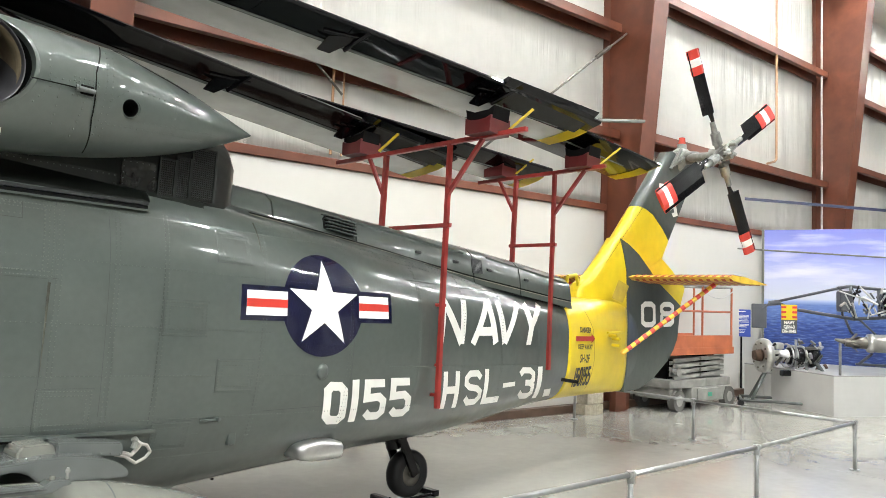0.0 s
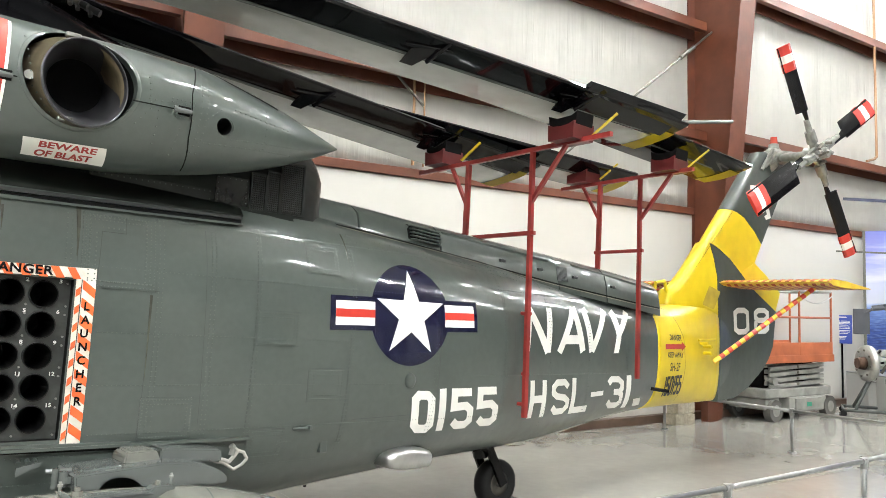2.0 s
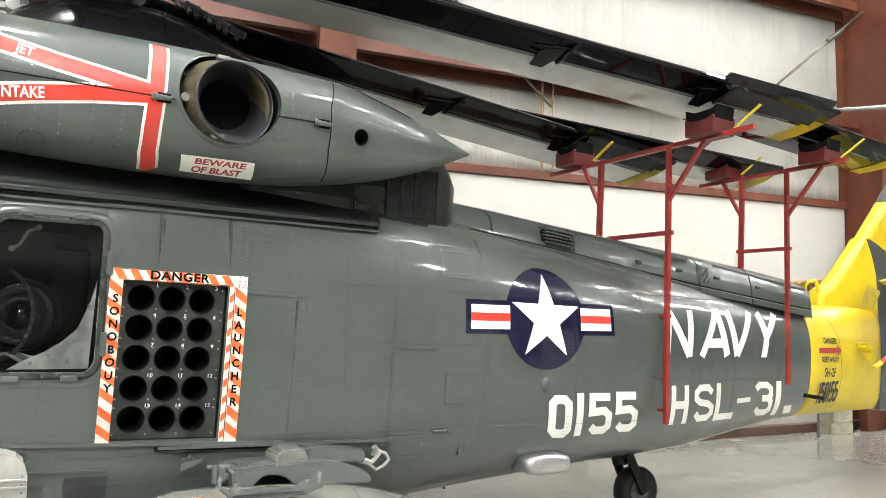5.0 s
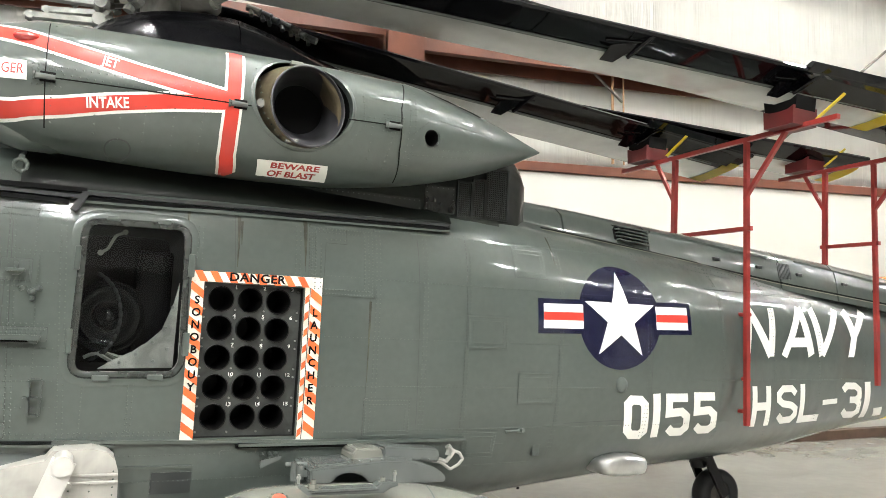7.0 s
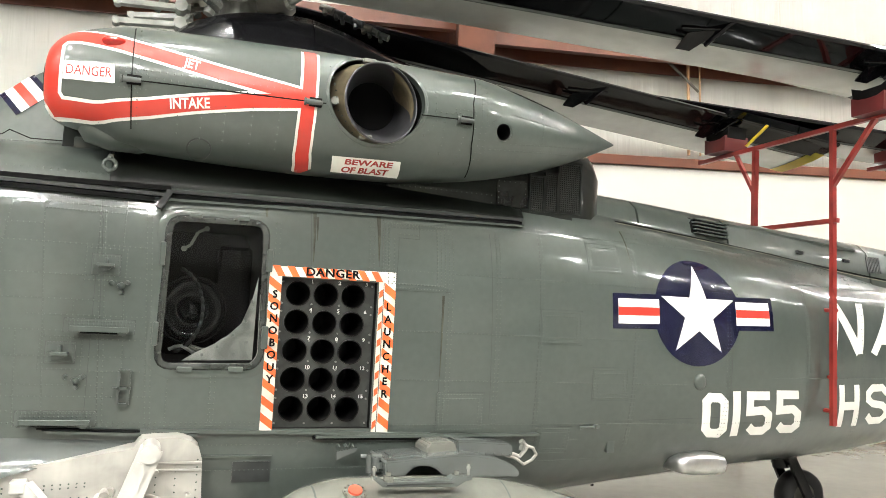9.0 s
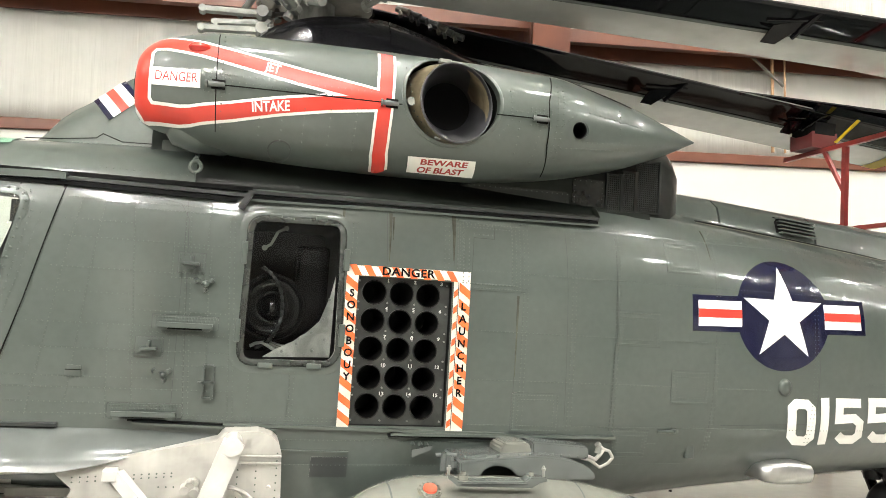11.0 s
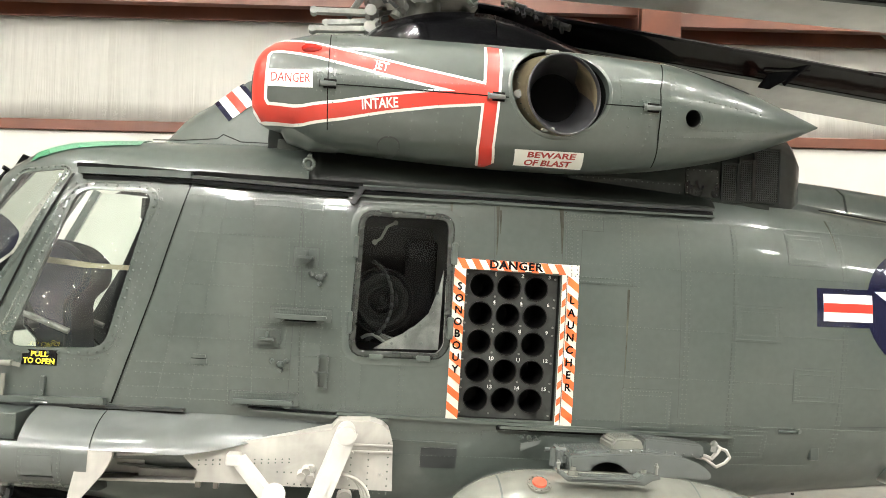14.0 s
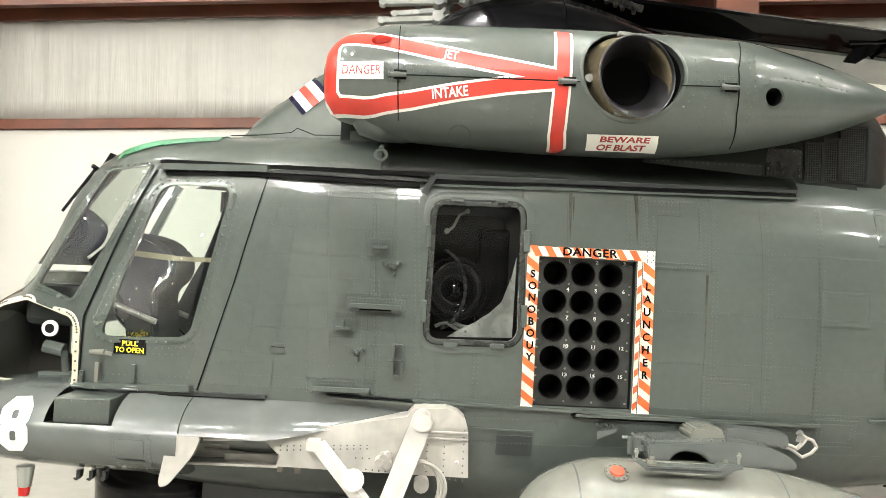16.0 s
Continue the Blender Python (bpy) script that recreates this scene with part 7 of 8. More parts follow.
part("drag_strut", b, GEAR_WHITE, heli, "white gear drag strut")
for k in range(3):
    rings = []
    for i in range(15):
        a = math.pi * i / 14
        rx, rz = (0.10 + 0.015 * k) * math.sin(a), 0.12 * math.cos(a)
        out = Vector((rx, 0, rz)).normalized()
        c = Vector((-0.06 + rx, -1.10 - 0.01 * k, 0.70 + rz))
        rings.append([c + out * 0.008 * math.cos(q) + Vector((0, 0.008 * math.sin(q), 0)) for q in (2 * math.pi * n / 8 for n in range(8))])
    part("brake_hose", loft(bmesh.new(), rings), WHITE_DIRTY, heli, "", True)
part("hose_boss", tube(bmesh.new(), (-0.04, -1.08, 0.70), (-0.04, -1.0, 0.70), 0.035, seg=14), WHITE_DIRTY, heli)
b = bmesh.new()
for q in ((-0.22, 0.82), (-0.24, 0.80), (-0.20, 0.79)):
    tube(b, (q[0], -1.02, q[1]), (q[0], -1.06, q[1] - 0.01), 0.02, seg=10)
part("bay_valve", b, WHITE_DIRTY, heli)
for y in (-1.15,):
    w = empty("main_wheel")
    w.parent = heli
    for name, prof_, m in (("tyre", [(0.17, 0.07), (0.25, 0.1), (0.29, 0.08), (0.305, 0.03), (0.305, -0.03), (0.29, -0.08), (0.25, -0.1), (0.17, -0.07)], RUBBER), ("rim", [(0.03, 0.06), (0.12, 0.04), (0.175, 0.07), (0.175, -0.07), (0.12, -0.04), (0.03, -0.06)], WHITE)):
        b = bmesh.new()
        loft(b, [[(-0.33 + r * math.cos(a), y + q, 0.293 + r * math.sin(a)) for a in (2 * math.pi * k / 32 for k in range(32))] for r, q in prof_], caps=False)
        part(name, b, m, w, "", True)
part("radome", tube(bmesh.new(), (-1.465, 0, 0.60), (-1.465, 0, 0.2), 0.455, 0.43, 48), BLACK, heli, "black drum-shaped radar dome under the nose", True)
# ---------------------------------------------------------------- drop tank
tank = empty("drop_tank")
tank.parent = heli
TY, TZ = -1.12, 0.585
tr = spline((0.38, 0.42, 0.5, 0.62, 0.78, 1.0, 1.5, 1.75, 2.1, 2.4), (0.02, 0.11, 0.19, 0.25, 0.285, 0.29, 0.275, 0.23, 0.13, 0.02))
part("tank_body", loft(bmesh.new(), [[(x, TY + tr(x) * math.cos(a), TZ + tr(x) * math.sin(a)) for a in (2 * math.pi * k / 48 for k in range(48))] for x in list(np.linspace(0.38, 0.8, 14)) + list(np.linspace(0.85, 2.4, 26))]), GREY_LIGHT, tank, "pale grey external fuel tank", True)
cap_m = Matrix.Translation((0.815, TY - 0.13, TZ + 0.255)) @ Euler((radians(27), 0, 0)).to_matrix().to_4x4()
b = bmesh.new()
bmesh.ops.create_cone(b, cap_ends=True, segments=32, radius1=0.056, radius2=0.054, depth=0.012, matrix=cap_m)
for k in range(12):
    a = 2 * math.pi * k / 12
    bmesh.ops.create_cone(b, cap_ends=True, segments=8, radius1=0.006, radius2=0.005, depth=0.02, matrix=cap_m @ Matrix.Translation((0.046 * math.cos(a), 0.046 * math.sin(a), 0.002)))
part("filler_ring", b, GREY_LIGHT, tank)
b = bmesh.new()
bmesh.ops.create_cone(b, cap_ends=True, segments=28, radius1=0.034, radius2=0.031, depth=0.02, matrix=cap_m @ Matrix.Translation((0, 0, 0.006)))
part("filler_cap", b, mat("faded_red_cap", (0.62, 0.11, 0.06), 0.5, grain=0.15, stain=0.2, stain_scale=20), tank, "faded red filler cap")
for x in (0.64, 1.56):
    b = bmesh.new()
    loft(b, [[(xx, TY + (tr(xx) + 0.0015) * math.cos(a), TZ + (tr(xx) + 0.0015) * math.sin(a)) for a in (2 * math.pi * k / 40 for k in range(40))] for xx in (x, x + 0.008)], caps=False)
    part("weld_seam", b, GREY_MID, tank)
b = slab(bmesh.new(), [(0.995, 0.872), (0.988, 0.935), (0.998, 0.944), (1.161, 0.956), (1.356, 0.971), (1.45, 0.966), (1.513, 0.957), (1.57, 0.947), (1.616, 0.933), (1.66, 0.91), (1.687, 0.885), (1.69, 0.865), (1.677, 0.854), (1.424, 0.856), (1.333, 0.872), (1.285, 0.872), (1.27, 0.885), (1.245, 0.905), (1.21, 0.917), (1.174, 0.92), (1.145, 0.916), (1.12, 0.905), (1.10, 0.885), (1.09, 0.872)], -1.12, -0.83)
bmesh.ops.bevel(b, geom=[e for e in b.edges if abs(e.verts[0].co.y - e.verts[1].co.y) < 1e-5 and e.verts[0].co.y < -1.0], offset=0.008, segments=2, affect="EDGES")
pyl = part("tank_pylon", b, GREY_MID, tank, "mid grey weapon rack between hull and tank")
smooth_by_angle(pyl, 30)
for name, o, y0, m in (("rack_cover", [(1.397, 0.95), (1.706, 0.93), (1.708, 0.975), (1.694, 0.998), (1.42, 1.016), (1.396, 1.01)], -1.0, GREY_MID), ("junction_box", [(1.222, 0.955), (1.391, 0.955), (1.385, 0.99), (1.364, 1.018), (1.245, 1.012), (1.226, 0.99)], -1.02, GREY_LIGHT)):
    b = slab(bmesh.new(), o, y0, -0.84)
    bmesh.ops.bevel(b, geom=b.edges[:], offset=0.008, segments=2, affect="EDGES")
    part(name, b, m, pyl)
part("access_plate", box(bmesh.new(), 1.04, 1.2, -1.06, -0.9, 0.948, 0.957, 0.003, pose(1.1, 0, 0.95, 0, -4, 0) @ pose(-1.1, 0, -0.95)), GREY_MID, pyl)
b = slab(bmesh.new(), [(0.876, 0.92), (0.899, 0.921), (0.925, 0.898), (1.237, 0.899), (1.262, 0.916), (1.30, 0.918), (1.345, 0.911), (1.346, 0.896), (1.31, 0.888), (1.274, 0.867), (0.921, 0.874), (0.883, 0.903)], -1.33, -1.26)
bmesh.ops.bevel(b, geom=[e for e in b.edges if abs(e.verts[0].co.y - e.verts[1].co.y) < 1e-5], offset=0.006, segments=2, affect="EDGES")
part("sway_brace", b, GREY_MID, pyl)
part("brace_groove", box(bmesh.new(), 0.935, 1.25, -1.333, -1.328, 0.881, 0.888), GREY_DARK, pyl)
for x, z in ((0.952, 0.912), (1.279, 0.91)):
    b = tube(bmesh.new(), (x, -1.295, z - 0.03), (x, -1.295, z + 0.022), 0.012, seg=12)
    tube(b, (x, -1.295, z - 0.012), (x, -1.295, z + 0.006), 0.024, seg=6)
    tube(b, (x, -1.295, z - 0.018), (x, -1.295, z - 0.012), 0.032, seg=16)
    part("brace_bolt", b, GREY_LIGHT, pyl)
for x, z in ((0.885, 0.90), (1.338, 0.90)):
    b = tube(bmesh.new(), (x, -1.295, z), (x, -1.295, z + 0.06), 0.006, seg=10)
    tube(b, (x, -1.295, z + 0.04), (x, -1.295, z + 0.05), 0.011, seg=8)
    part("brace_pin", b, CAST, pyl)
for x, z0, z1, r in ((0.93, 0.88, 0.965, 0.014), (0.962, 0.885, 0.95, 0.02), (0.975, 0.90, 0.93, 0.026), (0.945, 0.86, 0.90, 0.01)):
    part("rack_rod", tube(bmesh.new(), (x, -1.04, z0), (x, -1.04, z1), r, seg=12), GREY_MID, pyl)
part("rack_rod", tube(bmesh.new(), (0.90, -1.0, 0.945), (1.0, -1.02, 0.95), 0.012, seg=10), GREY_MID, pyl)
part("rack_lever", slab(bmesh.new(), [(0.80, 0.955), (0.90, 0.975), (0.895, 0.955), (0.83, 0.93), (0.80, 0.915)], -0.92, -0.91), GREY_MID, pyl)
for k, pts in enumerate(([(1.70, 0.935), (1.746, 0.93), (1.778, 0.917), (1.808, 0.947), (1.823, 0.97), (1.80, 0.985)], [(1.70, 0.925), (1.75, 0.915), (1.806, 0.878), (1.852, 0.899), (1.879, 0.928), (1.858, 0.962), (1.823, 0.972)], [(1.79, 0.95), (1.80, 0.985), (1.785, 1.0)])):
    b = bmesh.new()
    for p, q in zip(pts, pts[1:]):
        tube(b, (p[0], -0.93, p[1]), (q[0], -0.93, q[1]), (0.011, 0.008, 0.016)[k], seg=8)
    part("cable", b, (WHITE_DIRTY, WHITE_DIRTY, CAST)[k], pyl, "pale cable loop at the rack's end")
rivet_line([(1.02, 0.958), (1.35, 0.974)], plane_y(-1.09), 0.05, 0.005)
rivet_line([(1.42, 0.965), (1.69, 0.945)], plane_y(-1.001), 0.045, 0.004)
# lower hull fittings
plate("hatch_plate", 0.32, 0.50, 0.80, 0.90, side_y, GREY_DARK, heli, 0.002, 0.005)
plate("access_plate", 0.62, 0.74, 0.945, 0.995, side_y, GREY, heli, 0.004, 0.012)
rivet_rect(0.62, 0.74, 0.945, 0.995, side_y, 0.02)
b = bmesh.new()
for x in (0.82, 0.86, 0.89):
    tube(b, (x, side_y(x, 0.96), 0.97), (x, side_y(x, 0.96) - 0.03, 0.96), 0.012, seg=8)
part("lashing_hook", b, GREY, heli)
ledge("hull_strake", 0.17, 0.93, 0.50, 0.925, 0.008, 0.02, GREY, heli)

# rivet heads, too many to count
rv, rf = [], []
for x, y, z, r in RIVETS:
    k, r = len(rv), r * 1.22
    for q, h in ((1.0, 0.0), (0.7, 0.0028)):
        for a in range(6):
            rv.append((x + r * q * math.cos(a * math.pi / 3), y - 0.0006 - h, z + r * q * math.sin(a * math.pi / 3)))
    rv.append((x, y - 0.0046, z))
    for a in range(6):
        c = (a + 1) % 6
        rf += [(k + a, k + c, k + 6 + c, k + 6 + a), (k + 6 + a, k + 6 + c, k + 12)]
me = bpy.data.meshes.new("rivet_head")
me.from_pydata(rv, [], rf)
# lighter than the skin: the heads' highlights are put into the colour
me.materials.append(mat("rivet_highlight_paint", (0.112, 0.13, 0.117), 0.16, 0.0, coat=1.0))
me.polygons.foreach_set("use_smooth", [True] * len(rf))
ob = new("rivet_head", me)
ob.parent = heli
tagged(ob, kind="stuff")

# ---------------------------------------------------------------- guard rail
rail = empty("guard_rail")
tagged(rail, "low galvanised tube guard rail round the helicopter", "guard rail")
POSTS = [(-2.4, 3.4), (0.3, 3.12), (2.75, 2.90), (4.9, 2.70), (6.72, 2.54), (9.13, 2.44), (9.4, 4.38), (9.62, 6.3)]
HR = 0.50
for (xa, ya), (xb, yb) in zip(POSTS, POSTS[1:]):
    part("rail_tube", tube(bmesh.new(), (xa, ya, HR), (xb, yb, HR), 0.019, seg=14), GALV, rail, "", True)
for x, y in POSTS:
    post = part("post", tube(bmesh.new(), (x, y, 0), (x, y, HR), 0.019, seg=14), GALV, rail, "", True)
    b = tube(bmesh.new(), (x, y, HR - 0.06), (x, y, HR + 0.024), 0.027, seg=14)
    tube(b, (x - 0.04, y, HR), (x + 0.04, y, HR), 0.026, seg=14)
    part("tee_fitting", b, GALV, post)
    part("foot_flange", tube(bmesh.new(), (x, y, 0), (x, y, 0.012), 0.05, seg=20), GALV, post)

# ---------------------------------------------------------------- scissor lift
lift = empty("scissor_lift", pose(12.5, 6.05, 0, 0, 0, -6.5))
tagged(lift, "grey and orange electric scissor lift, lowered, by the wall", "scissor lift")
LIFT_GREY = mat("lift_grey_paint", (0.25, 0.25, 0.23), 0.45, grain=0.1, stain=0.2, stain_scale=4)
LIFT_ORANGE = mat("faded_orange_paint", (0.40, 0.115, 0.045), 0.5, grain=0.08, stain=0.2, stain_scale=3)
b = bmesh.new()
box(b, -0.92, 0.92, -0.36, 0.36, 0.36, 0.50, 0.015)
box(b, -0.30, 0.75, -0.37, 0.37, 0.12, 0.36, 0.015)
box(b, -0.88, -0.5, -0.33, 0.33, 0.18, 0.36, 0.02)
part("chassis", b, LIFT_GREY, lift)
part("side_tray", box(bmesh.new(), -0.15, 0.6, -0.395, -0.37, 0.14, 0.34, 0.01), LIFT_GREY, lift)
part("label_plate", box(bmesh.new(), 0.15, 0.28, -0.399, -0.395, 0.2, 0.27), mat("green_label", (0.05, 0.3, 0.2), 0.5), lift)
for x, y in ((-0.68, -0.33), (0.85, -0.33), (-0.68, 0.33), (0.85, 0.33)):
    w = part("wheel", tube(bmesh.new(), (x, y - 0.06, 0.17), (x, y + 0.06, 0.17), 0.17, seg=28), mat("grey_tyre", (0.09, 0.088, 0.08), 0.7), lift)
    part("wheel_hub", tube(bmesh.new(), (x, y - 0.065, 0.17), (x, y + 0.065, 0.17), 0.09, seg=20), LIFT_GREY, w)
for k in range(4):
    z = 0.55 + k * 0.092
    for y in (-0.30, 0.30):
        part("scissor_arm", bar(bmesh.new(), (-0.72, y, z - 0.02), (0.78, y, z + 0.03), 0.035, 0.062), LIFT_GREY, lift)
        part("scissor_arm", bar(bmesh.new(), (-0.72, y + (0.07 if y < 0 else -0.07), z + 0.03), (0.78, y + (0.07 if y < 0 else -0.07), z - 0.02), 0.035, 0.062), LIFT_GREY, lift)
        part("arm_pin", tube(bmesh.new(), (0.03, y - 0.03, z + 0.005), (0.03, y + 0.03, z + 0.005), 0.022, seg=12), DARK_STEEL, lift)
# added black block that darkens the gaps between the arms like shadow
part("lift_core", box(bmesh.new(), -0.7, 0.72, -0.16, 0.16, 0.5, 0.9), BLACK_MATT, lift)
b = tube(bmesh.new(), (-0.62, -0.34, 0.62), (-0.62, -0.2, 0.62), 0.07, seg=18)
tube(b, (-0.80, -0.30, 0.66), (-0.42, -0.30, 0.60), 0.03, seg=10)
part("drive_motor", b, LIFT_GREY, lift)
part("platform_deck", box(bmesh.new(), -0.93, 0.93, -0.37, 0.37, 0.91, 0.97, 0.008), LIFT_ORANGE, lift)
part("toe_board", box(bmesh.new(), -0.95, 0.95, -0.385, -0.37, 0.90, 1.22, 0.006), LIFT_ORANGE, lift)
part("deck_rail", box(bmesh.new(), -0.97, 0.97, -0.40, -0.386, 0.90, 1.02, 0.006), LIFT_ORANGE, lift)
part("toe_board", box(bmesh.new(), -0.95, 0.95, 0.37, 0.385, 0.90, 1.22, 0.006), LIFT_ORANGE, lift)
for x in (-0.93, 0.0, 0.93):
    for y in (-0.37, 0.37):
        part("stanchion", tube(bmesh.new(), (x, y, 0.97), (x, y, 2.05), 0.018, seg=10), LIFT_ORANGE, lift)
for z in (1.62, 2.05):
    for y in (-0.37, 0.37):
        part("hand_rail", tube(bmesh.new(), (-0.93, y, z), (0.93, y, z), 0.018, seg=10), LIFT_GREY if z > 2 else LIFT_ORANGE, lift)
    for x in (-0.93, 0.93):
        part("hand_rail", tube(bmesh.new(), (x, -0.37, z), (x, 0.37, z), 0.018, seg=10), LIFT_GREY if z > 2 else LIFT_ORANGE, lift)
b = bmesh.new()
for k in range(12):
    a, c = k / 12, (k + 1) / 12
    tube(b, (0.0 + 0.93 * a, -0.39, 1.98 - 0.5 * a * (1 - a)), (0.93 * c, -0.39, 1.98 - 0.5 * c * (1 - c)), 0.008, seg=6)
part("chain", b, STEEL, lift)

# ---------------------------------------------------------------- blocks and column foot
BLOCK = mat("pale_concrete_block", (0.42, 0.38, 0.29), 0.85, grain=0.15, grain_scale=30, stain=0.2, stain_scale=6, bump=0.2, vary=0.08)
for x, y, z, r in ((10.25, 6.45, 0.0, -10), (10.28, 6.46, 0.165, -4)):
    ob = part("concrete_block", box(bmesh.new(), -0.2, 0.2, -0.1, 0.1, 0, 0.16, 0.008), BLOCK)
    ob.matrix_world = pose(x, y, z, 0, 0, r)
    tagged(ob, "pale concrete block stacked on the floor by the wall", "concrete block", "stacked blocks")
ob = part("post_foot", box(bmesh.new(), -0.13, 0.13, -0.02, 0.1, 0, 0.34, 0.004), RUST)
ob.matrix_world = pose(10.93, 6.33, 0, 0, 0, -6.5)
tagged(ob, "red-oxide steel foot plate at the column's base", "foot plate")
for u in (4.3, 6.2):
    b = bmesh.new()
    box(b, -0.05, 0.05, -0.35, -0.05, 0, 0.28, 0.005)
    ob = on_wall("wall_bracket", b, RUST, "red-oxide bracket at the wall's base", "bracket")
    ob.matrix_world = WALL @ pose(u, 0, 0)
on_wall("baseboard", box(bmesh.new(), -20, 16, -0.16, -0.03, 0, 0.12, 0.006), mat("brown_base_channel", (0.10, 0.06, 0.04), 0.5, grain=0.2, stain=0.3), "dark brown steel channel at the foot of the wall", "baseboard")

# ---------------------------------------------------------------- pipes and ties on the wall
def wall_line(name, pts, r, material, label, category):
    b = bmesh.new()
    for p, q in zip(pts, pts[1:]):
        tube(b, p, q, r, seg=10)
    return on_wall(name, b, material, label, category, "")


COPPER = mat("tan_conduit", (0.36, 0.22, 0.12), 0.4, 0.4, grain=0.1)
wall_line("conduit", [(16.43, -0.25, 9.4), (16.44, -0.25, 4.83), (16.36, -0.25, 4.77), (16.06, -0.25, 4.69)], 0.024, COPPER, "thin tan conduit pipe down the wall", "conduit")
wall_line("conduit", [(18.55, -0.25, 9.4), (18.55, -0.25, 0.3)], 0.022, WHITE_DIRTY, "thin white conduit pipe on the column", "conduit")
wall_line("conduit", [(5.75, -0.1, 4.5), (5.75, -0.1, 3.36)], 0.018, COPPER, "thin tan conduit pipe down the wall", "conduit")
wall_line("conduit", [(5.9, -0.1, 4.5), (5.9, -0.1, 3.36)], 0.012, COPPER, "thin tan conduit pipe down the wall", "conduit")
wall_line("tie_rod", [(8.2, -0.1, 3.8), (11.15, -0.35, 6.15)], 0.018, DARK_STEEL, "steel cross-bracing tie rod with turnbuckle", "tie rod")
wall_line("turnbuckle", [(10.45, -0.3, 5.6), (10.75, -0.32, 5.83)], 0.035, DARK_STEEL, "steel turnbuckle on the tie rod", "turnbuckle")
wall_line("tie_rod", [(3.4, -0.2, 6.1), (5.85, -0.15, 4.1)], 0.016, DARK_STEEL, "steel cross-bracing tie rod", "tie rod")
wall_line("column_strut", [(9.87, -0.82, 4.395), (11.0, -0.82, 4.58)], 0.03, GREY_LIGHT, "pale steel strut across the column", "strut")

# ---------------------------------------------------------------- mural
def sea_mural():
    m = bpy.data.materials.new("sea_mural_print")
    m.use_nodes = True
    nt = m.node_tree
    bs = nt.nodes["Principled BSDF"]
    bs.inputs["Roughness"].default_value = 0.4
    tc = nt.nodes.new("ShaderNodeTexCoord")
    sp = nt.nodes.new("ShaderNodeSeparateXYZ")
    nt.links.new(tc.outputs["Object"], sp.inputs[0])
    ramp = nt.nodes.new("ShaderNodeValToRGB")
    mr = nt.nodes.new("ShaderNodeMapRange")
    mr.inputs[1].default_value, mr.inputs[2].default_value = 0.5, 3.35
    nt.links.new(sp.outputs[2], mr.inputs[0])
    nt.links.new(mr.outputs[0], ramp.inputs[0])
    els = ramp.color_ramp.elements
    els[0].position, els[0].color = 0.0, (0.012, 0.03, 0.16, 1)
    els[1].position, els[1].color = 1.0, (0.17, 0.19, 0.56, 1)
    for p, c in ((0.30, (0.025, 0.06, 0.26, 1)), (0.46, (0.12, 0.20, 0.48, 1)), (0.487, (0.34, 0.42, 0.66, 1)), (0.50, (0.50, 0.53, 0.62, 1)), (0.62, (0.46, 0.49, 0.66, 1)), (0.78, (0.28, 0.31, 0.64, 1))):
        e = els.new(p)
        e.color = c

    def layer(scale, size, detail, lo, hi, amount, z0, z1, colour, below):
        mp = nt.nodes.new("ShaderNodeMapping")
        mp.inputs["Scale"].default_value = scale
        nt.links.new(tc.outputs["Object"], mp.inputs[0])
        nz = nt.nodes.new("ShaderNodeTexNoise")
        nz.inputs["Scale"].default_value, nz.inputs["Detail"].default_value = size, detail
        nt.links.new(mp.outputs[0], nz.inputs[0])
        r2, r3, mu, mix = nt.nodes.new("ShaderNodeMapRange"), nt.nodes.new("ShaderNodeMapRange"), nt.nodes.new("ShaderNodeMath"), nt.nodes.new("ShaderNodeMix")
        r2.inputs[1].default_value, r2.inputs[2].default_value, r2.inputs[4].default_value = lo, hi, amount
        r3.inputs[1].default_value, r3.inputs[2].default_value = z0, z1
        nt.links.new(nz.outputs[0], r2.inputs[0])
        nt.links.new(mr.outputs[0], r3.inputs[0])
        mu.operation = "MULTIPLY"
        nt.links.new(r2.outputs[0], mu.inputs[0])
        nt.links.new(r3.outputs[0], mu.inputs[1])
        mix.data_type = "RGBA"
        mix.inputs["B"].default_value = colour
        nt.links.new(mu.outputs[0], mix.inputs["Factor"])
        nt.links.new(below, mix.inputs["A"])
        return mix.outputs["Result"]
    c = layer((1.0, 1, 6.0), 6.0, 5, 0.48, 0.72, 0.55, 0.49, 0.40, (0.22, 0.32, 0.6, 1), ramp.outputs[0])
    c = layer((1.0, 1, 5.0), 5.0, 4, 0.52, 0.40, 0.6, 0.49, 0.30, (0.008, 0.02, 0.12, 1), c)
    c = layer((0.35, 1, 2.2), 1.6, 6, 0.5, 0.72, 0.85, 0.50, 0.60, (0.66, 0.66, 0.7, 1), c)
    nt.links.new(c, bs.inputs["Base Color"])
    return m


mural = empty("mural", pose(15.93, 6.03, 0, 0, 0, -72.6))
tagged(mural, "printed mural panel of blue sea and cloudy sky", "mural")
part("print", box(bmesh.new(), 0.05, 5.6, 0, 0.05, 0.45, 3.32, 0.006), sea_mural(), mural, "printed blue sea under a cloudy sky")
part("edge_post", box(bmesh.new(), 0, 0.046, -0.01, 0.06, 0.0, 3.33, 0.006), GREY_LIGHT, mural, "grey edge post")

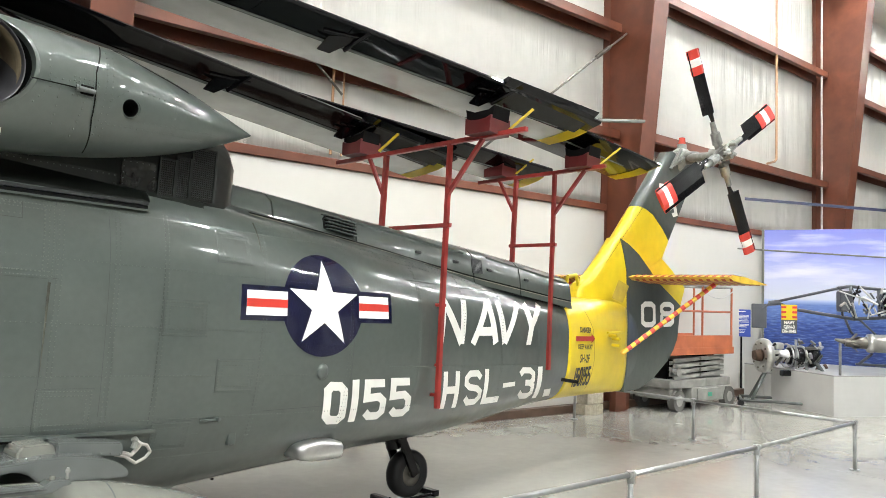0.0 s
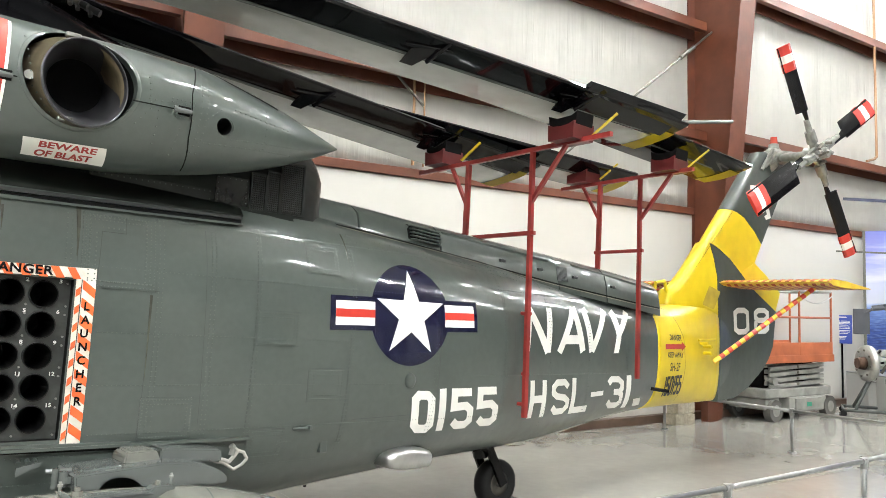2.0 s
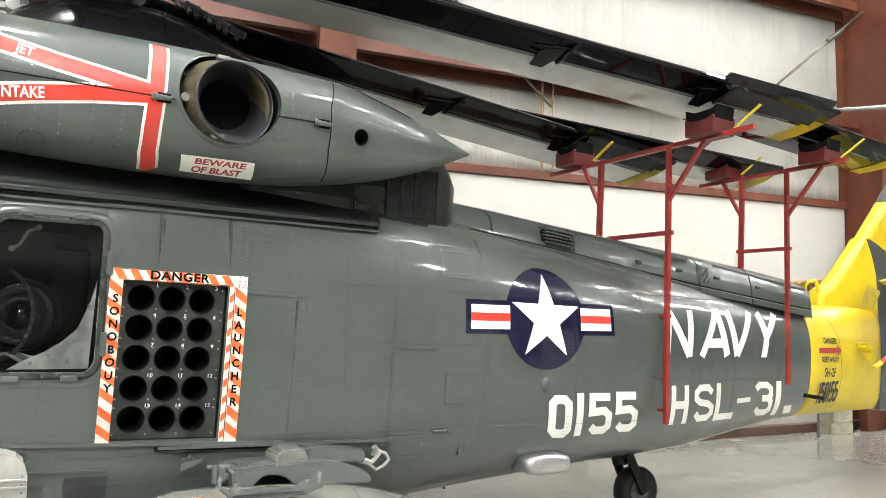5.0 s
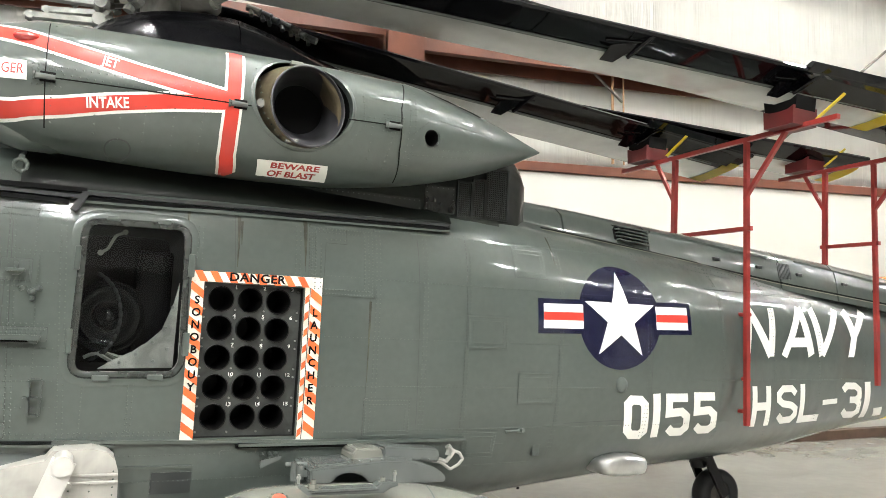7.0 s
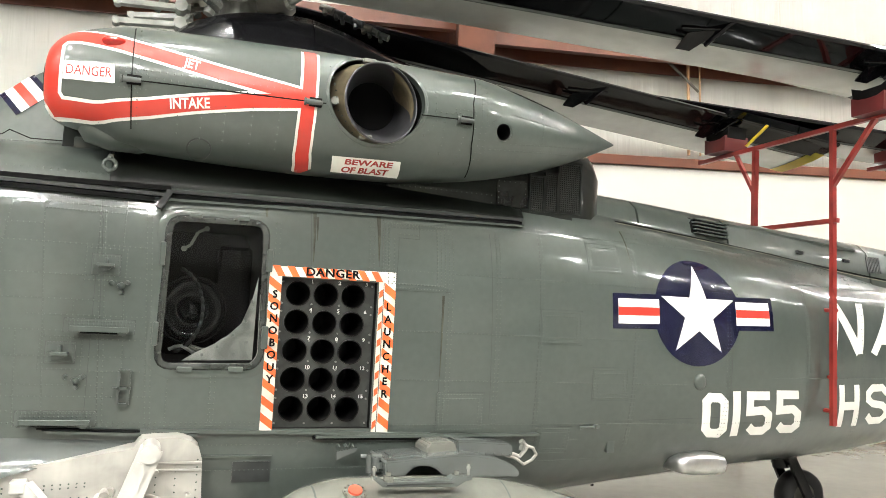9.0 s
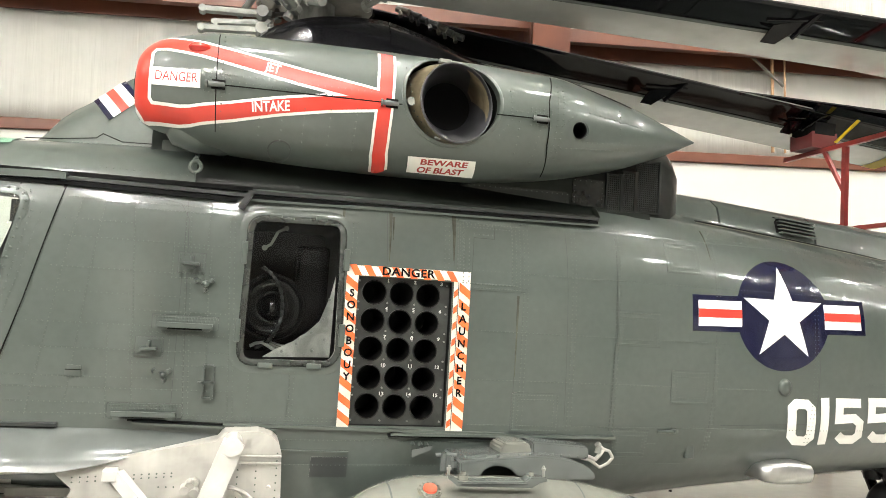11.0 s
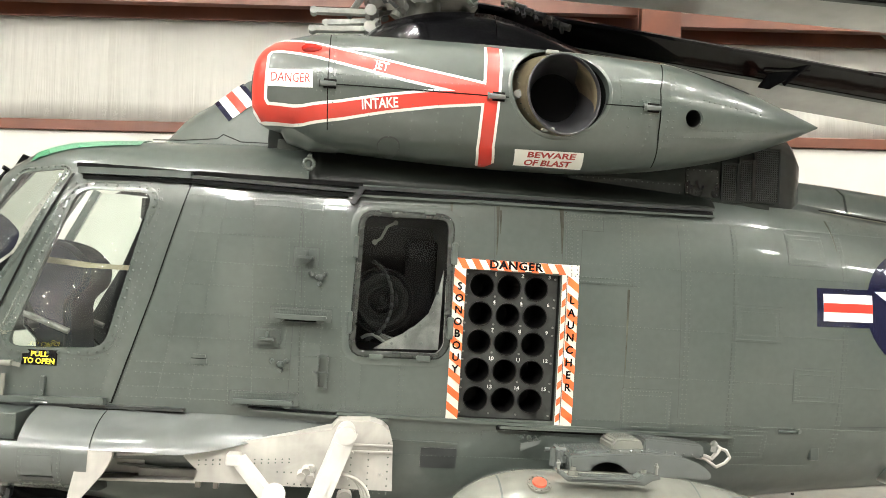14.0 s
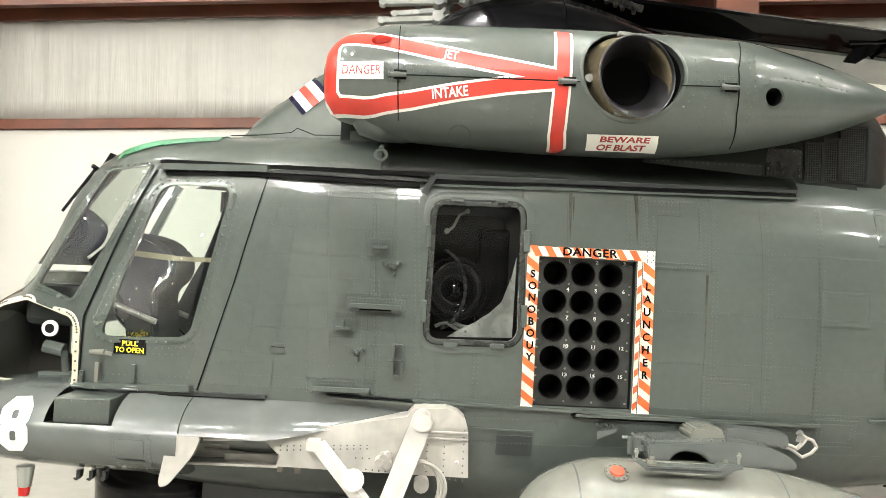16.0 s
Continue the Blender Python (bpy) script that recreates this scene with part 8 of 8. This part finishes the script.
# ---------------------------------------------------------------- sign on a post
sgn = empty("info_sign", pose(15.34, 6.2, 0, 0, 0, -62))
tagged(sgn, "blue information sign with small white text on a black post", "sign")
part("post", tube(bmesh.new(), (0, 0, 0), (0, 0, 1.2), 0.018, seg=12), BLACK, sgn)
part("foot", tube(bmesh.new(), (0, 0, 0), (0, 0, 0.015), 0.14, seg=24), BLACK, sgn)
board = part("board", box(bmesh.new(), -0.17, 0.17, -0.03, -0.015, 1.14, 1.68, 0.004), mat("blue_sign_panel", (0.03, 0.06, 0.32), 0.4), sgn)
for k, (z, w) in enumerate(((1.63, 0.16), (1.56, 0.27), (1.535, 0.27), (1.51, 0.27), (1.485, 0.22), (1.45, 0.27), (1.425, 0.27), (1.38, 0.27), (1.355, 0.27), (1.33, 0.2), (1.27, 0.15), (1.245, 0.12), (1.22, 0.1))):
    part("text_line", box(bmesh.new(), -w / 2, w / 2, -0.033, -0.031, z, z + (0.018 if k == 0 else 0.009)), WHITE, board)

# ---------------------------------------------------------------- engine on its stand
eng = empty("aero_engine", pose(14.1, 5.03, 0.88, 0, 0, -38))
tagged(eng, "turbine aero engine with a pale ring on a grey tube stand", "engine")
ALU = mat("pale_engine_alloy", (0.45, 0.45, 0.42), 0.35, 0.7, grain=0.1, stain=0.2, stain_scale=6)
BROWN = mat("burnt_engine_metal", (0.10, 0.06, 0.04), 0.45, 0.6, grain=0.3, stain=0.4, stain_scale=8)
for name, prof_, m in (("front_ring", [(-0.33, 0.12), (-0.35, 0.2), (-0.36, 0.25), (-0.33, 0.295), (-0.28, 0.305), (-0.24, 0.295), (-0.22, 0.2)], ALU), ("gear_case", [(-0.42, 0.03), (-0.40, 0.10), (-0.34, 0.11)], BROWN), ("compressor", [(-0.22, 0.12), (-0.2, 0.1), (0.14, 0.1), (0.15, 0.12)], mat("white_engine_case", (0.6, 0.59, 0.55), 0.3, grain=0.05, stain=0.15, stain_scale=9)), ("combustor", [(0.15, 0.12), (0.2, 0.15), (0.40, 0.16), (0.55, 0.13)], BLACK), ("exhaust_cone", [(0.55, 0.13), (0.62, 0.2), (0.72, 0.16)], BLACK)):
    b = bmesh.new()
    loft(b, [[(x, r * math.cos(a), r * math.sin(a)) for a in (2 * math.pi * k / 36 for k in range(36))] for x, r in prof_])
    part(name, b, m, eng, "", True)
b = bmesh.new()
for k in range(32):
    a0, a1 = 2 * math.pi * k / 32, 2 * math.pi * (k + 1) / 32
    tube(b, (0.16, 0.21 * math.cos(a0), 0.21 * math.sin(a0)), (0.16, 0.21 * math.cos(a1), 0.21 * math.sin(a1)), 0.014, seg=6)
part("fuel_manifold", b, STEEL, eng)
for x0, r in ((0.24, 0.2), (0.42, 0.19)):
    part("clamp_ring", loft(bmesh.new(), [[(x0 + dx, rr * math.cos(a), rr * math.sin(a)) for a in (2 * math.pi * k / 32 for k in range(32))] for dx, rr in ((0, r - 0.03), (0, r), (0.03, r), (0.03, r - 0.03))], caps=False), ALU, eng, "", True)
for a in range(8):
    c, t = math.cos(a * math.pi / 4 + 0.2), math.sin(a * math.pi / 4 + 0.2)
    part("ring_bolt", tube(bmesh.new(), (-0.37, 0.22 * c, 0.22 * t), (-0.345, 0.22 * c, 0.22 * t), 0.018, seg=8), DARK_STEEL, eng)
part("spinner", tube(bmesh.new(), (-0.46, 0, 0), (-0.40, 0, 0), 0.085, 0.1, 28), BROWN, eng)
part("starter", box(bmesh.new(), -0.05, 0.25, -0.2, -0.1, -0.34, -0.24, 0.02), BLACK, eng)
part("oil_tank", box(bmesh.new(), -0.18, -0.02, -0.22, -0.08, 0.12, 0.24, 0.03), ALU, eng)
random.seed(11)
for k in range(46):
    b = bmesh.new()
    x, a, r = random.uniform(-0.28, 0.85), random.uniform(0, 6.28), random.uniform(0.14, 0.27)
    p = Vector((x, r * math.cos(a), r * math.sin(a) + 0.03))
    d = Vector((random.uniform(-1, 1), random.uniform(-0.5, 0.5), random.uniform(-0.6, 0.6))).normalized() * random.uniform(0.04, 0.14)
    tube(b, p - d, p + d, random.uniform(0.008, 0.03), seg=8)
    part("pipe", b, random.choice((STEEL, DARK_STEEL, BROWN, ALU, BLACK)), eng)
est = empty("engine_stand", pose(14.1, 5.03, 0, 0, 0, -66))
tagged(est, "grey steel tube stand with small wheels under the engine", "engine stand")
for a, c in (((-0.62, -0.35, 0.1), (1.05, -0.35, 0.1)), ((-0.62, 0.35, 0.1), (1.05, 0.35, 0.1)), ((-0.62, -0.35, 0.1), (-0.62, 0.35, 0.1)), ((1.05, -0.35, 0.1), (1.05, 0.35, 0.1)), ((-0.45, -0.35, 0.1), (-0.2, -0.1, 0.62)), ((-0.45, 0.35, 0.1), (-0.2, 0.1, 0.62)), ((1.05, -0.35, 0.1), (0.6, -0.12, 0.8)), ((1.05, 0.35, 0.1), (0.6, 0.12, 0.8)), ((0.4, -0.35, 0.1), (0.45, -0.1, 0.78))):
    part("tube", tube(bmesh.new(), a, c, 0.026, seg=12), GREY_MID, est, "", True)
for x, y in ((-0.62, -0.35), (-0.62, 0.35), (1.05, -0.35), (1.05, 0.35)):
    part("caster", tube(bmesh.new(), (x, y - 0.02, 0.05), (x, y + 0.02, 0.05), 0.05, seg=16), RUBBER, est)

# ---------------------------------------------------------------- plinth and drone
PLINTH = mat("pale_grey_plinth", (0.48, 0.48, 0.46), 0.5, grain=0.02, stain=0.05)
PLINTH_TOP = mat("grey_plinth_top", (0.3, 0.3, 0.29), 0.5, grain=0.03, stain=0.1)
for m, x0, x1, d, h, words in ((pose(13.49, 3.94, 0, 0, 0, -34), 0.0, 5.5, 2.4, 0.66, "pale grey raised display plinth"), (pose(14.5, 4.9, 0, 0, 0, -71), -0.5, 0.45, 0.6, 0.55, "low grey plinth behind the engine")):
    pl = empty("display_plinth", m)
    tagged(pl, words, "plinth")
    part("front_panel", box(bmesh.new(), x0, x1, 0, 0.018, 0, h - 0.02, 0.003), PLINTH, pl)
    part("back_panel", box(bmesh.new(), x0, x1, d - 0.018, d, 0, h - 0.02, 0.003), PLINTH, pl)
    for x in (x0, x1 - 0.018):
        part("side_panel", box(bmesh.new(), x, x + 0.018, 0.018, d - 0.018, 0, h - 0.02), PLINTH, pl)
    part("top", box(bmesh.new(), x0 - 0.004, x1 + 0.004, -0.004, d + 0.004, h - 0.02, h, 0.004), PLINTH_TOP, pl, "grey plinth top")
dr = empty("drone_helicopter", pose(15.0, 3.72, 0.66, 0, 0, -60))
tagged(dr, "small skeletal drone helicopter of grey tubes on the plinth", "drone helicopter")
TUBE_G = mat("dark_grey_tube", (0.06, 0.065, 0.075), 0.4, grain=0.1)
DY = -0.2
for pts, r in (([(-1.671, 1.165), (-0.482, 1.478)], 0.024), ([(-1.439, 1.063), (-0.394, 0.913), (0.119, 0.955), (1.6, 1.0)], 0.03), ([(-0.65, 1.44), (-0.437, 1.475), (0.121, 1.43), (1.6, 1.42)], 0.028), ([(-0.60, 1.44), (-0.56, 0.94)], 0.022), ([(-0.437, 1.475), (-0.38, 0.92)], 0.03), ([(0.0, 1.44), (0.02, 0.95)], 0.025),
               ([(-0.528, 0.93), (-0.439, 0.70), (-0.40, 0.66)], 0.022), ([(-0.305, 0.92), (0.116, 0.498), (0.4, 0.2)], 0.018), ([(-0.2, 1.0), (0.1, 1.38)], 0.014), ([(-0.36, 1.42), (-0.1, 0.98)], 0.012), ([(-0.1, 0.33), (-0.3, 0.15)], 0.024), ([(-0.36, 0.141), (0.114, 0.135), (1.7, 0.13)], 0.022)):
    for (xa, za), (xb, zb) in zip(pts, pts[1:]):
        part("frame_tube", tube(bmesh.new(), (xa, DY, za), (xb, DY, zb), r, seg=10), TUBE_G, dr, "", True)
part("engine_block", box(bmesh.new(), -0.62, -0.42, -0.32, 0.0, 1.03, 1.40, 0.03), TUBE_G, dr)
part("fuel_cell", box(bmesh.new(), 0.05, 0.6, -0.3, 0.05, 0.99, 1.40, 0.02), BLACK, dr)
part("end_plate", box(bmesh.new(), -2.047, -1.793, DY - 0.012, DY + 0.012, 0.701, 1.13, 0.01), TUBE_G, dr, "dark grey tail end plate")
b = tube(bmesh.new(), (-1.86, DY, 1.05), (-1.70, DY, 1.17), 0.022, seg=10)
tube(b, (-1.76, DY, 1.14), (-1.60, DY, 1.16), 0.045, 0.05, 12)
tube(b, (-1.60, DY, 1.16), (-1.42, DY, 1.06), 0.03, seg=10)
part("tail_bracket", b, TUBE_G, dr)
ep = part("marking_plate", box(bmesh.new(), -1.559, -1.30, -0.235, -0.215, 0.621, 1.127, 0.004), TUBE_G, dr, "grey plate with yellow and red warning panel")
part("yellow_panel", box(bmesh.new(), -1.559, -1.30, -0.24, -0.236, 0.86, 1.127), YELLOW, ep)
for k in range(3):
    for x0, sx in ((-1.559, 1), (-1.30, -1)):
        o = [(x0, 0.89 + k * 0.085), (x0 + sx * 0.08, 0.95 + k * 0.085 - 0.06), (x0 + sx * 0.08, 0.99 + k * 0.085 - 0.06), (x0, 0.93 + k * 0.085)]
        part("red_stripe", slab(bmesh.new(), o, -0.244, -0.241), RED, ep)
for z, w in ((0.81, "NAVY"), (0.735, "QSN-3"), (0.66, "DS-1045")):
    text(w, 0.075, (-1.43, z), plane_y(-0.236), WHITE, ep, off=0.004, stretch=0.85, offset=0.003)
b = bmesh.new()
loft(b, [[(x, -0.30 + r * math.cos(a), 0.51 + r * math.sin(a)) for a in (2 * math.pi * k / 28 for k in range(28))] for x, r in ((-0.22, 0.11), (-0.2, 0.155), (-0.12, 0.165), (-0.11, 0.15), (0.6, 0.18), (1.9, 0.18))])
part("torpedo_body", b, ALU, dr, "bare metal torpedo under the frame", True)
b = bmesh.new()
for k in range(6):
    a = k * math.pi / 3 + 0.3
    bar(b, (-0.50, -0.30, 0.51), (-0.36, -0.30 + 0.16 * math.cos(a), 0.51 + 0.16 * math.sin(a)), 0.07, 0.015)
tube(b, (-0.71, -0.30, 0.555), (-0.55, -0.30, 0.52), 0.02, 0.05, 12)
tube(b, (-0.55, -0.30, 0.51), (-0.2, -0.30, 0.51), 0.07, 0.11, 18)
part("propeller", b, DARK_STEEL, dr)
random.seed(5)
for k in range(40):
    b = bmesh.new()
    p = Vector((random.uniform(-0.62, 0.1), random.uniform(-0.4, -0.25), random.uniform(1.0, 1.42)))
    d = Vector((random.uniform(-1, 1), 0, random.uniform(-1, 1))).normalized() * random.uniform(0.03, 0.14)
    tube(b, p - d, p + d, random.uniform(0.008, 0.022), seg=8)
    part("hose", b, random.choice((WHITE_DIRTY, ALU, TUBE_G, STEEL, BLACK)), dr)
b = bmesh.new()
bar(b, (-2.17, DY, 3.01), (0.13, DY, 2.806), 0.02, 0.05)
bar(b, (0.13, DY, 2.806), (3.0, DY, 2.56), 0.03, 0.07)
tube(b, (1.0, DY, 1.4), (1.0, DY, 2.76), 0.03)
part("rotor_blade", b, mat("dark_blue_blade", (0.02, 0.025, 0.06), 0.3), dr)
part("lower_rotor_rod", tube(bmesh.new(), (-2.29, DY, 2.109), (3.0, DY, 1.85), 0.014, seg=10), GREY_LIGHT, dr)
for x, y in ((13.62, 3.88), (14.15, 4.75), (14.75, 4.9)):
    ob = part("stanchion_post", tube(bmesh.new(), (0, 0, 0), (0, 0, 0.52), 0.022, seg=12), GALV)
    ob.matrix_world = pose(x, y, 0.66 if (x, y) != (14.15, 4.75) else 0.66)
    tagged(ob, "short pale steel post on the plinth's edge", "post", "plinth posts")
